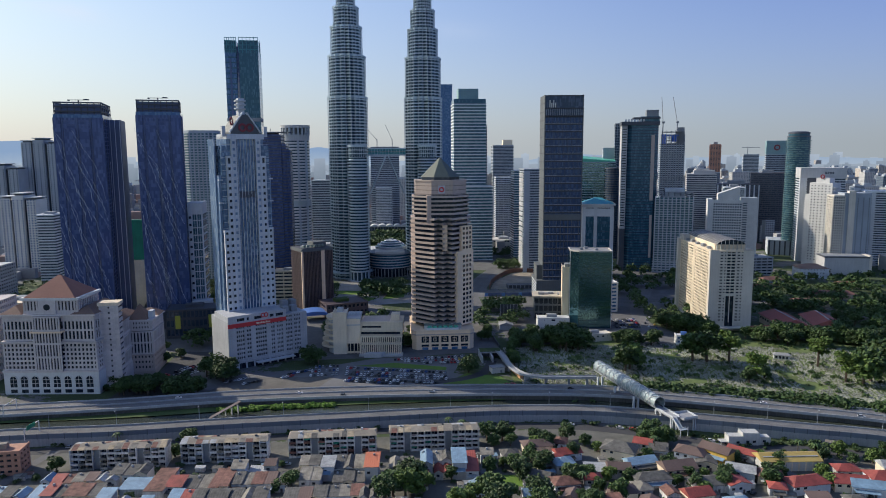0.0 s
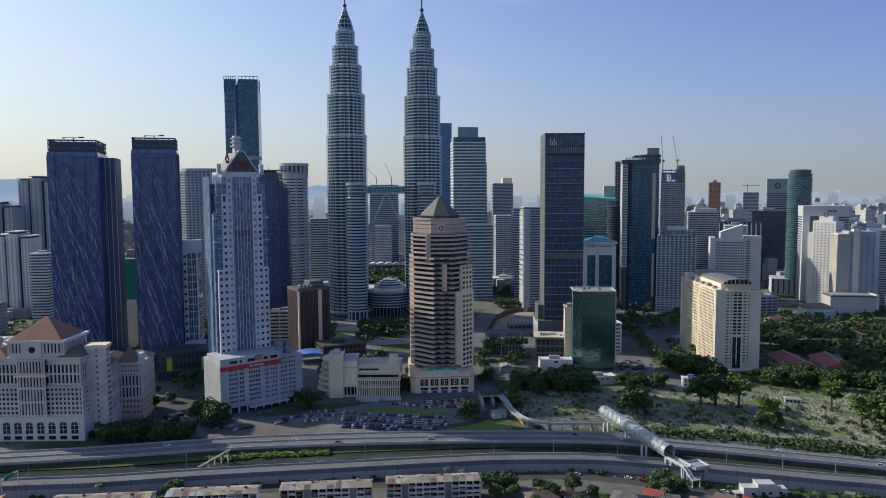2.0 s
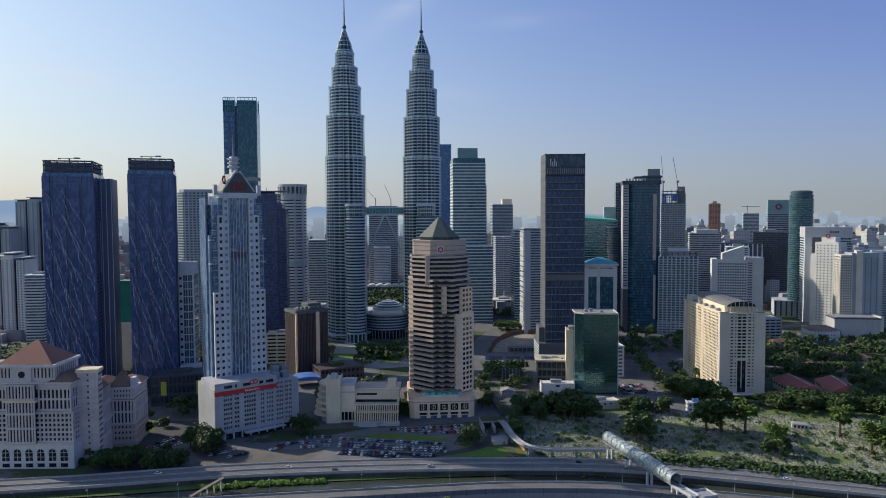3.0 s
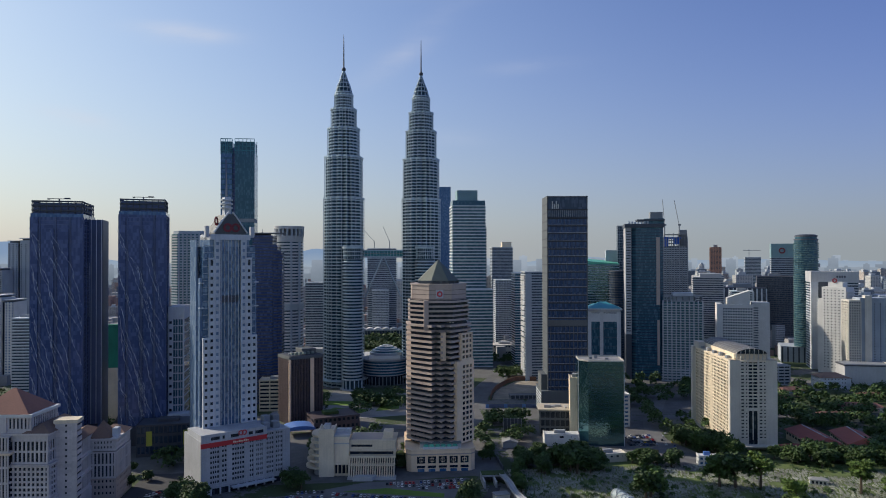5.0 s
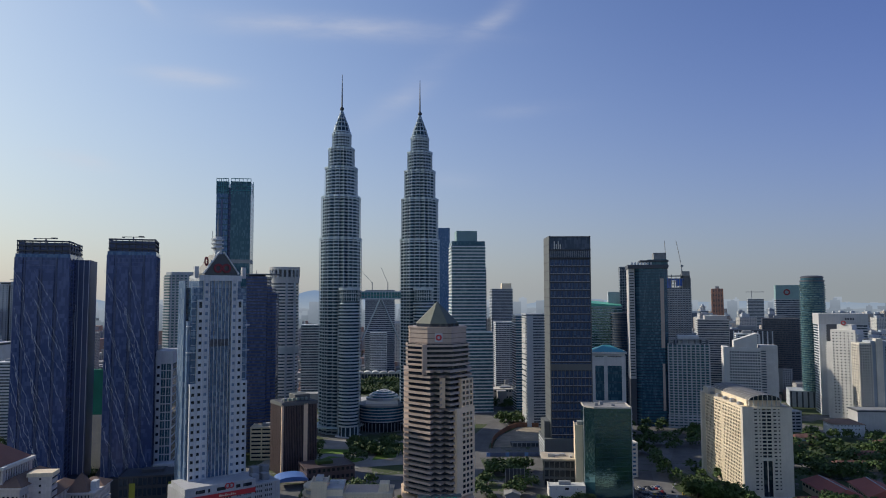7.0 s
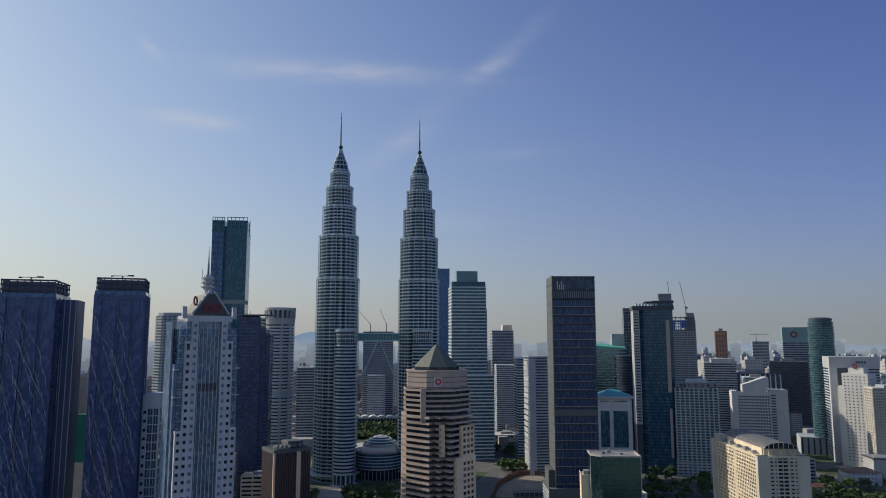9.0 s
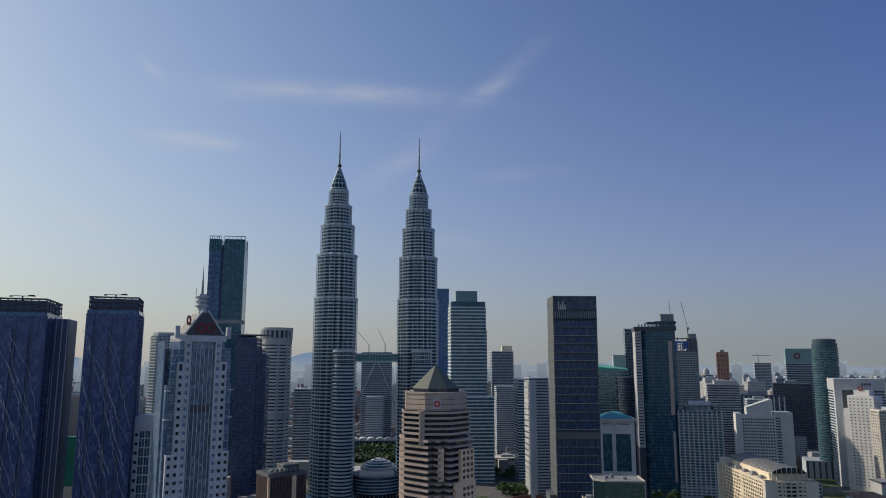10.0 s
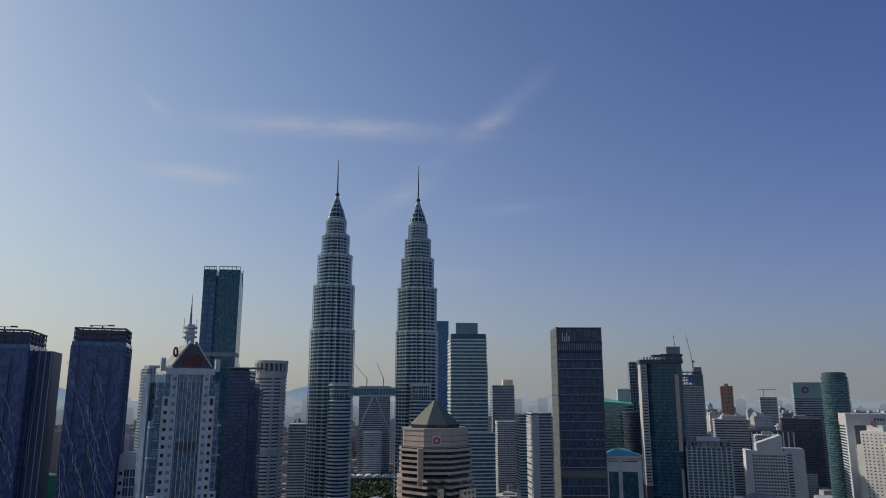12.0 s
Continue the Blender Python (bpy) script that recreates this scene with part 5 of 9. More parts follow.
part("roof_room", box("roof_room", -12, 14, 8, 26, 104, 116), "white", rs)

ct = thing("unfinished_tower", pose(545, 1298, 0, 0, 0, -18), "unfinished concrete tower with blue netting and two cranes", "tower")
storeys(ct, rect(44, 40), 0, 182, 46, "glass_dusk", "grey_blue", 0.3, 0.4)
for k in range(10):
    part("column", box("column", -0.7, 0.7, -0.5, 0.6, 0, 200), "grey", ct, at=(-21 + 42 * k / 9, 0, 0))
part("frame_storey", blocks("frame_storey", [(-20, 20, 2, 38, 182 + 5.5 * k, 183 + 5.5 * k) for k in range(5)] + [(-20 + 8 * j, -19 + 8 * j, 2, 3, 182, 207) for j in range(6)]), "grey", ct)
part("lift_core", box("lift_core", 8, 21, 8, 30, 182, 213), "grey", ct)
M["blue_net"] = plain("blue_netting", (0.03, 0.12, 0.50), 0.8)
for x0, x1, z0, z1 in ((-19, -13, 182, 200), (-4, 8, 186, 196), (-20, 10, 196, 199), (-18, -14, 90, 180)):
    part("safety_net", box("safety_net", x0, x1, 1.2, 1.6, z0, z1), "blue_net", ct)
for x, lean, h in ((-18, -4, 271), (8, -9, 270)):
    mast = part("crane_mast", box("crane_mast", x - 0.9, x + 0.9, 14, 15.8, 200, 224), "grey", ct)
    part("crane_jib", rod("crane_jib", (x, 15, 222), (x + lean, 15, h), 0.55, 4), "grey", mast)
    part("crane_cab", box("crane_cab", x - 2, x + 3, 13, 17, 221, 224.5), "grey", mast)

wb2 = thing("apartment_block", pose(499, 990, 0, 0, 0, -20), "white slab block with a sloping roof wing", "apartment")
storeys(wb2, rect(46, 24), 0, 95, 28, "glass_dusk", "white_bright", 0.4, 0.6)
part("end_wall", box("end_wall", -24, -17, -0.8, 24, 0, 97), "white_bright", wb2)
part("wing", box("wing", 23.4, 46, 4, 30, 0, 99), "white_bright", wb2)
boxed("wing_glazing", [(25, 31, 3.8, 4.2, 10 + 3.5 * k, 11.6 + 3.5 * k) for k in range(24)], "glass_dusk", wb2)
boxed("front_glazing", [(-16 + 3.3 * c, -13.9 + 3.3 * c, -0.62, -0.3, 7 + 3.9 * k, 9.0 + 3.9 * k) for c in range(12) for k in range(22)], "glass_dusk", wb2)
part("front_wall", box("front_wall", -17, 23.2, -0.55, 0.2, 0, 96), "white_bright", wb2)
part("roof_wedge", mesh_from("roof_wedge", [(-10, 2, 96), (20, 2, 96), (20, 20, 96), (-10, 20, 96), (-10, 2, 105), (20, 2, 116), (20, 20, 116), (-10, 20, 105)], [(3, 2, 1, 0), (4, 5, 6, 7), (0, 1, 5, 4), (1, 2, 6, 5), (2, 3, 7, 6), (3, 0, 4, 7)]), "white_bright", wb2)

# for the beige tower's flank: its shade is put into a blue-grey colour
M["flank_shade"] = plain("shaded_flank_render", (0.31, 0.36, 0.43), 0.8, streaks=0.25)
M["dark_brick"] = plain("dark_slate_cladding", (0.10, 0.10, 0.12), 0.7)
curtain_tower("office_block", pose(702, 1236, 0, 0, 0, -27), rect(58, 40), 126, 34, "glass_dusk", "dark_brick", "broad dark slate office slab", 0.3, 0.5, 4, "dark_brick", (20, 14, 6))

M["slab_teal"] = plain("teal_slab_edges", (0.09, 0.17, 0.18), 0.6)
cy = thing("residential_tower", pose(658, 1074, 0, 0, 0, -25) @ Matrix.Diagonal((1.1, 1.1, 1.015, 1)), "round green glass tower wrapped in thin slabs", "tower")
storeys(cy, ngon(15.2, 48), 24, 186, 48, "glass_teal", "slab_teal", 0.7, 0.2, "floor_slab")
pr = random.Random(31)
rows = []
for k in range(47):
    for j in range(26):
        if pr.random() < 0.62:
            a = radians(150 + 8.2 * j)
            rows.append((15.2 * math.cos(a) - 1.1, 15.2 * math.cos(a) + 1.1, 15.2 * math.sin(a) - 1.1, 15.2 * math.sin(a) + 1.1, 24.6 + 3.375 * k, 25.9 + 3.375 * k))
M["sea_slab"] = plain("sea_green_balcony_fronts", (0.13, 0.22, 0.225), 0.6)
boxed("balustrade", rows, "sea_slab", cy)
part("cap", prism("cap", ngon(14.2, 48), 186, 192), "glass_teal", cy)
part("cap_ring", prism("cap_ring", ngon(15.7, 48), 186, 188), "dark_grey", cy)
part("cap_roof", lathe("cap_roof", [(14.6, 191), (14.6, 193), (12, 194.5), (8, 195)], 32), "dark_grey", cy)
part("podium", box("podium", -34, 26, -12, 30, 0, 24), "grey_blue", cy)
for k in range(9):
    part("podium_pier", box("podium_pier", -1, 1, -12.6, -12, 0, 23), "dark_grey", cy, at=(-32 + 7 * k, 0, 0))

lg = curtain_tower("office_tower", pose(752, 1276, 0, 0, 0, -26), rect(58, 36), 160, 40, "glass_dusk", "grey_blue", "grey office tower with a blank top wall and ring sign", 0.4, 0.45)
part("top_wall", box("top_wall", -29.5, 29.5, -0.6, 36, 161, 187), "sage", lg)
part("ring_sign", annulus("ring_sign", 3.2, 5.6, 0.4, 20), "maroon", lg, "dark red ring sign", at=(-11, -1, 174))

bg_ = curtain_tower("office_tower", pose(652, 996, 0, 0, 0, -22), rect(60, 40), 126, 34, "glass_dusk", "white", "white office tower framing a dark recess", 0.4, 0.4)
part("frame_head", box("frame_head", -31, 31, -1, 40, 127, 142), "stone", bg_)
boxed("sign_bars", [(2 + 3.2 * k, 4.2 + 3.2 * k, -1.2, -1, 133, 136) for k in range(4)], "dark_grey", bg_)
part("frame_leg", box("frame_leg", -31, -22, -1, 6, 0, 127), "white", bg_)
part("recess", box("recess", -21, 0, -0.9, 0.4, 60, 127), "dark_grey", bg_)

gt = thing("apartment_block", pose(630, 966, 0, 0, 0, -57), "bright white apartment tower stepping up at the top", "apartment")
part("body", box("body", -16, 16, 0, 26, 0, 121), "white_bright", gt)
part("step", box("step", -22, -16, 1, 24, 0, 104), "white_bright", gt)
part("step", box("step", -9, 10, 4, 20, 121, 128), "white_bright", gt)
part("ring_sign", annulus("ring_sign", 1.6, 3.2, 0.5, 18), "maroon", gt, "dull red ring sign on the roof room", at=(0, 3.4, 130))
boxed("window_glazing", [(x - 0.9, x + 0.9, -0.15, 0.2, 8 + 4.0 * j, 9.3 + 4.0 * j) for j in range(28) for x in (-12.5, -8, -3, 2, 7, 12)], "glass_dusk", gt)
pr, v, f = random.Random(8), [], []
for j in range(9, 27):
    for x in (-12.5, -8, -3, 2, 7, 12):
        if pr.random() < 0.6:
            a, z, i = radians(pr.uniform(14, 24)), 9.3 + 4.0 * j, len(v)
            dy, dz = -1.3 * math.sin(a), -1.3 * math.cos(a)
            v += [(x - 0.8, -0.2, z), (x + 0.8, -0.2, z), (x + 0.8, -0.2 + dy, z + dz), (x - 0.8, -0.2 + dy, z + dz), (x - 0.8, -0.14, z), (x + 0.8, -0.14, z), (x + 0.8, -0.14 + dy, z + dz), (x - 0.8, -0.14 + dy, z + dz)]
            f += [tuple(i + q for q in fc) for fc in ((3, 2, 1, 0), (4, 5, 6, 7), (0, 1, 5, 4), (1, 2, 6, 5), (2, 3, 7, 6), (3, 0, 4, 7))]
part("open_glazing", mesh_from("open_glazing", v, f), "glass_dark", gt, "top-hung window sashes standing open", kind="stuff")
boxed("balcony_decking", [(16, 18.6, 1, 22, 6 + 4.0 * j, 7.3 + 4.0 * j) for j in range(28)] + [(-24, -21.8, 2, 22, 6 + 3.5 * j, 7.3 + 3.5 * j) for j in range(27)], "white_bright", gt)

be = thing("apartment_block", pose(642, 908, 0, 0, 0, -16), "beige tower with a gridded end and blank flank", "apartment")
part("core", box("core", -26, -12, 0.6, 26, 0, 104), "glass_dusk", be)
boxed("banding", [(-26.4, -11.8, 0, 1.2, 2 + 3.5 * j, 3.7 + 3.5 * j) for j in range(29)], "cream_pale", be)
boxed("ribbing", [(-26.55 + 2.85 * k, -25.45 + 2.85 * k, -0.1, 1.2, 0, 104) for k in range(6)], "cream_pale", be)
part("flank", box("flank", -11.8, 22, 3, 30, 0, 109), "flank_shade", be)
boxed("flank_glazing", [(x, x + 1.3, 2.85, 3.1, 6 + 3.5 * j, 7.5 + 3.5 * j) for j in range(28) for x in (5, 12, 19)], "glass_dark", be)
part("flank", box("flank", -6, 2, 2, 12, 0, 112), "cream_pale", be)
part("roof", box("roof", -26, -11.8, 0.3, 28, 104, 106), "cream_pale", be)
boxed("flank_banding", [(-26.9, -26.1, 1.3, 26, 2 + 3.5 * j, 4 + 3.5 * j) for j in range(29)], "cream_pale", be)
boxed("flank_ribbing", [(-27.0, -26.1, 1.3 + 5.8 * k, 2.7 + 5.8 * k, 0, 104) for k in range(5)], "cream_pale", be)
rw = thing("apartment_block", pose(718, 955, 0, 0, 0, -22), "white balconied apartment tower", "apartment")
storeys(rw, rect(46, 30), 0, 106, 31, "glass_dusk", "white", 1.0, 0.45, "balcony_slab")
part("head", box("head", -24, 24, -1.5, 30, 106, 109), "white", rw)
part("pier", box("pier", -14, -9, -1.4, 0.5, 0, 106), "white", rw)

# blocks that fill the row behind the cream hotel
res = curtain_tower("residential_tower", pose(508, 1090, 0, 0, 0, -20), rect(44, 30), 130, 38, "glass_dusk", "stone", "pale grey banded apartment slab", 0.7, 0.48)
part("crown_step", box("crown_step", -12, 20, 4, 26, 131, 137), "stone", res)
rib = curtain_tower("apartment_block", pose(646, 1244, 0, 0, 0, -24), rect(78, 36), 106, 30, "glass_dusk", "dark_brick", "dark apartment block with white upright ribs", 0.3, 0.4, 7, "white", (30, 16, 8), mull_w=2.2)
low = curtain_tower("apartment_block", pose(600, 1160, 0, 0, 0, -22), rect(34, 30), 104, 30, "glass_dusk", "pale_band", "white banded apartment block", 0.6, 0.45, 9, "white", (14, 12, 6), mull_w=3.0)
hb = curtain_tower("unfinished_tower", pose(1026, 1900, 0, 0, 0, -24), rect(40, 34), 158, 40, "glass_dusk", "grey_blue", "part-built tower with a crane in the haze", 0.3, 0.5)
part("crane_mast", box("crane_mast", -10, -8.6, 10, 11.4, 158, 182), "grey", hb)
part("crane_jib", box("crane_jib", -24, 22, 10.2, 11.2, 178, 179.4), "grey", hb)

# the left side
def condo(m, w, d, top, wall, glass, label, caps=True):
    """Apartment tower of three upright volumes with dark slots between them, balcony stacks and flat roof caps."""
    t = thing("residential_tower", m, label, "tower")
    part("core", box("core", -w / 2 + 1, w / 2 - 1, 2.2, d, 0, top - 6), "glass_dark", t)
    n = int(top / 3.5)
    h = top / n
    for k, (a, b, y0, drop) in enumerate(((-0.5, -0.22, 0.0, 4.0), (-0.15, 0.17, -1.6, 0.0), (0.24, 0.5, 0.4, 6.0))):
        x0, x1 = a * w, b * w
        part("volume", box("volume", x0, x1, y0, d - 1, 0, top - drop), wall, t)
        mid = (x0 + x1) / 2
        boxed("glazing", [(x - 0.9, x + 0.9, y0 - 0.12, y0 + 0.2, 3 + h * j, 4.7 + h * j) for j in range(1, n - 2) for x in (x0 + 2.0, mid, x1 - 2.0)], glass, t)
        boxed("balustrade", [(x - 1.7, x + 1.7, y0 - 1.5, y0 + 0.1, 1.8 + h * j, 2.9 + h * j) for j in range(1, n - 2) for x in ((x0 + 2.0,) if k == 0 else (x1 - 2.0,))], wall, t)
        if caps:
            part("roof_cap", box("roof_cap", x0 - 0.8, x1 + 0.8, y0 - 0.8, d - 3, top - drop + 2.5, top - drop + 3.6), wall, t)
            part("roof_core", box("roof_core", x0 + 2, x1 - 2, 3, d - 6, top - drop, top - drop + 2.5), "dark_grey", t)
    boxed("side_balustrade", [(-w / 2 - 1.6, -w / 2 + 0.1, 2, d - 3, 2 + h * j, 3.1 + h * j) for j in range(1, n - 2)], wall, t)
    return t


condo(pose(-501, 998, 0), 46, 34, 112, "white_bright", "glass_blue", "white apartment tower with blue-grey balconies")
condo(pose(-579, 1235, 0), 56, 34, 192, "grey_blue", "glass_dusk", "tall grey residential tower of stepped slabs")
condo(pose(-628, 1200, 0), 60, 34, 150, "grey_blue", "glass_dusk", "pale grey residential tower of upright slabs")
curtain_tower("apartment_block", pose(-421, 900, 0), rect(20, 30), 92, 26, "glass_dusk", "white", "striped white apartment block", 0.6, 0.5, roof=(12, 10, 4))
sb = curtain_tower("office_block", pose(203, 955, 0), rect(24, 30), 143, 40, "glass_dusk", "grey_blue", "blue-grey block with pale panels on its flank", 0.3, 0.5)
part("front_wall", box("front_wall", -11.9, -3.5, -0.9, 0.5, 0, 142), "grey_blue", sb)
# pale flank panels: the sunlight on this side is put into their tone
for k in range(20):
    part("flank_panel", box("flank_panel", -13.0, -12.2, 3, 27, 0, 4.4), "stone", sb, at=(0, 0, 3 + 6.9 * k))
g9 = curtain_tower("office_tower", pose(212, 1080, 0), rect(22, 30), 138, 36, "glass_teal", "pale_band", "pale tower with a curved glass front", 0.4, 0.3)
part("flank", box("flank", -1, 12, -0.8, 30, 0, 137), "grey_blue", g9)
curtain_tower("residential_tower", pose(224, 1300, 0), rect(34, 24), 120, 34, "glass_dusk", "white", "white residential tower with blue panels", 0.4, 0.45, 4, "white")
h8 = curtain_tower("residential_tower", pose(302, 1780, 0), rect(52, 40), 185, 50, "glass_dusk", "grey_blue", "grey tower with a square roof room", 0.3, 0.4)
part("roof_room", box("roof_room", 0, 24, 6, 24, 185, 200), "cream", h8)
gb = curtain_tower("office_block", pose(341, 1098, 0, 0, 0, -14), rect(52, 44), 150, 38, "glass_green", "grey_blue", "office block under a green glazed roof", 0.3, 0.3)
part("glass_roof", mesh_from("glass_roof", [(-26, 0, 151.7), (26, 0, 151.7), (26, 40, 151.7), (-26, 40, 151.7), (-26, 0, 157), (26, 0, 153), (26, 40, 156), (-26, 40, 161)], [(3, 2, 1, 0), (4, 5, 6, 7), (0, 1, 5, 4), (1, 2, 6, 5), (2, 3, 7, 6), (3, 0, 4, 7)]), "green_canopy", gb)
part("roof_room", box("roof_room", 8, 40, 30, 50, 150, 174), "grey_blue", gb)
cb = curtain_tower("office_block", pose(362, 1060, 0), ngon(16, 24, 0, 16), 141, 38, "glass_black", "dark_grey", "dark round-fronted office block with ribs", 0.9, 0.3)
curtain_tower("residential_tower", pose(1076, 2220, 0, 0, 0, -22), rect(32, 26), 190, 48, "glass_dusk", "orange_brick", "orange rendered tower standing far off", 0.3, 0.55, 6, "orange_brick", (12, 10, 9), mull_w=3.0)
bt = curtain_tower("office_tower", pose(0, 1535, 0) @ Matrix.Diagonal((1.18, 1.18, 1.01, 1)), rect(52, 40), 178, 44, "glass_dusk", "grey_blue", "grey tower topped by a plant floor and cranes", 0.3, 0.4)
part("crown_band", box("crown_band", -38, 38, -1, 36, 164, 174), "glass_teal", bt)
for x, lean in ((-14, -24), (14, -12)):
    mast = part("crane_mast", box("crane_mast", x - 0.7, x + 0.7, 10, 11.4, 178, 196), "grey", bt)
    part("crane_jib", rod("crane_jib", (x, 11, 194), (x + lean, 11, 226), 0.4, 4), "grey", mast)
curtain_tower("residential_tower", pose(-102, 1190, 0), rect(42, 30), 121, 30, "glass_dusk", "grey_blue", "grey banded block between round tower and twins", 0.4, 0.45)
curtain_tower("residential_tower", pose(-104, 1420, 0), rect(14, 20), 168, 40, "glass_dusk", "white", "slim pale tower beyond the twins", 0.3, 0.45)
curtain_tower("residential_tower", pose(-3, 1510, 0), rect(34, 31), 92, 27, "glass_dusk", "white", "slim white apartment tower between the twins", 0.3, 0.5, 3, "white")

# long hall under a scalloped roof beyond the park
ch = thing("convention_hall", pose(0, 1482, 0), "long pale hall with a scalloped white roof", "hall")
part("glazing", box("glazing", -66, 66, 1, 22, 0, 12), "glass_dusk", ch)
for k in range(23):
    part("column", box("column", -0.5, 0.5, 0.2, 1.2, 0, 12), "stone", ch, at=(-66 + 6 * k, 0, 0))
shell = mesh_from("roof_shell", [(8.2 * math.cos(math.pi * j / 8), y, 12 + 5.5 * math.sin(math.pi * j / 8)) for y in (-2.5, 23) for j in range(9)], [tuple(range(8, -1, -1)), tuple(range(9, 18))] + [(j, j + 1, 10 + j, 9 + j) for j in range(8)] + [(8, 0, 9, 17)])
for k in range(8):
    part("roof_shell", shell, "white_bright", ch, at=(-57.4 + 16.4 * k, 0, 0))

# ---- roads, river and open ground ----
def strip(name, centre, width, z, material, label, category, thick=0.0, kind="structure"):
    """A ribbon of ground or a deck along a centre line of (x, y)."""
    pts = smooth(centre)
    v, f = [], []
    for k, p in enumerate(pts):
        a, b = pts[max(k - 1, 0)], pts[min(k + 1, len(pts) - 1)]
        d = Vector((b[0] - a[0], b[1] - a[1])).normalized()
        for s in (1, -1):
            x, y = p[0] - d.y * width / 2 * s, p[1] + d.x * width / 2 * s
            v.append((x, y, z))
            if thick:
                v.append((x, y, z - thick))
    n = len(pts)
    for k in range(n - 1):
        if thick:
            i = 4 * k
            f += [(i, i + 2, i + 6, i + 4), (i + 1, i + 5, i + 7, i + 3), (i, i + 4, i + 5, i + 1), (i + 2, i + 3, i + 7, i + 6)]
        else:
            i = 2 * k
            f.append((i, i + 1, i + 3, i + 2))
    if thick:
        f += [(0, 1, 3, 2), (4 * n - 4, 4 * n - 2, 4 * n - 1, 4 * n - 3)]
    ob = new(name, mesh_from(name, v, f))
    ob.data.materials.append(M[material])
    return tagged(ob, label, category, kind=kind)


def smooth(pts, per=6):
    """Catmull-Rom through the points."""
    out = []
    for k in range(len(pts) - 1):
        p0, p1, p2, p3 = (Vector(pts[max(0, min(len(pts) - 1, j))]) for j in (k - 1, k, k + 1, k + 2))
        for j in range(per):
            t = j / per
            out.append(tuple(0.5 * (2 * p1 + (p2 - p0) * t + (2 * p0 - 5 * p1 + 4 * p2 - p3) * t * t + (3 * p1 - p0 - 3 * p2 + p3) * t ** 3)))
    out.append(tuple(pts[-1]))
    return out


def beside(centre, off):
    """The line at a distance to the left of a centre line."""
    out = []
    for k, p in enumerate(centre):
        a, b = centre[max(k - 1, 0)], centre[min(k + 1, len(centre) - 1)]
        d = Vector((b[0] - a[0], b[1] - a[1])).normalized()
        out.append((p[0] - d.y * off, p[1] + d.x * off))
    return out


def lifted(pts, z):
    k = 1 - z / 166.0
    return [(x * k, y * k) for x, y in pts]


UPPER = lifted([(-640, 424), (-420, 448), (-254, 461), (-184, 466), (-112, 474), (-34, 476), (45, 473), (85, 470), (144, 462), (198, 445), (263, 419), (313, 397), (420, 340), (640, 215)], 4)
LOWER = lifted([(-640, 388), (-420, 408), (-232, 419), (-167, 420), (-101, 425), (-31, 428), (41, 431), (78, 431), (133, 425), (171, 413), (214, 398), (251, 384), (292, 369), (400, 318), (620, 195)], 5)
STREET = [(-400, 380), (-190, 393), (-96, 398), (-30, 402), (39, 405), (109, 400), (154, 384), (200, 363), (259, 347), (380, 290)]
RIVER = lifted([(-640, 405), (-420, 428), (-240, 439), (-170, 441), (-105, 447), (-33, 451), (43, 451), (80, 450), (138, 442), (185, 427), (235, 408), (303, 380), (410, 328), (630, 205)], 2)

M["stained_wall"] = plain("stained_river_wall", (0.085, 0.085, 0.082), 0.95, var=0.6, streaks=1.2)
strip("river", RIVER, 15, 0.25, "water", "narrow dark river between the two highways", "river")
strip("river_bank", beside(RIVER[:8], 8), 9, 0.8, "grass", "weedy green bank of the river", "grass")
strip("road_upper", UPPER, 19, 4.0, "asphalt_pale", "wide grey elevated highway above the river", "road", 1.2)
strip("road_lower", LOWER, 14, 5.0, "asphalt_pale", "grey elevated highway beside the noise barrier", "road", 1.2)
strip("street", STREET, 9, 0.12, "asphalt", "narrow service street beside the barrier", "road")
for name, line, off, z0, z1, th, mat, lab, cat in (
        ("parapet_wall", UPPER, 9.6, 3.0, 5.0, 0.4, "concrete", "stained concrete parapet of the highway", "parapet"),
        ("parapet_wall", UPPER, -9.6, 3.3, 5.0, 0.5, "concrete", "stained concrete parapet of the highway", "parapet"),
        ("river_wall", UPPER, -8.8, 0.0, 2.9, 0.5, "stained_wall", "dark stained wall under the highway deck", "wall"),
        ("parapet_wall", LOWER, 7.1, 3.6, 6.0, 0.4, "concrete", "stained concrete parapet of the highway", "parapet"),
        ("retaining_wall", LOWER, -7.1, 0.0, 4.6, 0.6, "concrete", "grey retaining wall under the noise barrier", "wall"),
        ("median_barrier", UPPER, 0.0, 4.0, 4.9, 0.5, "concrete", "low concrete median of the highway", "barrier"),
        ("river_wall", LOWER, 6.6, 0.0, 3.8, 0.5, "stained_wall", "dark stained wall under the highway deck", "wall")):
    side = smooth(line)
    ob = strip(name, beside(side, off)[::6] + [beside(side, off)[-1]], th, z1, mat, lab, cat, z1 - z0)
for off, w in ((4.8, 0.25), (-4.8, 0.25), (8.6, 0.2), (-8.6, 0.2)):
    strip("lane_line", beside(UPPER, off), w, 4.06, "white_line", "worn white lane line", "road marking")
for off in (0.0, 3.4, -3.4):
    strip("lane_line", beside(LOWER, off), 0.2, 5.06, "white_line", "worn white lane line", "road marking")

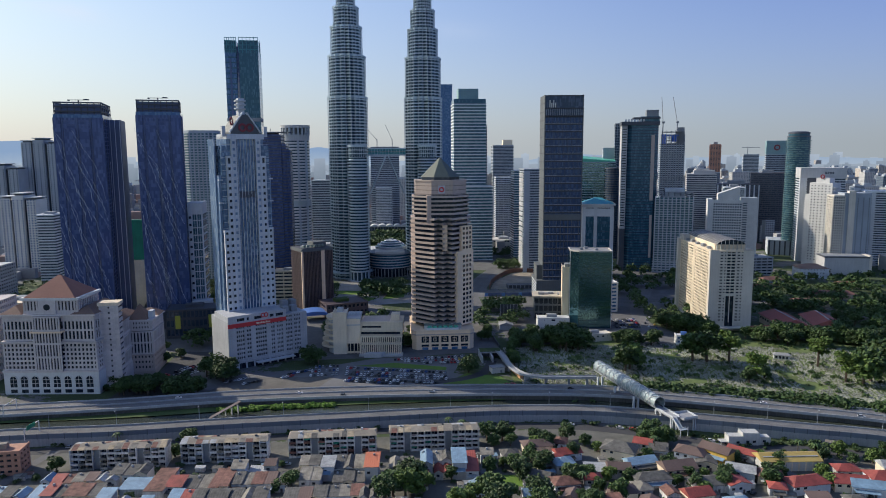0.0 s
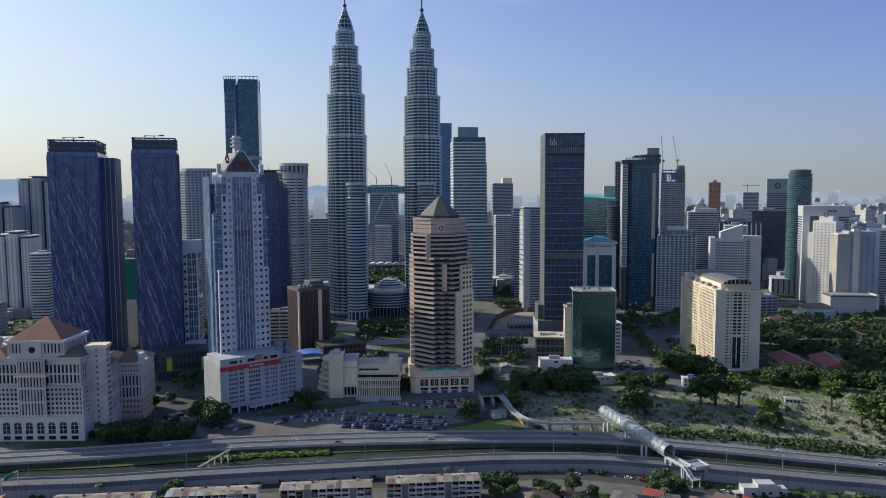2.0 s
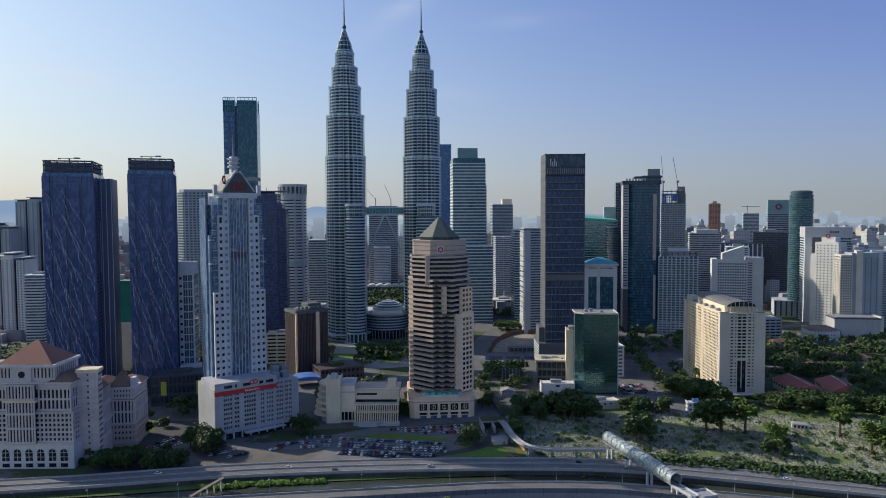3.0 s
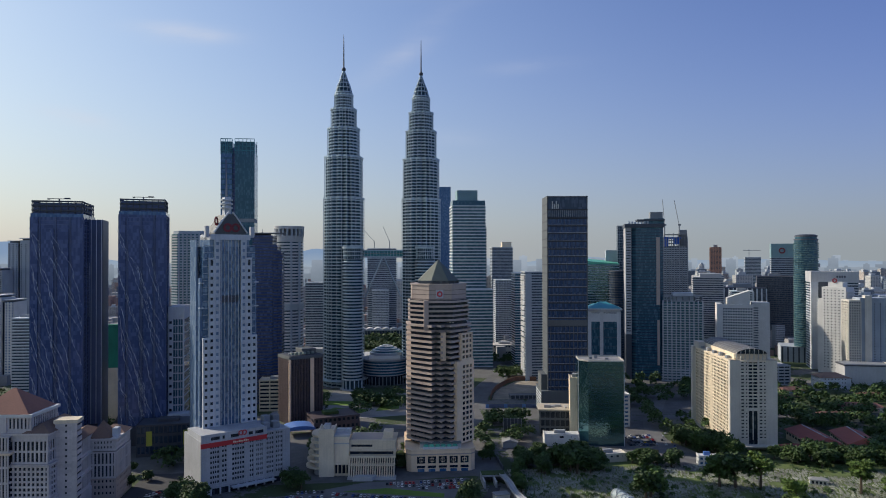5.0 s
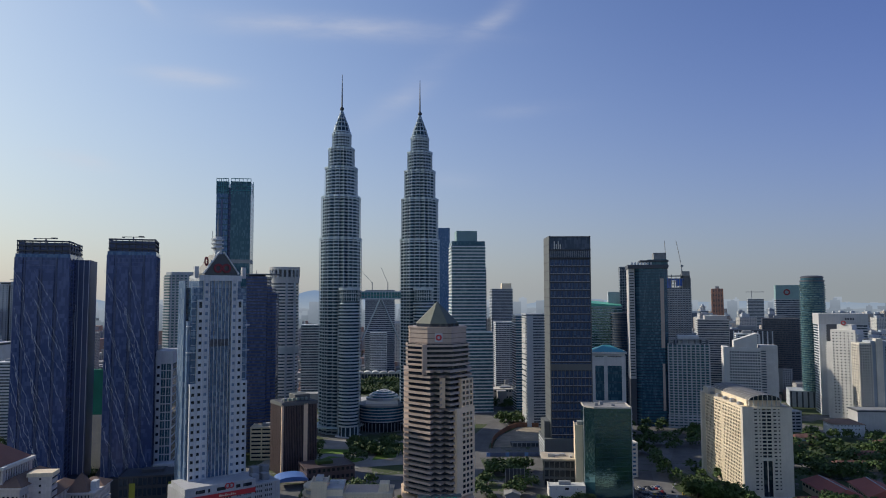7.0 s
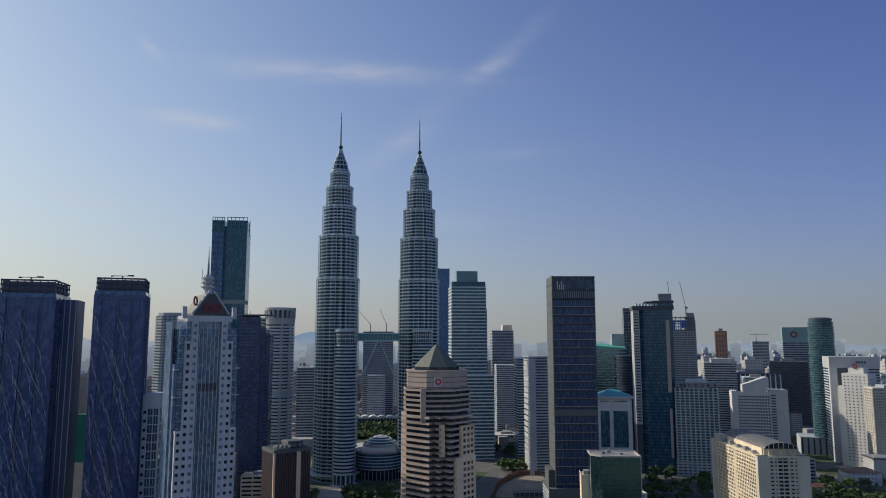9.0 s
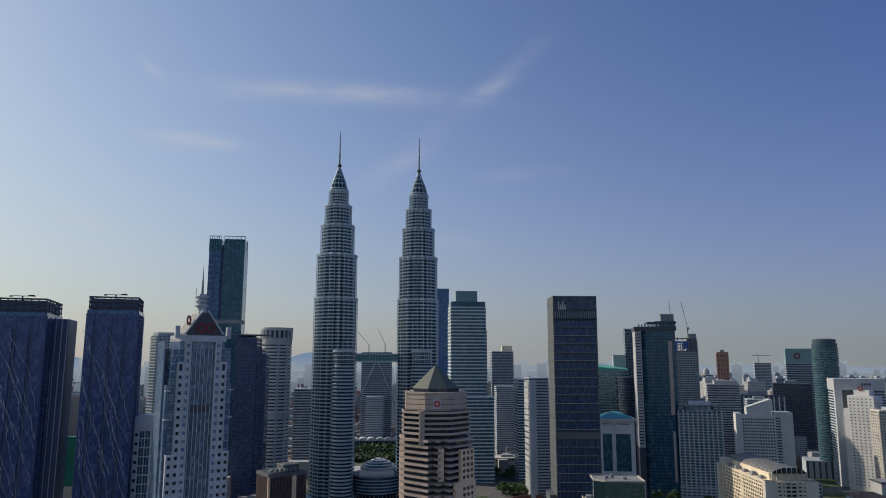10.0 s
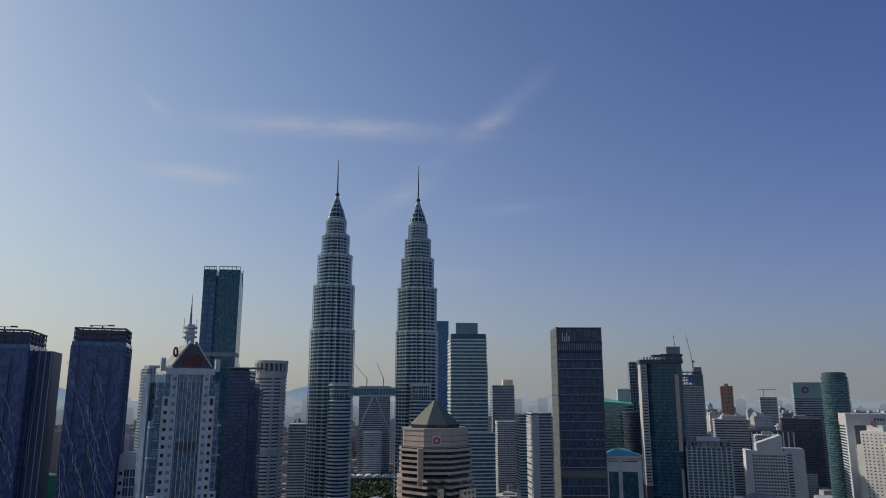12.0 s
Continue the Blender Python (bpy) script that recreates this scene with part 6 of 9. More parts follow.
# noise barrier of blue-grey panels on posts
M["barrier_blue"] = plain("barrier_panels", (0.115, 0.145, 0.195), 0.6, streaks=0.2)
line = beside(smooth(LOWER), -7.3)
barrier = thing("noise_barrier", pose(0, 0, 0), "long blue-grey panelled noise barrier with steel posts", "barrier")
last = None
pm_ = box("panel", 0, 1, -0.08, 0.08, 4.6, 7.4)
po_ = box("post", -0.15, 0.15, -0.2, 0.2, 4.2, 7.7)
walked, nxt = 0.0, 0.0
for a, b in zip(line, line[1:]):
    seg = Vector(b) - Vector(a)
    turn = math.degrees(math.atan2(seg.y, seg.x))
    if -330 < a[0] < 400:
        n = max(1, round(seg.length / 8.0))
        for k in range(n):
            p = Vector(a) + seg * (k / n)
            q = part("panel", pm_, "barrier_blue", barrier, at=(p.x, p.y, 0), turn=turn)
            q.scale = (seg.length / n * 0.985, 1, 1)
            part("post", po_, "dark_grey", barrier, at=(p.x, p.y, 0), turn=turn)


def patch(name, poly, z, material, label, category):
    ob = new(name, mesh_from(name, [(x, y, z) for x, y in poly], [tuple(range(len(poly)))]))
    ob.data.materials.append(M[material])
    return tagged(ob, label, category, kind="structure")


M["cemetery_grass"] = plain("dry_grass", (0.095, 0.130, 0.040), 0.95, var=0.9, space="World", fine=0.5, broad=0.05)
M["lawn"] = plain("bright_lawn", (0.10, 0.185, 0.025), 0.95, var=0.35, space="World", fine=0.5)
M["pale_soil"] = plain("pale_earth", (0.27, 0.235, 0.185), 0.95, var=0.5, space="World", fine=0.25)
M["yard_ground"] = plain("trodden_yard_ground", (0.105, 0.105, 0.093), 0.95, var=0.6, space="World", fine=0.3)
patch("car_park", [(-150, 486), (-40, 487), (60, 484), (72, 500), (50, 512), (66, 560), (-10, 556), (-60, 532), (-125, 524), (-150, 545)], 0.10, "asphalt_pale", "worn asphalt car park between the towers and highway", "car park")
patch("car_park", [(-192, 478), (-151, 480), (-151, 548), (-126, 526), (-134, 590), (-176, 590), (-176, 524), (-186, 520)], 0.08, "asphalt", "worn asphalt yard beside the stone hotel", "car park")
patch("block_paving", [(-330, 600), (-190, 596), (-120, 556), (20, 558), (84, 566), (104, 715), (-60, 704), (-330, 728)], 0.05, "pavement", "grey paved ground between city blocks", "paving")
patch("block_paving", [(106, 600), (230, 592), (250, 690), (296, 724), (130, 714), (116, 706)], 0.05, "pavement", "grey paved ground between city blocks", "paving")
patch("block_paving", [(140, 738), (300, 748), (420, 760), (420, 940), (220, 960), (205, 850), (170, 840)], 0.05, "pavement", "grey paved ground between city blocks", "paving")
patch("dirt_lot", [(-128, 486), (-50, 487), (-40, 512), (-110, 515)], 0.16, "soil", "bare sandy ground at the edge of the car park", "ground")
patch("lawn_strip", [(-26, 537), (6, 542), (24, 535), (46, 527), (45, 519), (-18, 535)], 0.18, "lawn", "bright green grass strip among parked cars", "grass")
patch("cemetery_ground", [(92, 486), (150, 472), (200, 456), (270, 430), (420, 350), (520, 420), (430, 560), (300, 585), (180, 590), (120, 580), (96, 540)], 0.10, "cemetery_grass", "dry grass of the old cemetery", "grass")
patch("building_site", [(128, 838), (136, 872), (150, 906), (178, 952), (206, 950), (190, 836)], 0.24, "pale_soil", "bare earth of a building site", "ground")
patch("plaza", [(110, 985), (170, 975), (236, 1010), (240, 1160), (120, 1160)], 0.10, "pavement", "grey paved yard before a low hall", "plaza")
patch("forecourt", [(213, 565), (262, 560), (268, 600), (250, 690), (213, 690)], 0.16, "asphalt_light", "parking yard beside the glass office", "car park")
patch("verge", [(40, 487), (90, 482), (84, 500), (60, 510)], 0.2, "lawn", "green verge beside the slip road", "grass")
patch("plaza", [(-120, 770), (-20, 760), (60, 775), (70, 880), (-90, 900)], 0.10, "plaza_paving", "pale paved plaza in front of the twin towers", "plaza")
for poly in ([(-62, 790), (-20, 782), (-12, 800), (-50, 812)], [(-75, 828), (-30, 820), (-28, 842), (-70, 850)], [(-5, 790), (20, 800), (24, 850), (6, 848)]):
    patch("lawn", poly, 0.18, "lawn", "bright lawn bed on the plaza", "grass")
strip("street_main", [(-420, 742), (-200, 742), (-60, 716), (40, 722), (130, 725), (300, 735), (520, 720)], 20, 0.14, "asphalt_light", "wide city street before the twin towers", "road")
strip("street_side", [(90, 558), (89, 600), (88, 640), (90, 690), (98, 740), (102, 810), (120, 885), (152, 985), (185, 1080)], 13, 0.20, "asphalt_light", "side street running back between trees", "road")
strip("street_side", [(236, 560), (246, 620), (262, 700), (300, 780), (340, 860)], 14, 0.20, "asphalt_light", "side street lined with parked cars", "road")
strip("street_side", [(104, 790), (112, 850), (132, 915), (160, 985), (196, 1080)], 26, 0.17, "asphalt_light", "broad curving street past the building site", "road")
strip("slip_road", [(20, 488), (55, 497), (74, 512), (84, 540)], 8, 0.24, "asphalt", "curved slip road towards the underpass", "road")
patch("lawn", [(47, 328), (69, 326), (67, 339), (50, 340)], 0.12, "lawn", "bright green lawn among the houses", "grass")
strip("street_side", [(-20, 410), (-24, 380), (-10, 340), (-8, 290)], 5, 0.16, "asphalt_pale", "narrow lane between the houses", "road")
strip("street_side", [(186, 372), (192, 350), (205, 330), (225, 300)], 6, 0.16, "asphalt_pale", "narrow lane between the houses", "road")
strip("street_side", [(-188, 392), (-196, 360), (-200, 300)], 6, 0.16, "asphalt_pale", "narrow lane between the houses", "road")
patch("yards", [(-330, 250), (330, 250), (330, 320), (190, 372), (110, 398), (-330, 386)], 0.05, "yard_ground", "bare yards and lanes among the houses", "ground")

# underpass portal with its ramp
up = thing("underpass", pose(84, 549, 0), "concrete underpass portal with a planted roof", "underpass")
part("portal_deck", box("portal_deck", -9, 9, -2, 8, 4.4, 5.6), "concrete", up)
part("planting", box("planting", -8.6, 8.6, -1.6, 7.6, 5.6, 6.1), "grass", up)
for x in (-9, -0.6, 8):
    part("portal_wall", box("portal_wall", x, x + 1.2, -14 if x else -2, 8, 0, 4.6), "concrete", up)
# dark sheets stand in for the unlit tunnel behind the portal
for x in (-7.8, 0.6):
    part("tunnel_mouth", box("tunnel_mouth", x, x + 7.4, 3, 3.4, 0.3, 4.4), "dark_grey", up)
hut = thing("pump_house", pose(84, 508, 0, 0, 0, 10), "small white flat-roofed hut by the slip road", "hut")
part("wall", box("wall", -5, 5, 0, 7, 0, 4.2), "white_bright", hut)
part("roof", box("roof", -5.4, 5.4, -0.4, 7.4, 4.2, 4.6), "grey", hut)
part("door", box("door", 1.5, 3.0, -0.12, 0.05, 0.2, 2.3), "grey", hut)
ramp = thing("footbridge_ramp", pose(0, 0, 0), "grey elevated walkway on concrete piers", "walkway")
rl = [(90, 547), (92, 530), (93, 505), (99, 486), (112, 478), (130, 476), (150, 474)]
deck = strip("walkway_deck", rl, 4.0, 6.0, "concrete", "", "", 0.8)
deck.parent = ramp
del deck["kind"], deck
rl_s = smooth(rl)
for s in (1, -1):
    r_ = strip("walkway_rail", beside(rl_s, 2.0 * s), 0.2, 6.9, "concrete", "", "", 0.9)
    r_.parent = ramp
    del r_["kind"]
for x, y in ((93, 512), (100, 485), (114, 478), (130, 476), (143, 475)):
    part("pier", box("pier", -0.8, 0.8, -0.8, 0.8, 0, 5.3), "concrete", ramp, at=(x, y, 0))
M["ramp_orange"] = plain("orange_soil", (0.45, 0.24, 0.12), 0.9)
part("ramp_wall", box("ramp_wall", -1.0, 1.0, -16, 16, 0.0, 4.5), "ramp_orange", ramp, at=(96.5, 508, 0), turn=8)

# ---- the tubular footbridge ----
fb = thing("footbridge", pose(149.5, 470, 0), "white lattice tube footbridge over both highways", "footbridge")
axis = Vector((167.5 - 149.5, 402 - 470, 0))
LEN, RAD, ZC = axis.length, 3.9, 12.3
fb.matrix_world = Matrix.Translation((149.5, 470, 0)) @ pose(0, 0, 0, 0, 0, math.degrees(math.atan2(axis.y, axis.x)))
M["tube_skin"] = glazing("frosted_tube_glass", (0.30, 0.37, 0.38), (0.46, 0.52, 0.53), 1.5, 0.15, (1.2, 1.2), 0.5)
part("walkway", mesh_from("walkway", [(x, y, z + (3.4 if x < 1 else 0.0)) for x in (-2, LEN + 6) for y in (-2.2, 2.2) for z in (8.4, 9.2)], [(0, 1, 3, 2), (4, 6, 7, 5), (0, 4, 5, 1), (2, 3, 7, 6), (1, 5, 7, 3), (0, 2, 6, 4)]), "concrete", fb)


def tube_point(x, a, r=RAD):
    bulge = 1.0 + 0.12 * math.sin(math.pi * min(max(x / LEN, 0), 1))
    return (x, r * bulge * math.cos(a), ZC + 3.4 * (1 - x / LEN) + r * bulge * math.sin(a))


sk, sf, NX, NA = [], [], 24, 20
for i in range(NX + 1):
    for j in range(NA + 1):
        sk.append(tube_point(LEN * i / NX, radians(-40) + radians(260) * j / NA, RAD - 0.25))
for i in range(NX):
    for j in range(NA):
        q = i * (NA + 1) + j
        sf.append((q, q + 1, q + NA + 2, q + NA + 1))
skin = part("glass_skin", mesh_from("glass_skin", sk, sf), "tube_skin", fb)


def bar(name, pts, r, parent, material, n=5):
    v, f = [], []
    for k, p in enumerate(pts):
        a, b = Vector(pts[max(k - 1, 0)]), Vector(pts[min(k + 1, len(pts) - 1)])
        m = (b - a).to_track_quat("Z", "Y").to_matrix()
        v += [tuple(Vector(p) + m @ Vector((r * math.cos(2 * math.pi * j / n), r * math.sin(2 * math.pi * j / n), 0))) for j in range(n)]
    for k in range(len(pts) - 1):
        f += [(k * n + j, k * n + (j + 1) % n, (k + 1) * n + (j + 1) % n, (k + 1) * n + j) for j in range(n)]
    return part(name, mesh_from(name, v, f), material, parent)


for k in range(15):
    x = LEN * k / 14
    bar("hoop", [tube_point(x, radians(-40 + 260 * j / 18)) for j in range(19)], 0.22, skin, "white_bright")
for s in (1, -1):
    for k in range(10):
        pts = []
        for j in range(26):
            a = -40 + 260 * j / 25
            x = LEN * (k / 9) * 1.25 - LEN * 0.25 + (a + 40) / 260 * LEN * 0.25 if s > 0 else LEN * (k / 9) * 1.25 - (a + 40) / 260 * LEN * 0.25
            if 0 <= x <= LEN:
                pts.append(tube_point(x, radians(a)))
        if len(pts) > 2:
            bar("diagonal", pts, 0.16, skin, "white_bright", 4)
for x in (3, 24, 46, LEN - 1):
    for y in (-1.6, 1.6):
        part("pier", box("pier", x - 0.6, x + 0.6, y - 0.5, y + 0.5, 0, 8.4), "white", fb)
part("landing", box("landing", LEN, LEN + 16, -2.4, 2.6, 8.0, 8.8), "concrete", fb)
for x in (LEN + 4, LEN + 14):
    for y in (-1.8, 2.0):
        part("pier", box("pier", x - 0.5, x + 0.5, y - 0.5, y + 0.5, 0, 8.0), "white", fb)
# switchback stair at the end of the landing, and the platform on columns beside it
for k in range(13):
    part("step", box("step", 0, 0.5, -2.2, -0.2, 0, 0.3), "white", fb, at=(LEN + 16 + 0.45 * k, 0, 8.1 - 0.32 * k))
    part("step", box("step", 0, 0.5, 0.2, 2.2, 0, 0.3), "white", fb, at=(LEN + 16 + 0.45 * k, 0, 0.05 + 0.31 * k))
part("stair_landing", box("stair_landing", LEN + 21.8, LEN + 24, -2.3, 2.3, 3.9, 4.3), "white", fb)
for y0, y1, za, zb in ((-2.4, -2.2, 8.0, 4.0), (2.2, 2.4, 0.2, 4.0), (-0.15, 0.15, 8.0, 4.0)):
    part("stair_wall", mesh_from("stair_wall", [(x, y, z) for y in (y0, y1) for x, z in ((LEN + 16, za), (LEN + 22, zb), (LEN + 22, zb + 1.3), (LEN + 16, za + 1.3))], [(0, 1, 2, 3), (7, 6, 5, 4), (0, 3, 7, 4), (1, 5, 6, 2), (3, 2, 6, 7), (0, 4, 5, 1)]), "white", fb)
for x in (LEN + 16.3, LEN + 23.8):
    for y in (-2.6, 2.6):
        part("stair_post", box("stair_post", x - 0.2, x + 0.2, y - 0.2, y + 0.2, 0, 8.0 if x < LEN + 20 else 5.5), "white", fb)
part("platform", box("platform", LEN + 10, LEN + 20, 2.7, 12.5, 7.8, 8.7), "concrete", fb)
part("platform_rail", blocks("platform_rail", [(LEN + 10, LEN + 10.15, 2.7, 12.5, 8.7, 9.8), (LEN + 19.85, LEN + 20, 2.7, 12.5, 8.7, 9.8), (LEN + 10.15, LEN + 19.85, 12.35, 12.5, 8.7, 9.8)]), "white", fb)
for x in (LEN + 11, LEN + 19):
    for y in (10.2, 11.8):
        part("pier", box("pier", x - 0.35, x + 0.35, y - 0.35, y + 0.35, 0, 7.8), "white", fb)
part("rail", blocks("rail", [(LEN, LEN + 16, -2.4, -2.25, 8.8, 10.0), (LEN, LEN + 16, 2.45, 2.6, 8.8, 10.0)]), "white", fb)

# ---- the arcaded hotel ----
M["hotel_stone"] = plain("beige_hotel_stone", (0.535, 0.495, 0.485), 0.8, streaks=0.3)
M["brown_tiles"] = plain("brown_clay_tiles", (0.20, 0.13, 0.10), 0.85, var=0.35)
am, aw = front(-267, 493, -202, 488)
arc = thing("grand_hotel", am, "pale stone hotel with tall arches and terracotta hipped roofs", "hotel")


def storey_wall(parent, x0, x1, y0, d, z0, z1, rows, cols, wall, glass="glass_dark", fx=0.45, fz=0.5, side=True):
    """A wall with real recessed windows: a glass core behind bands and piers."""
    part("core", box("core", x0 + 0.5, x1 - 0.5, y0 + 0.5, y0 + d - 0.5, z0, z1), glass, parent)
    h = (z1 - z0) / rows
    me = box("spandrel", x0, x1, y0, y0 + d, 0, h * (1 - fz))
    for k in range(rows):
        part("spandrel", me, wall, parent, at=(0, 0, z0 + k * h))
    part("roof_slab", box("roof_slab", x0 - 0.15, x1 + 0.15, y0 - 0.15, y0 + d + 0.15, z1, z1 + 0.8), wall, parent)
    pitch = (x1 - x0) / cols
    me = box("pier", -pitch * (1 - fx) / 2, pitch * (1 - fx) / 2, 0.01, 0.6, z0, z1)
    for k in range(cols + 1):
        part("pier", me, wall, parent, at=(min(max(x0 + pitch * k, x0 + pitch * (1 - fx) / 2), x1 - pitch * (1 - fx) / 2), y0, 0))
    if side:
        n = max(2, int(d / pitch))
        me = box("pier", -0.6, 0.0, -pitch * (1 - fx) / 2, pitch * (1 - fx) / 2, z0, z1)
        me2 = box("pier", 0.0, 0.6, -pitch * (1 - fx) / 2, pitch * (1 - fx) / 2, z0, z1)
        for k in range(n + 1):
            y = min(max(y0 + d * k / n, y0 + 0.8), y0 + d - 0.8)
            part("pier", me, wall, parent, at=(x1 - 0.01, y, 0))
            part("pier", me2, wall, parent, at=(x0 + 0.01, y, 0))


storey_wall(arc, -aw / 2, aw / 2, 2, 40, 17, 36, 6, 24, "hotel_stone", fx=0.58, fz=0.6)
storey_wall(arc, -aw / 2 + 1, aw / 2 - 1, 2.6, 39, 38, 52, 2, 24, "hotel_stone", fx=0.6, fz=0.82)
part("cornice", box("cornice", -aw / 2 - 0.8, aw / 2 + 0.8, 1, 43, 36.6, 38), "hotel_stone", arc)
part("attic", box("attic", -aw / 2 + 1, aw / 2 - 1, 2.6, 41, 52.8, 56), "hotel_stone", arc)
part("eaves_slab", box("eaves", -aw / 2 - 0.6, aw / 2 + 0.6, 1.4, 43, 56, 57), "hotel_stone", arc)
part("arcade_wall", box("arcade_wall", -aw / 2 - 0.5, aw / 2 + 0.5, 1.2, 42, 0, 17), "white_bright", arc)
part("arcade_ledge", box("arcade_ledge", -aw / 2 - 1, aw / 2 + 1, 0.6, 42.5, 16, 17.2), "hotel_stone", arc)
arch = []
for j in range(13):
    a = math.pi * j / 12
    arch.append((2.35 * math.cos(a), 10.8 + 2.35 * math.sin(a)))
outline = [(-2.35, 5.2), (2.35, 5.2)] + arch[0:13]
na = len(outline)
arch_me = mesh_from("arch_window", [(x, 0.0, z) for x, z in outline] + [(x, 0.5, z) for x, z in outline], [tuple(range(na)), tuple(range(2 * na - 1, na - 1, -1))] + [(k, na + k, na + (k + 1) % na, (k + 1) % na) for k in range(na)])
hood = [(r * math.cos(math.pi * j / 12), 10.8 + r * math.sin(math.pi * j / 12)) for r in (2.4, 3.0) for j in range(13)]
hood_me = mesh_from("arch_hood", [(x, y, z) for y in (-0.4, 0.1) for x, z in hood], [(j, j + 1, 14 + j, 13 + j) for j in range(12)] + [(13 + j, 14 + j, 40 + j, 39 + j) for j in range(12)] + [(j, 26 + j, 27 + j, j + 1) for j in range(12)])
for k in range(8):
    x = -aw / 2 + 6 + 7.6 * k
    w_ = part("arch_window", arch_me, "glass_dark", arc, at=(x, 1.05, 0))
    part("arch_hood", hood_me, "white_bright", arc, at=(x, 1.15, 0))
    part("arch_mullion", blocks("arch_mullion", [(-0.12, 0.12, -0.2, 0.05, 5.2, 13), (-2.3, 2.3, -0.2, 0.05, 7.8, 8.1), (-2.3, 2.3, -0.2, 0.05, 10.6, 10.9)]), "hotel_stone", w_)
    part("basement_window", box("basement_window", x - 2.3, x + 2.3, 1.0, 1.4, 1.2, 3.6), "glass_dark", arc)
# middle pavilion with tall strips and the roof tower
storey_wall(arc, -9.5, 9.5, -0.6, 10, 17, 55, 4, 9, "hotel_stone", fx=0.5, fz=0.86, side=False)
part("pavilion_ledge", box("pavilion_ledge", -11, 11, -1.6, 8, 44.5, 45.6), "tan_stone", arc)
storey_wall(arc, -17, 21, 3.5, 30, 57, 66, 1, 16, "hotel_stone", fx=0.45, fz=0.72)
part("clock_panel", box("clock_panel", -6, 6, 2.4, 4, 57, 67), "hotel_stone", arc)
part("round_window", lathe("round_window", [(2.2, -0.2), (2.2, 0.2)], 20), "glass_dark", arc, at=(0, 2.3, 62)).rotation_euler = (radians(90), 0, 0)
part("tower_eaves_slab", box("tower_eaves", -18.2, 22.2, 2.2, 35, 66.8, 68.5), "white_bright", arc)
part("tower_roof", hip("tower_roof", -15, 19, 3.5, 33, 68.7, 13.5, 0.8, 17.0), "terracotta", arc)
for x0, x1 in ((-aw / 2 - 0.3, -aw / 2 + 15), (aw / 2 - 16, aw / 2 + 0.3)):
    part("hipped_roof", hip("hipped_roof", x0, x1, 2, 42, 57.1, 5.0, 0.3), "brown_tiles", arc)
wing = thing("grand_hotel_wing", pose(-196, 500, 0, 0, 0, 4), "pale stone hotel wing with a slim stair tower", "hotel")
storey_wall(wing, -6.5, 6.5, 0, 9, 2, 60, 15, 3, "hotel_stone", fx=0.3, fz=0.35, side=False)
part("stair_head", box("stair_head", -7.2, 7.2, -0.7, 9.7, 60.8, 63), "cream", wing)
storey_wall(wing, -6, 5, 9.1, 36, 12, 46, 3, 5, "hotel_stone", fx=0.5, fz=0.82)
part("base", box("base", -6.4, 5.6, 9.05, 45.6, 0, 12), "hotel_stone", wing)
part("string_course", box("string_course", -6.7, 5.9, 9.1, 45.8, 22.6, 23.6), "hotel_stone", wing)
part("string_course", box("string_course", -6.7, 5.9, 9.1, 45.8, 34.0, 35.0), "hotel_stone", wing)
part("hipped_roof", hip("hipped_roof", -6, 5, 9.1, 45, 46.9, 3.5, 0.9), "brown_tiles", wing)
wing2 = thing("grand_hotel_wing", pose(-185.5, 530.6, 0, 0, 0, 2), "pale stone corner pavilion with tall dark window strips", "hotel")
storey_wall(wing2, -8.5, 8.5, 0, 31, 16, 33, 2, 7, "hotel_stone", fx=0.5, fz=0.86)
storey_wall(wing2, -8.3, 8.3, 0.3, 30.4, 34.4, 41, 2, 8, "hotel_stone", fx=0.4, fz=0.5)
storey_wall(wing2, -8.6, 8.6, -0.1, 31.2, 3, 15, 3, 7, "pink_stone", fx=0.45, fz=0.45)
part("base", box("base", -9, 9, -0.5, 31.5, 0, 3), "pink_stone", wing2)
part("eaves_slab", box("eaves_slab", -9.3, 9.3, -0.8, 31.8, 41.8, 42.8), "hotel_stone", wing2)
part("pyramid_roof", pyramid("pyramid_roof", rect(14, 15, -2.0, 0.2), 42.9, (-2.0, 7.7, 54)), "brown_tiles", wing2)
part("hipped_roof", hip("hipped_roof", -7.5, 8.5, 16, 31, 42.85, 4.5, 0.8), "brown_tiles", wing2)
part("roof_hut", box("roof_hut", 4.5, 8, 5, 11, 42.8, 48.5, 0.2), "white", wing2)
aside = thing("grand_hotel_wing", pose(-300, 520, 0), "pale stone block with square windows", "hotel")
storey_wall(aside, -20, 12, 0, 40, 0, 58, 14, 12, "hotel_stone")

# ---- low buildings of the middle ground ----
M["flat_pale"] = plain("sandy_roof_felt", (0.40, 0.36, 0.29), 0.9, var=0.45, fine=0.5)
M["roof_blue_sheet"] = plain("bright_blue_sheet", (0.10, 0.22, 0.50), 0.6, var=0.2)


def low_block(name, m, w, d, h, wall, label, rows=3, cols=8, roof="grey", glass="glass_dark", fx=0.6, fz=0.45, category="building"):
    t = thing(name, m, label, category)
    storey_wall(t, -w / 2, w / 2, 0, d, 0, h, rows, cols, wall, glass, fx, fz)
    part("parapet", blocks("parapet", [(-w / 2 - 0.2, w / 2 + 0.2, -0.2, 0.3, h + 0.8, h + 1.6), (-w / 2 - 0.2, -w / 2 + 0.3, 0.3, d, h + 0.8, h + 1.6), (w / 2 - 0.3, w / 2 + 0.2, 0.3, d, h + 0.8, h + 1.6)]), wall, t)
    part("roof_box", box("roof_box", -w / 5, w / 8, d * 0.4, d * 0.7, h + 0.8, h + 3.6, 0.2), roof, t)
    return t


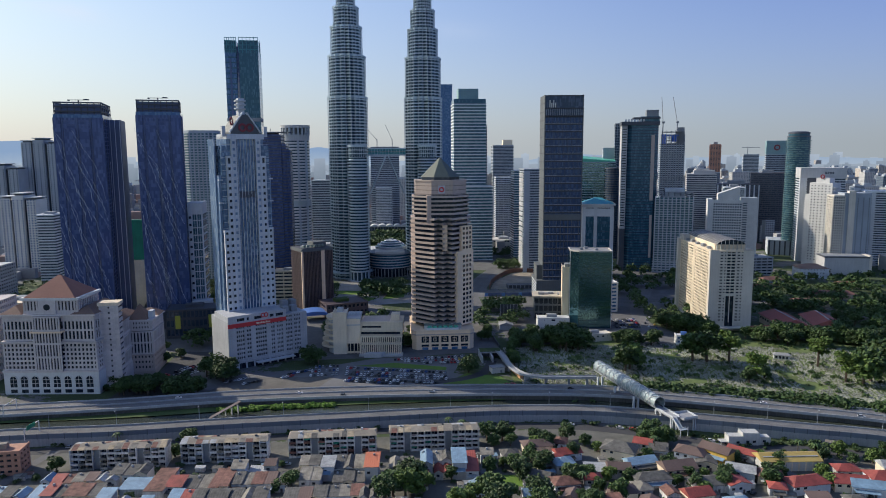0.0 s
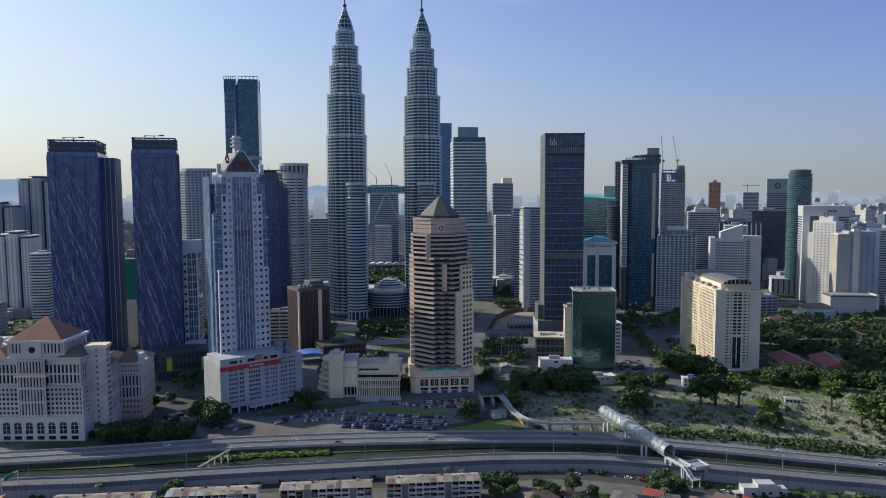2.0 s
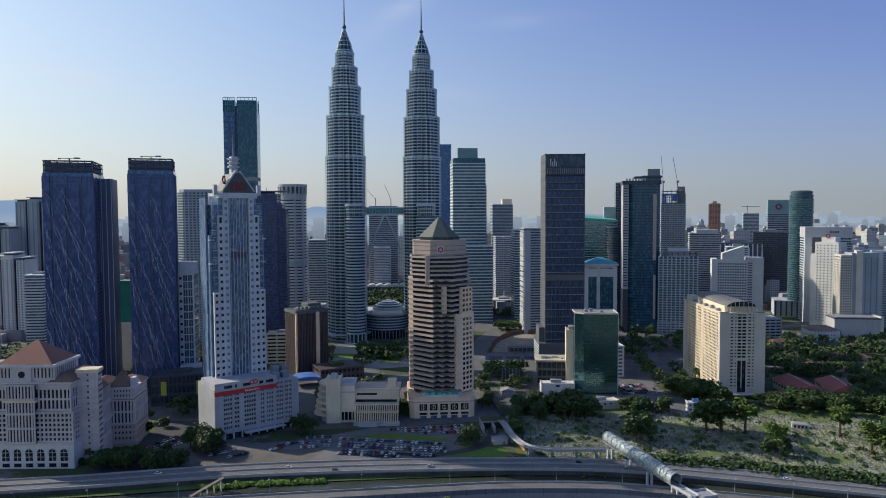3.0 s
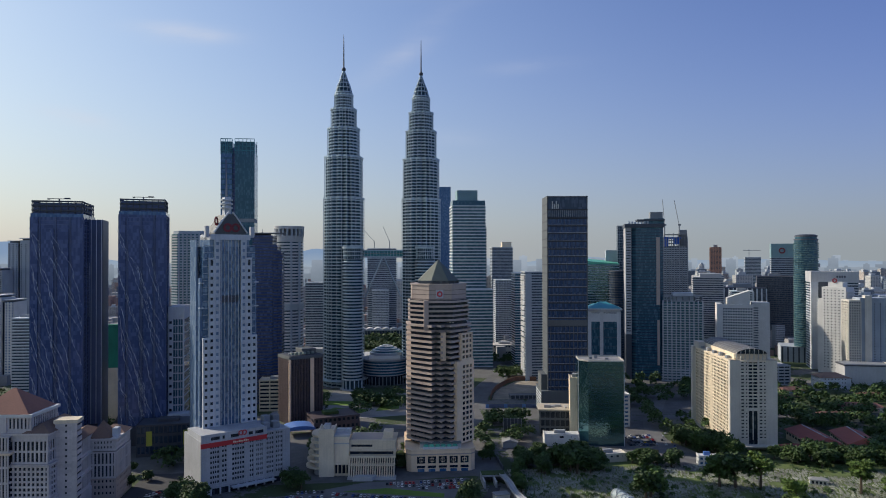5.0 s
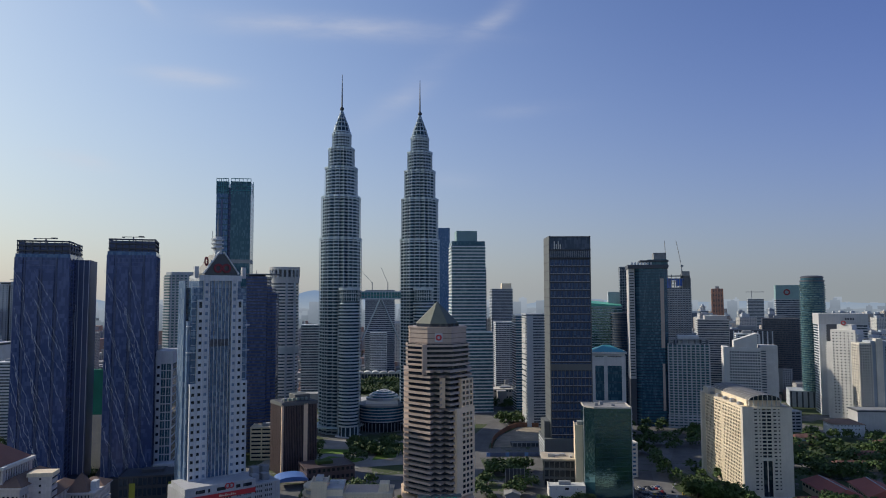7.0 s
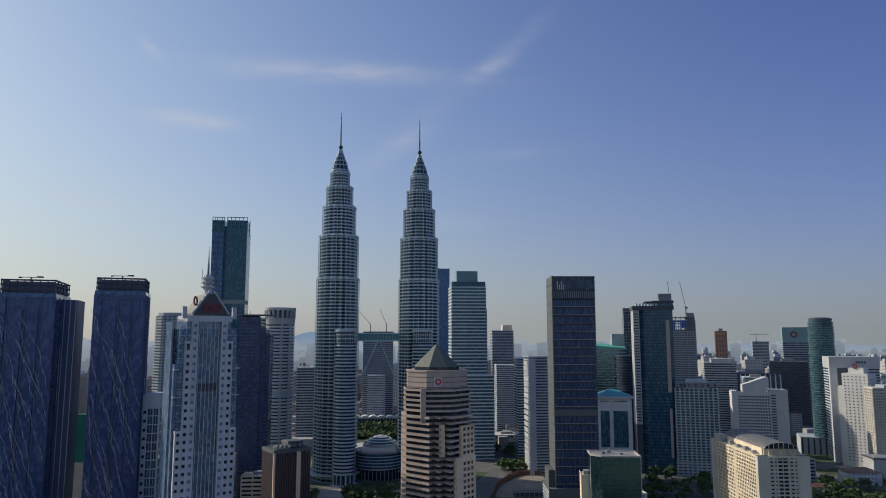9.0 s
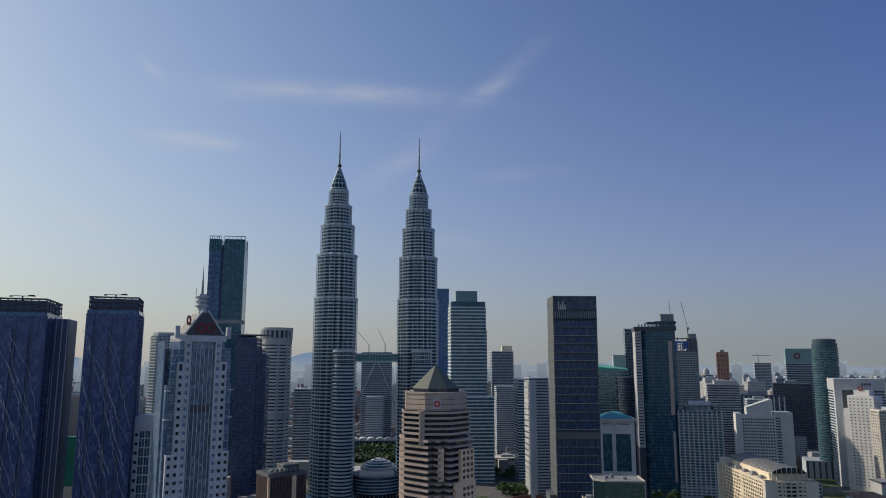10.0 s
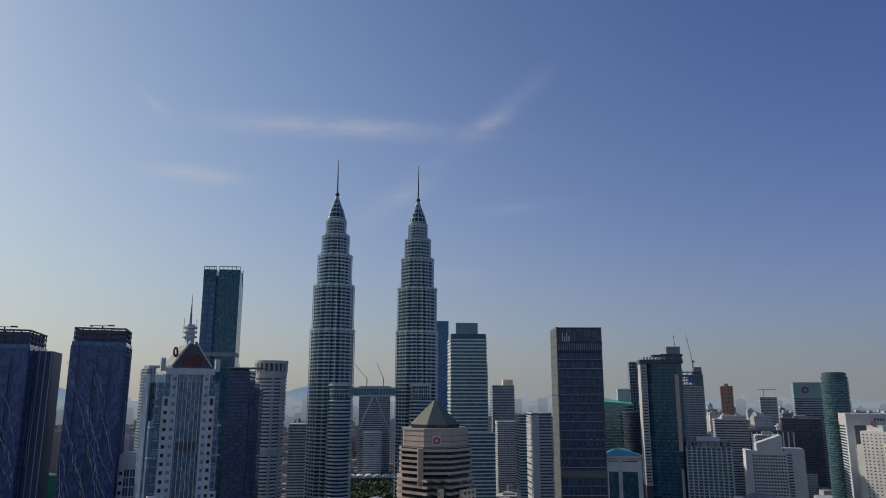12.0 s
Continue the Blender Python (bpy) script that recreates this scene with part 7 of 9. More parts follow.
cr1 = thing("cultural_hall", pose(-39, 571.3, 0, 0, 0, -2), "cream concrete hall with a blind tower and curved terraces", "building")
part("tower_wall", box("tower_wall", -5.8, 5.4, 0, 18, 0, 34.5, 0.2), "cream", cr1)
part("tower_cap", blocks("tower_cap", [(-6.1, 5.7, -0.3, 0.5, 34.5, 35.6), (-6.1, -5.3, 0.5, 18, 34.5, 35.6), (4.9, 5.7, 0.5, 18, 34.5, 35.6)]), "cream", cr1)
part("roof_box", box("roof_box", -3, 2, 6, 14, 34.5, 37.5, 0.2), "stone", cr1)
part("mid_wall", box("mid_wall", 5.4, 16.5, 2.2, 26, 0, 29.5), "cream", cr1)
part("mid_cap", box("mid_cap", 5.4, 17, 1.8, 26.4, 29.5, 30.6), "stone", cr1)
part("mid_ledge", box("mid_ledge", 5.4, 16.8, 1.7, 2.4, 24.0, 24.8), "stone", cr1)
part("balcony", blocks("balcony", [(5.6, 16.2, -0.6, 2.2, 9.2, 9.8), (5.6, 16.2, -0.6, -0.3, 9.8, 11.0)]), "cream", cr1)
part("recess", box("recess", 6.2, 15.6, 1.9, 2.3, 2.0, 9.0), "glass_dark", cr1)
for k in range(3):
    part("recess_column", box("recess_column", 8.0 + 3.0 * k, 8.6 + 3.0 * k, 0.4, 1.0, 0, 9.2), "cream", cr1)
for k in range(6):
    z = 5.0 + 4.8 * k
    part("curved_terrace", prism("curved_terrace", [(-5.8, 2)] + [(-5.8 - (11.5 - 0.9 * k) * math.sin(math.pi * j / 12), 14 - 12 * math.cos(math.pi * j / 12)) for j in range(1, 12)] + [(-5.8, 26)], z, z + 1.5), "cream", cr1)
part("curved_glass", prism("curved_glass", [(-5.8, 4)] + [(-5.8 - 5.2 * math.sin(math.pi * j / 12), 14 - 10 * math.cos(math.pi * j / 12)) for j in range(1, 12)] + [(-5.8, 24)], 0, 28), "stone", cr1)
for k in range(4):
    part("vent", box("vent", -1.2, 1.2, -1.2, 1.2, 30.6, 32.8, 0.3), "white", cr1, at=(7.2 + 2.6 * k, 14, 0))
cr2 = thing("cultural_hall", pose(-5.5, 567, 0, 0, 0, -5), "cream concrete hall with a slatted sloping front", "building")
part("body", box("body", -16.5, 17.5, 6, 28, 0, 15), "glass_dark", cr2)
part("upper_wall", box("upper_wall", -17.5, 17.5, 7, 30, 15, 25), "cream", cr2)
part("upper_slab", box("upper_slab", -18, 18, 6.5, 30.4, 25, 26.2), "cream", cr2)
part("strip_window", box("strip_window", -16, 0, 6.8, 7.2, 21.2, 22.8), "glass_dark", cr2)
part("strip_window", box("strip_window", -17, 16, 6.7, 7.2, 15.6, 17.6), "glass_dark", cr2)
part("mid_slab", box("mid_slab", -17.8, 17.8, 5.2, 7, 18.2, 19.0), "cream", cr2)
for k in range(20):
    part("slat", mesh_from("slat", [(0, -2.5, 1.5), (0.75, -2.5, 1.5), (0.75, 2.5, 1.5), (0, 2.5, 1.5), (0, 3.6, 14.8), (0.75, 3.6, 14.8), (0.75, 6.2, 14.8), (0, 6.2, 14.8)], [(3, 2, 1, 0), (4, 5, 6, 7), (0, 1, 5, 4), (1, 2, 6, 5), (2, 3, 7, 6), (3, 0, 4, 7)]), "cream", cr2, at=(-17 + 1.76 * k, 0, 0))
part("slat_beam", box("slat_beam", -17.8, 17.8, 3.2, 6.6, 13.8, 15.2), "cream", cr2)
part("slat_beam", box("slat_beam", -17.4, 17.4, 0.2, 5.5, 8.4, 9.2), "cream", cr2)
part("roof_room", box("roof_room", 8, 15, 12, 22, 26.2, 31.5), "cream", cr2)
part("roof_deck", box("roof_deck", -16, 7, 9, 28, 26.2, 26.5), "pink_stone", cr2)
part("base_wall", box("base_wall", -17.5, 18.5, -6, 2, 0, 1.5), "stone", cr2)
part("entrance_slope", prism("entrance_slope", [(-13, -9), (1, -9), (4, -3), (-10, -3)], 0, 3.2), "stone", cr2)

bk = low_block("pavilion_block", front(-200, 636, -150, 642)[0], 50, 30, 25, "dark_grey", "black glass podium with two yellow-lit panels", 3, 14, "dark_grey", "glass_black", 0.8, 0.7)
M["yellow_panel"] = plain("yellow_panel", (0.42, 0.42, 0.06), 0.6)
for x in (-17, 12):
    part("panel", box("panel", x, x + 4.5, -0.3, 0.2, 9, 21), "yellow_panel", bk, "yellow-green wall panel")
low_block("pavilion_block", pose(-40, 706, 0, 0, 0, 20), 44, 34, 13, "brown", "low dark pavilion with planted roof", 2, 10, "grass")
bc = thing("market_canopy", pose(-72, 690, 0, 0, 0, 14), "blue barrel-roofed market canopy", "canopy")
M["blue_roof"] = plain("blue_sheet_roof", (0.07, 0.16, 0.42), 0.5)
cv = [(-14 * math.cos(math.pi * k / 8), 6 + 4 * math.sin(math.pi * k / 8)) for k in range(9)]
part("roof", mesh_from("roof", [(x, y, z) for y in (0, 22) for x, z in cv], [tuple(range(8, -1, -1)), tuple(range(9, 18))] + [(k, k + 1, 10 + k, 9 + k) for k in range(8)]), "blue_roof", bc)
for x in (-13, 13):
    for y in (1, 11, 21):
        part("post", box("post", x - 0.3, x + 0.3, y - 0.3, y + 0.3, 0, 6), "white", bc)
low_block("office_block", pose(-112, 800, 0), 34, 24, 32, "cream", "cream banded low office block", 8, 3, fx=0.9, fz=0.45)
lg = low_block("office_block", pose(163, 672, 0, 0, 0, -10), 32, 22, 22, "slate_panel", "low dark glazed office under a flat pale roof", 3, 7, glass="glass_dark", fx=0.85, fz=0.75)
part("roof_plate", box("roof_plate", -18, 18, -3, 24, 23.7, 25), "flat_pale", lg)
for x0, x1, y0, y1, z1 in ((-12, -6, 4, 9, 27.5), (-2, 3, 8, 12, 27), (7, 9, 3, 9, 26.6)):
    part("roof_unit", box("roof_unit", x0, x1, y0, y1, 25, z1, 0.2), "concrete", lg)
low_block("office_block", pose(158, 638, 0, 0, 0, -8), 30, 14, 9, "white_bright", "low white flat-roofed office", 1, 3, fx=0.35, fz=0.22)
low_block("pavilion_block", pose(186, 588, 0, 0, 0, 8), 26, 12, 5.5, "cream_pale", "low pale hall among the trees", 1, 5, fx=0.4, fz=0.3)
hd = thing("hoarding", pose(143, 793, 0, 0, 0, -3), "blue sheet hoarding round a building site", "fence")
for k in range(14):
    part("panel", box("panel", -1.95, 1.95, 0, 0.12, 0.1, 4.2), "navy" if k % 5 else "roof_blue_sheet", hd, at=(-27 + 4 * k, 0, 0))
site = thing("site_wall", pose(0, 0, 0), "curved rusty retaining wall round a building site", "wall")
M["rust_sheet"] = plain("rusty_sheet_piles", (0.20, 0.10, 0.065), 0.9, streaks=0.6)
edge = smooth([(126, 836), (134, 872), (148, 908), (176, 954), (205, 952)], 4)
for a, b in zip(edge, edge[1:]):
    dx, dy = b[0] - a[0], b[1] - a[1]
    part("sheet_pile", box("sheet_pile", 0, math.hypot(dx, dy) * 0.98, -0.4, 0.4, 0, 5.5), "rust_sheet", site, at=(a[0], a[1], 0), turn=math.degrees(math.atan2(dy, dx)))
deck_ = thing("site_deck", pose(168, 838, 0, 0, 0, -3), "low dark site deck with a pale concrete edge", "deck")
part("slab", box("slab", -19, 19, 0, 12, 0, 4.2), "dark_grey", deck_)
part("edge_beam", box("edge_beam", -19.3, 19.3, -0.6, 0.2, 4.2, 5.4), "concrete", deck_)
for k in range(8):
    part("column", box("column", -0.4, 0.4, -0.5, 0.3, 0, 4.2), "concrete", deck_, at=(-18 + 5.1 * k, 0, 0))
shed_ = thing("open_shed", pose(112, 636, 0, 0, 0, -8), "grey sheet-roofed shed among street trees", "shed")
part("wall", box("wall", -6, 6, 0, 22, 0, 5), "concrete", shed_)
part("roof", hip("roof", -6, 6, 0, 22, 5.1, 2.2, 0.9, 0.4), "roof_grey", shed_)
wall_ = thing("road_wall", pose(95.5, 574, 0), "long dark wall beside the sunken road", "wall")
for k in range(12):
    part("panel", box("panel", -0.3, 0.3, 0.1, 9.5, 0, 3.4), "dark_grey", wall_, at=(-0.15 * k, 9.6 * k, 0))
mesh_ = thing("mesh_screen", pose(121, 672, 0, 0, 0, -6), "black mesh screen on a steel frame", "screen")
part("screen", box("screen", -8.5, 8.5, 0, 0.3, 1.5, 17), "black_metal", mesh_)
for k in range(6):
    part("post", box("post", -0.2, 0.2, -0.3, 0.0, 0, 17.4), "grey", mesh_, at=(-8.2 + 3.28 * k, 0, 0))
low_block("office_block", pose(258, 570, 0, 0, 0, -12), 15, 9, 7, "white_bright", "small blue and white two-storey office by the graves", 2, 4, "blue_roof", "glass_blue", 0.7, 0.5)
st = low_block("office_block", pose(233, 700, 0), 17, 22, 30, "white_bright", "white and blue stepped office", 8, 2, "blue_roof", "glass_blue", 0.8, 0.5)
part("blue_fin", box("blue_fin", -8.8, -7.6, -0.6, 20, 8, 34), "blue_roof", st)
low_block("office_block", pose(205, 1165, 0), 56, 40, 19, "cream_pale", "low pale hall with a blind upper wall", 2, 12, fx=0.7, fz=0.3)
pd = thing("office_block", pose(620, 880, 0, 0, 0, -14), "blank pale podium wall under apartment towers", "building")
part("wall", box("wall", -30, 26, 0, 30, 0, 24), "stone", pd)
part("cap", box("cap", -30.6, 26.6, -0.6, 30.6, 24, 25.4), "dark_grey", pd)
part("corner_strip", box("corner_strip", 26, 30, 1, 28, 0, 27), "cream_pale", pd)
part("roof_garden", box("roof_garden", -28, 24, 2, 28, 25.4, 26.2), "grey", pd)
low_block("office_block", pose(500, 890, 0), 40, 30, 24, "concrete", "stained concrete deck block", 6, 5, fx=0.85)
shed = thing("warehouse", pose(560, 860, 0, 0, 0, -10), "white rendered warehouse with a brown hipped roof", "warehouse")
storey_wall(shed, -18, 18, 0, 26, 0, 13, 3, 9, "white", fx=0.3, fz=0.35)
part("roof", hip("roof", -18, 18, 0, 26, 13.9, 5, 0.8), "brown_tiles", shed)
low_block("office_block", pose(-330, 640, 0), 50, 40, 34, "cream", "cream block among trees", 9, 12)
low_block("office_block", pose(-470, 820, 0), 60, 40, 40, "stone", "beige apartment block among trees", 10, 12)
low_block("office_block", pose(-250, 850, 0), 40, 30, 34, "cream", "cream block behind navy towers", 8, 8)
low_block("office_block", pose(-160, 800, 0), 40, 30, 50, "cream", "cream block behind the bank", 12, 8)

# ---- roofs of the village ----
ROOFS = {
    "roof_rust": plain("rusty_sheet_roof", (0.17, 0.085, 0.068), 0.85, var=0.75, fine=0.5, broad=0.25, space="World"),
    "roof_vivid": plain("vivid_red_tiles", (0.30, 0.080, 0.055), 0.7, var=0.35, space="World"),
    "roof_red": plain("red_sheet_roof", (0.27, 0.062, 0.05), 0.65, var=0.55, broad=0.2, space="World"),
    "roof_orange": plain("orange_sheet_roof", (0.46, 0.15, 0.08), 0.6, var=0.2),
    "roof_blue": plain("blue_metal_roof", (0.18, 0.28, 0.38), 0.55, var=0.5, broad=0.2),
    "roof_pale": plain("pale_sheet_roof", (0.33, 0.345, 0.355), 0.6, var=0.6, broad=0.2, space="World"),
    "roof_ash": plain("ash_cement_roof", (0.10, 0.098, 0.092), 0.9, var=0.7, broad=0.25, fine=0.5, space="World"),
    "roof_cement": plain("weathered_cement_roof", (0.20, 0.188, 0.162), 0.9, var=0.75, broad=0.25, fine=0.4, space="World"),
    "roof_brown": plain("brown_tile_roof", (0.13, 0.09, 0.08), 0.85, var=0.4, space="World"),
    "roof_yellow": plain("yellow_sheet_roof", (0.42, 0.31, 0.10), 0.7, var=0.2),
}
M.update(ROOFS)
M["wall_yellow"] = plain("yellow_render", (0.60, 0.38, 0.08), 0.85, streaks=0.2)
NAMES = {"roof_rust": "rust-red", "roof_red": "bright red", "roof_orange": "orange", "roof_blue": "light blue", "roof_pale": "pale grey", "roof_ash": "dark ash-grey", "roof_brown": "brown", "roof_cement": "weathered cement", "roof_yellow": "yellow"}


# ---- the walk-up flats ----
M["flat_wall"] = plain("stained_flat_render", (0.50, 0.495, 0.48), 0.9, streaks=1.2, var=0.7)
# grey for the walls behind the balconies, with the recess shade put into it
M["flat_shade"] = plain("shaded_gallery_wall", (0.20, 0.20, 0.20), 0.9, streaks=0.6, var=0.5)
M["tan_felt"] = plain("sandy_old_felt", (0.34, 0.285, 0.20), 0.95, var=0.8, broad=0.3, fine=0.7, space="World")
M["flat_roof"] = plain("mottled_roof_felt", (0.25, 0.225, 0.185), 0.9, var=0.5, fine=0.6, space="World")
M["laundry"] = plain("faded_cloth", (0.35, 0.30, 0.30), 0.9, var=0.5, each=0.5)


def flats(x0, x1, y, seed, label):
    t = thing("walk_up_flats", pose((x0 + x1) / 2, y, 0), label, "apartment", "row of walk-up flats")
    w, d, h, rng = x1 - x0, 9.5, 11.2, random.Random(seed)
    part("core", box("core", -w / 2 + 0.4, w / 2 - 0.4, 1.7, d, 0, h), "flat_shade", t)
    part("end_wall", box("end_wall", -w / 2, -w / 2 + 0.5, 0.3, d + 0.1, 0, h + 0.3), "flat_wall", t)
    part("end_wall", box("end_wall", w / 2 - 0.5, w / 2, 0.3, d + 0.1, 0, h + 0.3), "flat_wall", t)
    n = max(6, int(w / 3.7))
    pitch = w / n
    for k in range(n + 1):
        part("party_wall", box("party_wall", -0.28, 0.28, rng.uniform(-1.3, 0.0), 2.2, 0, h + 0.2), "flat_wall", t, at=(-w / 2 + pitch * k, 0, 0))
    lower = [blocks("balcony", [(-pitch / 2 + 0.2, pitch / 2 - 0.2, -0.6 - o, 1.8, 0, 0.25), (-pitch / 2 + 0.2, pitch / 2 - 0.2, -0.6 - o, -0.42 - o, 0.25, 1.3)]) for o in (0.0, 0.6, 1.1)]
    opening = blocks("opening", [(-pitch * 0.36, -0.2, 1.2, 1.5, 0.9, 2.4), (0.1, pitch * 0.36, 1.2, 1.5, 0.2, 2.4)])
    cloth = box("laundry", -1.3, 0.9, -0.75, -0.62, 0.5, 1.7)
    awning = mesh_from("awning", [(-pitch * 0.42, 0.2, 2.7), (pitch * 0.42, 0.2, 2.7), (pitch * 0.42, -1.5, 2.3), (-pitch * 0.42, -1.5, 2.3), (-pitch * 0.42, 0.2, 2.62), (pitch * 0.42, 0.2, 2.62), (pitch * 0.42, -1.5, 2.22), (-pitch * 0.42, -1.5, 2.22)], [(3, 2, 1, 0), (4, 5, 6, 7), (0, 1, 5, 4), (1, 2, 6, 5), (2, 3, 7, 6), (3, 0, 4, 7)])
    stair = rng.choice((2, 3))
    for k in range(n):
        for f in range(4):
            if k % 6 == stair:
                continue
            p = (-w / 2 + pitch * (k + 0.5), 0, f * 2.75 + 0.2)
            bal = part("balcony", rng.choice(lower), rng.choice(("flat_wall", "flat_wall", "white_bright", "roof_cement", "roof_rust", "roof_pale")) if rng.random() < 0.6 else "flat_wall", t, at=p)
            part("opening", opening, "glass_dark", t, at=p)
            c = rng.random()
            if c < 0.2:
                part("laundry", cloth, "laundry", bal)
            elif c < 0.36:
                part("awning", awning, rng.choice(("roof_pale", "roof_rust", "netting", "roof_blue")), bal)
    for k in range(stair, n, 6):
        part("stairwell", box("stairwell", -pitch * 0.4, pitch * 0.4, 0.9, 1.3, 0, h), "grey", t, at=(-w / 2 + pitch * (k + 0.5), 0, 0))
    part("roof", hip("roof", -w / 2, w / 2, 0, d, h + 0.2, 1.3, 0.7, 1.0), "flat_roof", t)
    for k in range(n):
        for s in (0, 1):
            if rng.random() < 0.72:
                a, b = (-0.9, d / 2 - 0.1) if s == 0 else (d / 2 + 0.1, d + 0.8)
                za, zb = (h + 0.24, h + 1.56) if s == 0 else (h + 1.56, h + 0.24)
                q = pitch * rng.uniform(0.34, 0.5)
                c = rng.uniform(0.5, 0.95)
                if s == 0:
                    b, zb = a + (b - a) * c, za + (zb - za) * c
                sheet = mesh_from("roof_sheet", [(-q, a, za), (q, a, za), (q, b, zb), (-q, b, zb), (-q, a, za - 0.14), (q, a, za - 0.14), (q, b, zb - 0.14), (-q, b, zb - 0.14)], [(0, 1, 2, 3), (7, 6, 5, 4), (0, 4, 5, 1), (1, 5, 6, 2), (2, 6, 7, 3), (3, 7, 4, 0)])
                part("roof_sheet", sheet, rng.choice(("tan_felt", "tan_felt", "tan_felt", "roof_cement", "roof_ash", "roof_pale", "roof_rust")), t, at=(-w / 2 + pitch * (k + 0.5) + rng.uniform(-0.5, 0.5), 0, 0))
    for k in range(n // 3):
        part("water_tank", box("water_tank", -0.6, 0.6, -0.5, 0.5, h + 1.0, h + 2.2, 0.15), rng.choice(("grey", "white", "dark_grey")), t, at=(-w / 2 + 3 * pitch * (k + 0.5) + rng.uniform(-2, 2), 5 + rng.uniform(-1.5, 2), 0))
    return t


for x0, x1, y, seed in ((-168, -119, 366, 1), (-112, -66, 369, 2), (-54.5, -7, 371, 3), (1, 51, 374, 4)):
    flats(x0, x1, y, seed, "stained four-storey walk-up flats with cluttered balconies")
low_block("apartment_block", pose(-203, 362, 0, 0, 0, 4), 22, 12, 12, "orange_brick", "orange and cream four-storey flats", 4, 6, "flat_roof")

# ---- village houses ----
def corrugated(name, w, d, z0, z1, over=0.5):
    """A single-pitch sheet roof with ribs running down it."""
    v, f = [], []
    n = max(4, int(w / 0.9)) * 2
    for k in range(n + 1):
        x = -w / 2 - over + (w + 2 * over) * k / n
        up = 0.06 if k % 2 else 0.0
        v += [(x, -over, z0 + up), (x, d + over, z1 + up), (x, -over, z0 - 0.12), (x, d + over, z1 - 0.12)]
    for k in range(n):
        i = 4 * k
        f += [(i, i + 4, i + 5, i + 1), (i + 2, i + 3, i + 7, i + 6), (i, i + 2, i + 6, i + 4), (i + 1, i + 5, i + 7, i + 3)]
    f += [(0, 1, 3, 2), (4 * n, 4 * n + 2, 4 * n + 3, 4 * n + 1)]
    return mesh_from(name, v, f)


def house(x, y, turn, w, d, h, roof, wall, style, rng):
    t = thing("house", pose(x, y, 0, 0, 0, turn), f"small {wall_word(wall)} house with a {NAMES[roof]} roof", "house", "village houses")
    part("wall", box("wall", -w / 2, w / 2, 0, d, 0, h), wall, t)
    if style == "shed":
        part("roof", corrugated("roof", w, d, h + 0.15, h + 1.3), roof, t)
    elif style == "gable_deep":
        prof = [(-w / 2 - 0.15, h - 0.15), (0, h + 1.5), (w / 2 + 0.15, h - 0.15), (w / 2 + 0.15, h + 0.1), (0, h + 1.8), (-w / 2 - 0.15, h + 0.1)]
        part("roof", mesh_from("roof", [(px, py, pz) for py in (-0.7, d + 0.5) for px, pz in prof], [(0, 1, 4, 5), (1, 2, 3, 4), (11, 10, 7, 6), (10, 9, 8, 7)] + [(k, 6 + k, 6 + (k + 1) % 6, (k + 1) % 6) for k in range(6)]), roof, t)
        part("gable_wall", mesh_from("gable_wall", [(px, py, pz) for py in (0, d) for px, pz in ((-w / 2, h - 0.3), (w / 2, h - 0.3), (0, h + 1.4))], [(0, 1, 2), (5, 4, 3), (0, 2, 5, 3), (1, 4, 5, 2)]), wall, t)
    elif style == "gable":
        part("roof", hip("roof", -w / 2, w / 2, 0, d, h + 0.05, min(w, d) * 0.28, 0.6, 0.3), roof, t)
    else:
        part("roof", hip("roof", -w / 2, w / 2, 0, d, h + 0.05, min(w, d) * 0.26, 0.7), roof, t)
    if rng.random() < 0.5:
        part("porch_roof", corrugated("porch_roof", w * rng.uniform(0.5, 0.95), 2.6, h * 0.62, h * 0.70, 0.1), rng.choice(("roof_pale", "roof_ash", "roof_rust", "roof_blue")), t, at=(rng.uniform(-0.1, 0.1) * w, -2.8, 0))
    win = box("window", -0.8, 0.8, -0.08, 0.05, 0, 1.2)
    for k in range(1 if w < 9 else 2):
        part("window", win, "glass_dark", t, at=(-w / 2 + 2 + 4.0 * k, 0, h * 0.45 if h < 5 else h * 0.62))
    if y < 335 or x > 60:
        part("door", box("door", -0.55, 0.55, -0.09, 0.05, 0, 2.1), "brown", t, at=(w * 0.18, 0, 0))
    return t


def wall_word(wall):
    return {"cream": "cream", "white": "white", "flat_wall": "stained", "stone": "beige", "wall_yellow": "yellow", "orange_brick": "orange"}[wall]


rng = random.Random(21)
WALLS = ["cream", "white", "flat_wall", "flat_wall", "stone"]
WORD = {"a": "roof_ash", "r": "roof_rust", "n": "roof_brown", "d": "roof_red", "b": "roof_blue", "p": "roof_pale", "o": "roof_orange", "c": "roof_cement"}


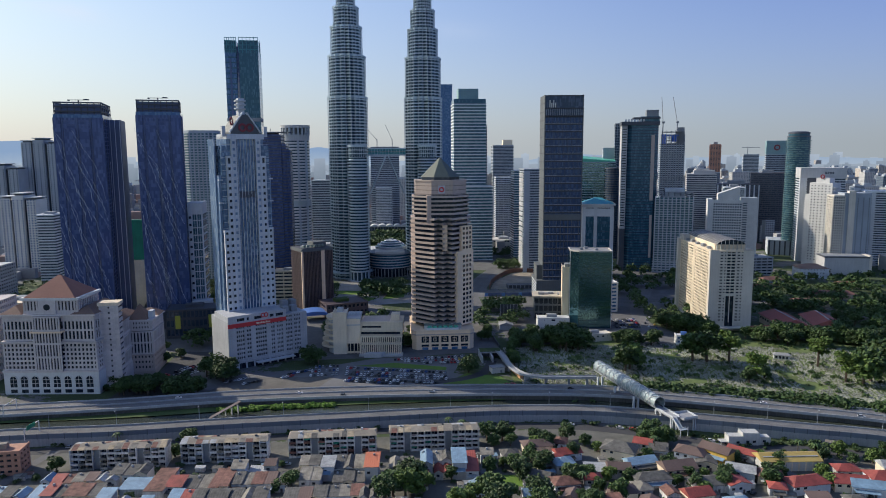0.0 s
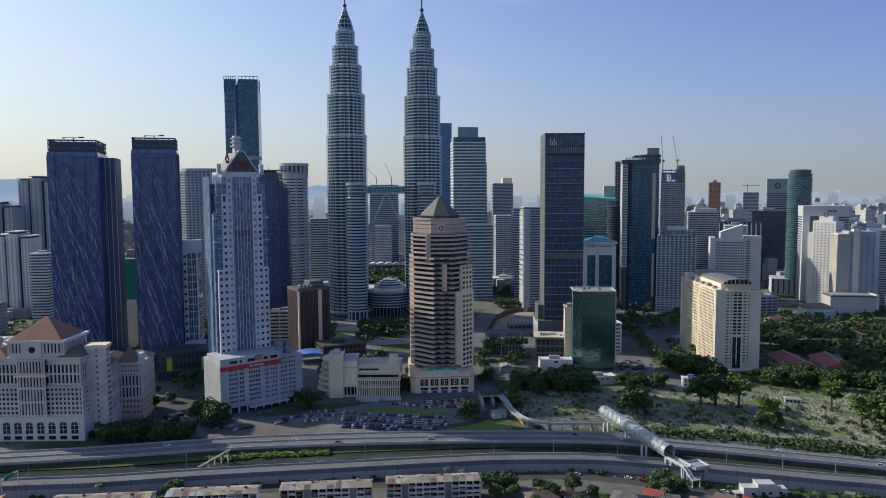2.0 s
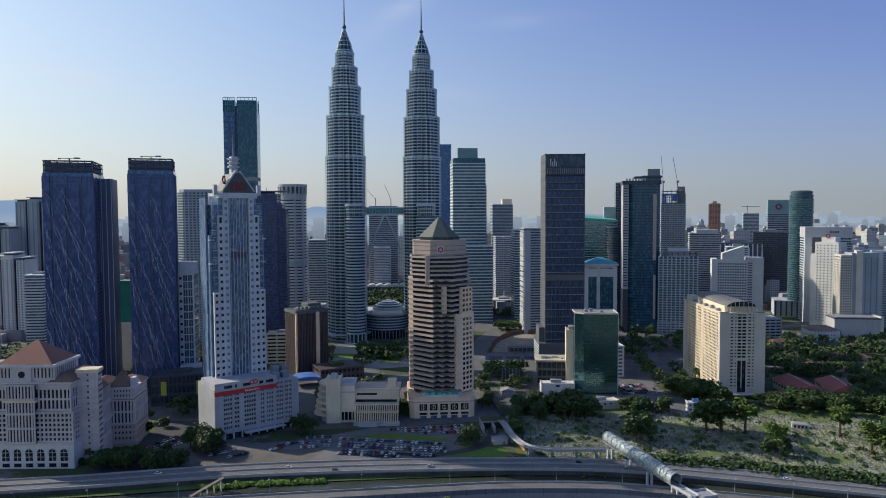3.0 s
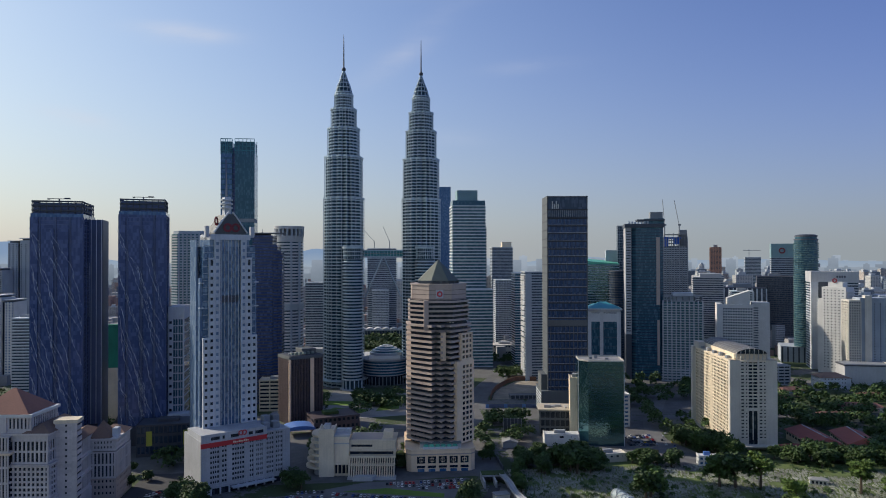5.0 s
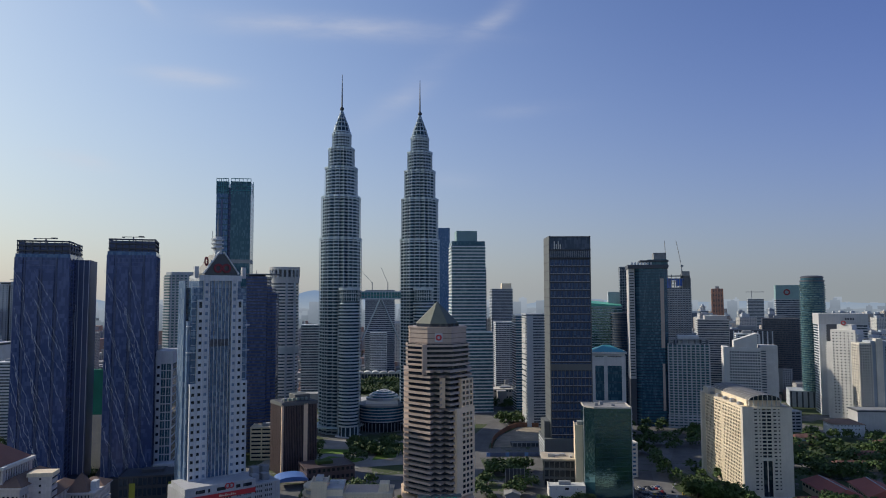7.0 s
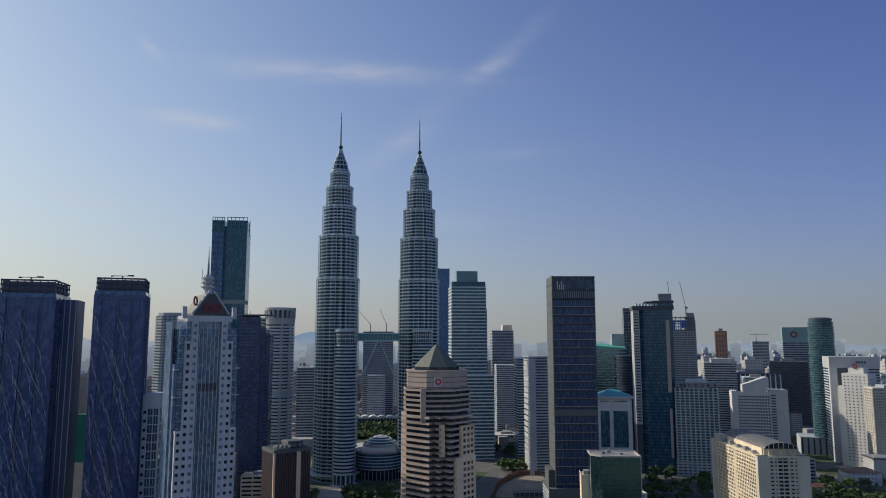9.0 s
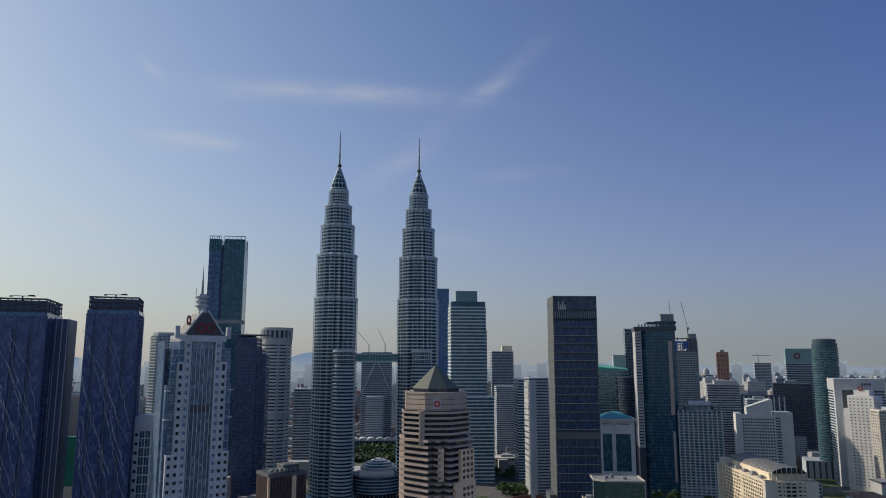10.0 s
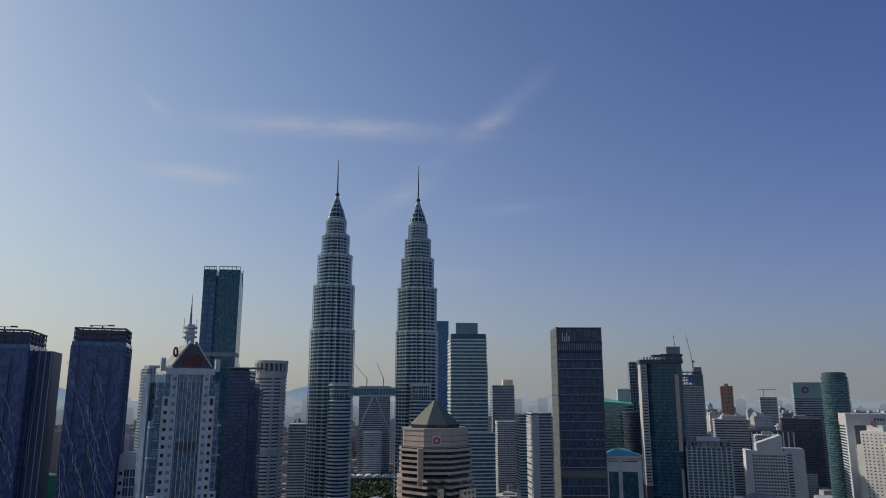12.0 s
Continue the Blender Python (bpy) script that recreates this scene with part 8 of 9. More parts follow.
def terrace(x, y, d, h, colours, w, turn=-4.0, back=True):
    """Joined shop-houses with sheet roofs, each of its own height and colour."""
    run = Vector((math.cos(radians(turn)), math.sin(radians(turn))))
    for k, c in enumerate(colours):
        wd = w * (1.0 + 0.12 * math.sin(7.1 * k + x))
        hh = h + rng.uniform(-0.5, 0.6)
        if c != ".":
            px, py = x + run.x * wd / 2, y + run.y * wd / 2 + rng.uniform(-0.7, 0.5)
            t = house(px, py, turn, wd - 0.12, d, hh, WORD[c], rng.choice(WALLS), rng.choice(("shed", "gable_deep", "shed")), rng)
            if back and rng.random() < 0.6:
                part("yard_roof", corrugated("yard_roof", wd * rng.uniform(0.4, 0.8), 3.2, hh * 0.6, hh * 0.68, 0.1), rng.choice(("roof_ash", "roof_pale", "roof_rust")), t, at=(rng.uniform(-0.1, 0.1) * wd, d + 0.1, 0))
            if rng.random() < 0.35:
                part("water_tank", box("water_tank", -0.5, 0.5, -0.5, 0.5, hh + 0.4, hh + 2.0, 0.15), "roof_pale", t, at=(rng.uniform(-0.25, 0.25) * wd, d * 0.8, 0))
        x, y = x + run.x * wd, y + run.y * wd


for x, y, d, h, colours, w in ((-225, 331, 8, 5.2, "acabac", 6), (-191, 329, 8.5, 5, "bab", 6.5), (-173, 343, 7, 5, "bdrcnpp", 5.0), (-172, 329, 10.5, 4.5, "bdarra", 5.8), (-140, 345, 9.5, 6.2, "aaa", 6.8),
                               (-139, 324, 8, 4.3, "b", 7.5), (-109, 331.5, 10, 5, "d", 9), (-100, 332, 11, 4.4, "ac", 5.6), (-88, 330, 18, 4.8, "rr", 4.8), (-78, 333, 10.5, 4.4, "acrna", 5.4)):
    terrace(x, y, d, h, colours, w)
for x, y, d, h, colours, w in ((-80.5, 345, 8, 7, "c", 6.5), (-72, 345, 8, 3.2, "p", 9), (-64.5, 349, 6, 6, "n", 6.6), (-44.5, 331, 12, 6, "cc", 5.6), (-46, 346, 9, 6.5, "ca", 5.6), (-34.5, 341, 10.5, 8, "p", 6.6), (-28, 343, 13.5, 6, "aac", 5.1), (-28, 332, 9.5, 4, "aaa", 5.1),
                               (-12.3, 336, 15, 9, "o", 6.8), (0, 342, 12, 5, "ca", 6), (16, 338, 15, 8, "b", 6.7), (23.4, 346, 9.5, 7, "ca", 5), (23, 337.5, 8, 4, "dd", 5.2), (32.6, 336, 16, 9, "b", 6.5)):
    terrace(x, y, d, h, colours, w, -3.0)
for x, y, d, h, colours, w in ((39.4, 334, 12, 5.5, "d", 5.6), (39.5, 347, 9, 6, "d", 5.6), (49.3, 352, 6, 6, "c", 7.5), (39, 318, 7, 5, "b", 6.8), (-104, 318, 8, 5, "bdaaa", 5.4), (-76, 316, 10, 5, "aca", 6.2), (-50, 314, 10, 5, "an", 6), (-36, 316, 9, 4.5, "aacr", 5.5), (-14.3, 312, 8, 5, "aa", 5), (-8, 300, 9, 5, "aac", 6)):
    terrace(x, y, d, h, colours, w, -3.0)
for x, y, d, h, colours, w in ((-220, 312, 10, 5, "aacpbacra", 6), (-166, 313, 9, 4.6, "acdabra", 5.6), (-127, 311, 10, 5, "pab", 6), (-215, 296, 9, 5, "acarabcpaacdaacaab", 6), (-104, 298, 9, 5, "arcaabacdaacap", 6)):
    terrace(x, y, d, h, colours, w)
for k in range(70):
    x, y = rng.uniform(-222, 60), rng.choice((356, 359, 342.5, 326.5, 311)) + rng.uniform(-1.5, 1.5)
    lean = thing("lean_to", pose(x, y, 0, 0, 0, rng.uniform(-8, 8)), "small patched lean-to shed of metal sheets", "shed", "sheds in the yards")
    w = rng.uniform(2.2, 5.0)
    part("wall", box("wall", -w / 2, w / 2, 0, 2.6, 0, 2.3), rng.choice(("flat_wall", "roof_pale", "concrete")), lean)
    part("roof", corrugated("roof", w, 2.6, 2.35, 2.7, 0.3), rng.choice(("roof_ash", "roof_cement", "roof_rust", "roof_pale", "roof_blue", "roof_cement")), lean)
for k in range(46):
    x, y = rng.uniform(66, 280), rng.uniform(296, 358)
    if abs(x - (192 + (372 - y) * 0.45)) < 8 or (186 < x < 236 and 322 < y < 385):
        continue
    lean = thing("lean_to", pose(x, y, 0, 0, 0, rng.uniform(-35, 12)), "small patched lean-to shed of metal sheets", "shed", "sheds in the yards")
    w = rng.uniform(2.5, 6.0)
    part("wall", box("wall", -w / 2, w / 2, 0, 3.0, 0, 2.3), rng.choice(("flat_wall", "roof_pale", "concrete")), lean)
    part("roof", corrugated("roof", w, 3.0, 2.35, 2.8, 0.3), rng.choice(("roof_ash", "roof_cement", "roof_rust", "roof_pale", "roof_blue", "roof_cement")), lean)
taken = [(ob.matrix_world.translation.x, ob.matrix_world.translation.y) for ob in bpy.data.objects if ob.name.startswith("house")]


def fill(x0, x1, y0, y1, tries, gap):
    """Small houses packed into the ground that the rows leave free."""
    for _ in range(tries):
        x, y = rng.uniform(x0, x1), rng.uniform(y0, y1)
        lane = 192 + (372 - y) * 0.45
        if abs(x - lane) < 9 or (44 < x < 72 and 322 < y < 345) or (186 < x < 236 and 322 < y < 385) or y > 388 - 0.38 * max(0, x - 70):
            continue
        if min((x - a) ** 2 + (y - b) ** 2 for a, b in taken) < gap * gap:
            continue
        taken.append((x, y))
        house(x, y, rng.choice((-30, -8, 4, 8, -20)), rng.uniform(7, 12), rng.uniform(7, 10), rng.uniform(3.2, 5.5), rng.choice(("roof_ash", "roof_ash", "roof_cement", "roof_brown", "roof_brown", "roof_rust", "roof_red", "roof_pale", "roof_blue", "roof_cement")), rng.choice(WALLS), rng.choice(("hip", "gable", "shed", "gable_deep")), rng)


# long roofed yard with a sunken blue roof
for x0, x1, y0, y1, z, m in ((-131, -118, 331, 342, 5.0, "roof_blue"), (-118, -109, 327, 350, 5.6, "roof_rust")):
    yard = thing("workshop", pose((x0 + x1) / 2, y0, 0, 0, 0, -4), f"long low workshop with a {NAMES[m]} sheet roof", "workshop")
    part("wall", box("wall", (x0 - x1) / 2, (x1 - x0) / 2, 0, y1 - y0, 0, z), "flat_wall", yard)
    part("roof", corrugated("roof", x1 - x0, y1 - y0, z + 0.1, z + 0.9, 0.4), m, yard)
for x, y, tn, w, d, h, roof, wall, style in (
        (83, 362, 4, 16, 9, 5, "roof_brown", "cream", "hip"), (98, 352, 10, 14, 8, 4.5, "roof_red", "white", "gable"), (86, 345, 8, 15, 8, 4, "roof_red", "cream", "gable"),
        (124, 352, -32, 18, 13, 5, "roof_ash", "cream", "hip"), (134, 338, 10, 16, 8, 4, "roof_blue", "white", "gable"), (141, 360, -30, 10, 8, 5, "roof_red", "stone", "gable"),
        (150, 327, 6, 17, 11, 5, "roof_brown", "cream", "gable"), (132, 318, 4, 18, 9, 4.5, "roof_ash", "flat_wall", "hip"), (158, 310, 4, 19, 10, 4.5, "roof_ash", "flat_wall", "hip"),
        (148, 300, 8, 13, 9, 4.5, "roof_red", "cream", "gable"), (160, 343, -38, 15, 10, 6, "roof_brown", "white", "hip"), (173, 342, -52, 16, 9, 7.5, "roof_brown", "wall_yellow", "gable"),
        (178, 322, -30, 14, 9, 5, "roof_pale", "white", "gable"), (190, 345, -48, 15, 7, 4.5, "roof_red", "stone", "gable"), (191, 316, -18, 12, 9, 4.5, "roof_rust", "cream", "hip"),
        (206, 305, 6, 20, 10, 5, "roof_red", "white", "hip"), (226, 304, -14, 16, 10, 5, "roof_red", "cream", "gable"), (232, 300, -20, 15, 9, 4.5, "roof_blue", "white", "gable"),
        (246, 306, -8, 14, 11, 5, "roof_red", "white", "hip"), (260, 318, -10, 13, 9, 5, "roof_pale", "cream", "gable"), (112, 306, 0, 14, 9, 4.5, "roof_brown", "cream", "hip"),
        (88, 318, 4, 13, 9, 4.2, "roof_rust", "stone", "hip"), (70, 306, -4, 12, 9, 4.5, "roof_blue", "white", "gable"), (106, 331, -10, 11, 8, 4, "roof_pale", "white", "shed"), (66, 352, 3, 9, 9, 4.5, "roof_ash", "flat_wall", "hip")):
    house(x, y, tn, w, d, h, roof, wall, style, rng)

M["aged_white"] = plain("aged_white_render", (0.46, 0.47, 0.46), 0.85, streaks=0.5)
taken += [(ob.matrix_world.translation.x, ob.matrix_world.translation.y + 4) for ob in bpy.data.objects if ob.name.startswith("house") and ob.matrix_world.translation.x > 60]
fill(62, 285, 286, 372, 700, 12.5)
hall = thing("school_hall", pose(208, 330, 0, 0, 0, -3), "long white hall with a yellow-edged roof", "hall")
part("wall", box("wall", -13, 18, 0, 11, 0, 5.5), "aged_white", hall)
part("roof", hip("roof", -13, 18, 0, 11, 5.6, 2.6, 0.8, 0.4), "roof_yellow", hall)
part("roof_sheet", box("roof_sheet", -12, 17.5, 2.2, 5.0, 7.0, 7.2), "roof_pale", hall)
for k in range(9):
    part("pilaster", box("pilaster", -0.25, 0.25, -0.25, 0.1, 0, 5.4), "cream", hall, at=(-12.4 + 3.7 * k, 0, 0))
annexe = thing("modern_house", pose(204, 362, 0, 0, 0, -6) @ Matrix.Diagonal((0.74, 0.74, 0.78, 1)), "white flat-roofed building of stacked cubes", "building")
for x0, x1, y0, d, h in ((-15, -4, 0, 9, 7), (-4, 9, 1.5, 10, 9), (9, 18, 2.5, 8, 5.5)):
    part("cube", box("cube", x0, x1, y0, y0 + d, 0, h), "aged_white", annexe)
    part("parapet", blocks("parapet", [(x0 - 0.1, x1 + 0.1, y0 - 0.1, y0 + 0.25, h, h + 0.6), (x0 - 0.1, x0 + 0.25, y0 + 0.25, y0 + d, h, h + 0.6)]), "aged_white", annexe)
for x in (-8, 0, 5, 13):
    part("window", box("window", x - 1.2, x + 1.2, -0.1 if x < -4 else (1.4 if x < 9 else 2.4), 0.2 if x < -4 else 2.8, 2.2, 3.8), "glass_dark", annexe)
part("porch", box("porch", -21, -15, 1, 7, 2.6, 3.1), "aged_white", annexe)
part("porch_column", box("porch_column", -20.5, -19.9, 1.4, 2.0, 0, 2.6), "aged_white", annexe)
for x, y, tn, w, d, h in ((352, 596, -4, 34, 10, 5), (455, 700, -8, 40, 12, 6), (505, 735, -10, 46, 14, 6), (560, 790, -8, 30, 12, 6), (420, 770, 4, 60, 14, 7), (480, 820, 0, 26, 12, 8)):
    house(x, y, tn, w, d, h, "roof_red" if x < 440 else "roof_rust", "cream", "hip", rng)

for x, y, long, tn in ((375, 617, 52, -8), (408, 610, 46, -16)):
    school = thing("school_block", pose(x, y, 0, 0, 0, tn), "long cream school block under a bright red pitched roof", "school")
    part("wall", box("wall", -12.5, 12.5, -long / 2, long / 2, 0, 8.4), "cream", school)
    part("roof", hip("roof", -13, 13, -long / 2, long / 2, 8.6, 5.2, 1.0, 3.0), "roof_vivid", school)
    part("ridge_cap", box("ridge_cap", -0.5, 0.5, -long / 2 + 3, long / 2 - 3, 13.6, 14.0), "roof_pale", school)
    for k in range(9):
        part("window", box("window", -12.62, -12.4, -1.6, 1.6, 4.6, 6.6), "glass_dark", school, at=(0, -long / 2 + 3 + (long - 6) * k / 8, 0))
    for k in range(5):
        part("window", box("window", -1.2, 1.2, -0.12, 0.1, 4.6, 6.6), "glass_dark", school, at=(-7 + 3.5 * k, -long / 2, 0))

# ---- trees ----
def leaf_material(name, dark, light):
    m, t, b = principled(name)
    g = t.nodes.new("ShaderNodeNewGeometry")
    info = t.nodes.new("ShaderNodeObjectInfo")
    v = maths(t, "ADD", maths(t, "MULTIPLY", g.outputs["Random Per Island"], 0.65), maths(t, "MULTIPLY", info.outputs["Random"], 0.4))
    link(t, mix(t, v, dark, light), b.inputs["Base Color"])
    b.inputs["Roughness"].default_value = 0.7
    b.inputs["Transmission Weight"].default_value = 0.0
    return m


M["leaf"] = leaf_material("leaves", (0.012, 0.030, 0.008), (0.060, 0.116, 0.022))
M["leaf_bright"] = leaf_material("sunny_leaves", (0.030, 0.062, 0.010), (0.125, 0.20, 0.030))
M["weed"] = leaf_material("fresh_weeds", (0.06, 0.13, 0.010), (0.17, 0.30, 0.03))
M["bark"] = plain("bark", (0.10, 0.075, 0.055), 0.95, var=0.4)


def leaves(lobes, count, size, seed, flat=0.75):
    """Small folded leaf clumps on uneven lobes of (x, y, z, radius)."""
    r, v, f = random.Random(seed), [], []
    total = sum(l[3] ** 2 for l in lobes)
    for lx, ly, lz, lr in lobes:
        for _ in range(int(count * lr * lr / total)):
            d = Vector((r.gauss(0, 1), r.gauss(0, 1), r.gauss(0, 1))).normalized()
            if d.z < -0.45:
                d.z *= -0.5
            s = lr * (0.62 + 0.42 * r.random() + 0.25 * noise.noise(d * 2.3 + Vector((lx, ly, seed))))
            c = Vector((lx + d.x * s, ly + d.y * s, lz + d.z * s * flat))
            q = Euler((r.uniform(-0.9, 0.9), r.uniform(-0.9, 0.9), r.uniform(0, 6.3))).to_matrix()
            w = size * r.uniform(0.6, 1.4)
            i = len(v)
            for px, py, pz in ((-w, -w * 0.7, 0), (0, -w * 0.8, w * 0.3), (w, -w * 0.6, 0), (w * 0.8, w * 0.7, 0), (0, w * 0.9, w * 0.35), (-w * 0.9, w * 0.6, 0)):
                v.append(tuple(c + q @ Vector((px, py, pz))))
            f += [(i, i + 1, i + 4, i + 5), (i + 1, i + 2, i + 3, i + 4)]
    return v, f


def trunk_mesh(h, r, seed, spread=3.0):
    rg, rows = random.Random(seed), []
    v, f = [], []

    def limb(p, q, r0, r1, n=6):
        p, q = Vector(p), Vector(q)
        m = (q - p).to_track_quat("Z", "Y").to_matrix()
        i = len(v)
        for e, rr in ((p, r0), (q, r1)):
            v.extend(tuple(e + m @ Vector((rr * math.cos(2 * math.pi * k / n), rr * math.sin(2 * math.pi * k / n), 0))) for k in range(n))
        f.extend((i + k, i + (k + 1) % n, i + n + (k + 1) % n, i + n + k) for k in range(n))

    bend = (rg.uniform(-0.6, 0.6), rg.uniform(-0.6, 0.6), h * 0.5)
    limb((0, 0, -0.3), bend, r, r * 0.75)
    for k in range(5):
        a = 2 * math.pi * k / 5 + rg.uniform(-0.4, 0.4)
        limb(bend, (bend[0] + spread * math.cos(a), bend[1] + spread * math.sin(a), h * rg.uniform(0.75, 0.95)), r * 0.5, r * 0.12)
    return mesh_from("trunk", v, f)


PROTO = []
for k, (h, rad, count, mat_, tall) in enumerate(((11, 5.0, 520, "leaf", 1.0), (13, 6.2, 640, "leaf", 1.0), (9, 4.0, 420, "leaf", 0.9), (17, 5.5, 560, "leaf_bright", 1.3), (12, 7.0, 700, "leaf", 0.8), (10, 4.6, 460, "leaf_bright", 0.95))):
    rg = random.Random(40 + k)
    lobes = [(0, 0, h * 0.62, rad * 0.85)]
    for j in range(7):
        a = 2 * math.pi * j / 7 + rg.uniform(-0.3, 0.3)
        lobes.append((rad * 0.55 * math.cos(a), rad * 0.55 * math.sin(a), h * rg.uniform(0.34, 0.84) * min(tall, 1.1), rad * rg.uniform(0.42, 0.62)))
    crown_me = mesh_from("crown", *leaves(lobes, int(count * 2.2), 0.53, k + 3))
    crown_me.materials.append(M[mat_])
    trunk_me = trunk_mesh(h * 0.85, 0.34 + 0.02 * h, k, rad * 0.5)
    trunk_me.materials.append(M["bark"])
    PROTO.append((trunk_me, crown_me, mat_))
TREE_WORDS = {"leaf": "dark green broad-crowned tree", "leaf_bright": "yellow-green sunlit tree with an open crown"}


def tree(x, y, kind, size, turn):
    tr, cr, mt = PROTO[kind]
    t = thing("tree", pose(x, y, 0, 0, 0, turn) @ Matrix.Diagonal((size, size, size, 1)), TREE_WORDS[mt], "tree", "trees")
    part("trunk", tr, None, t)
    part("crown", cr, None, t)


def palm(x, y, h, seed):
    rg = random.Random(seed)
    t = thing("palm_tree", pose(x, y, 0, 0, 0, rg.uniform(0, 360)), "tall palm tree with drooping fronds", "tree", "palms")
    part("trunk", lathe("trunk", [(0.28, -0.2), (0.2, h * 0.5), (0.16, h)], 7), "bark", t)
    for k in range(9):
        a = 2 * math.pi * k / 9
        v, f = [], []
        for j in range(6):
            s = j / 5 * 3.4
            z = h + 0.7 * math.sin(min(s, 2.2)) - 0.22 * s * s * (0.6 + 0.1 * (k % 3))
            w = 0.55 * (1 - abs(j / 5 - 0.4))
            c, sn = math.cos(a), math.sin(a)
            v += [(s * c - w * sn, s * sn + w * c, z - 0.25), (s * c, s * sn, z), (s * c + w * sn, s * sn - w * c, z - 0.25)]
        for j in range(5):
            i = 3 * j
            f += [(i, i + 1, i + 4, i + 3), (i + 1, i + 2, i + 5, i + 4)]
        part("frond", mesh_from("frond", v, f), "leaf", t)


rng = random.Random(77)
# single trees that stand out
for x, y, k, s in ((-178, 558, 0, 0.9), (-170, 574, 2, 1.0), (-187, 588, 1, 0.9), (62, 512, 4, 1.15), (-131, 527, 4, 1.35), (-136, 521, 1, 1.1), (186, 506, 5, 2.3), (181, 502, 0, 1.9), (254, 520, 1, 2.1), (269, 514, 3, 1.6), (244, 524, 0, 2.1), (268, 471, 3, 1.35), (261, 468, 0, 1.1), (277, 476, 2, 1.2),
                   (334, 500, 3, 1.5), (331, 462, 3, 1.45), (340, 456, 5, 2.2), (350, 462, 1, 2.0), (373, 480, 1, 2.2), (384, 470, 4, 2.0), (-62, 549, 4, 1.2), (-55, 545, 1, 1.0), (10, 331, 4, 1.25), (16, 322, 5, 1.3), (2, 322, 1, 1.1), (32, 306, 5, 1.2),
                   (40, 312, 5, 1.1), (50, 303, 1, 1.1), (-115, 395, 1, 0.8), (57, 384, 1, 0.9), (66, 383, 0, 1.0), (60, 376, 2, 0.9),
                   (8, 318, 3, 1.0), (-2, 316, 1, 1.1), (32, 337, 0, 0.7), (53, 345, 2, 0.95), (68, 335, 1, 0.85), (81, 343, 1, 0.9), (61, 349, 5, 0.6), (-175, 364, 0, 0.85), (-118, 378, 2, 0.95), (-75, 339, 2, 0.6), (-49, 334, 1, 0.8), (-56, 332, 2, 0.7), (48, 314, 1, 1.1), (58, 312, 5, 1.0), (72, 312, 4, 1.0)):
    tree(x, y, k, s, rng.uniform(0, 360))
WOODS = []
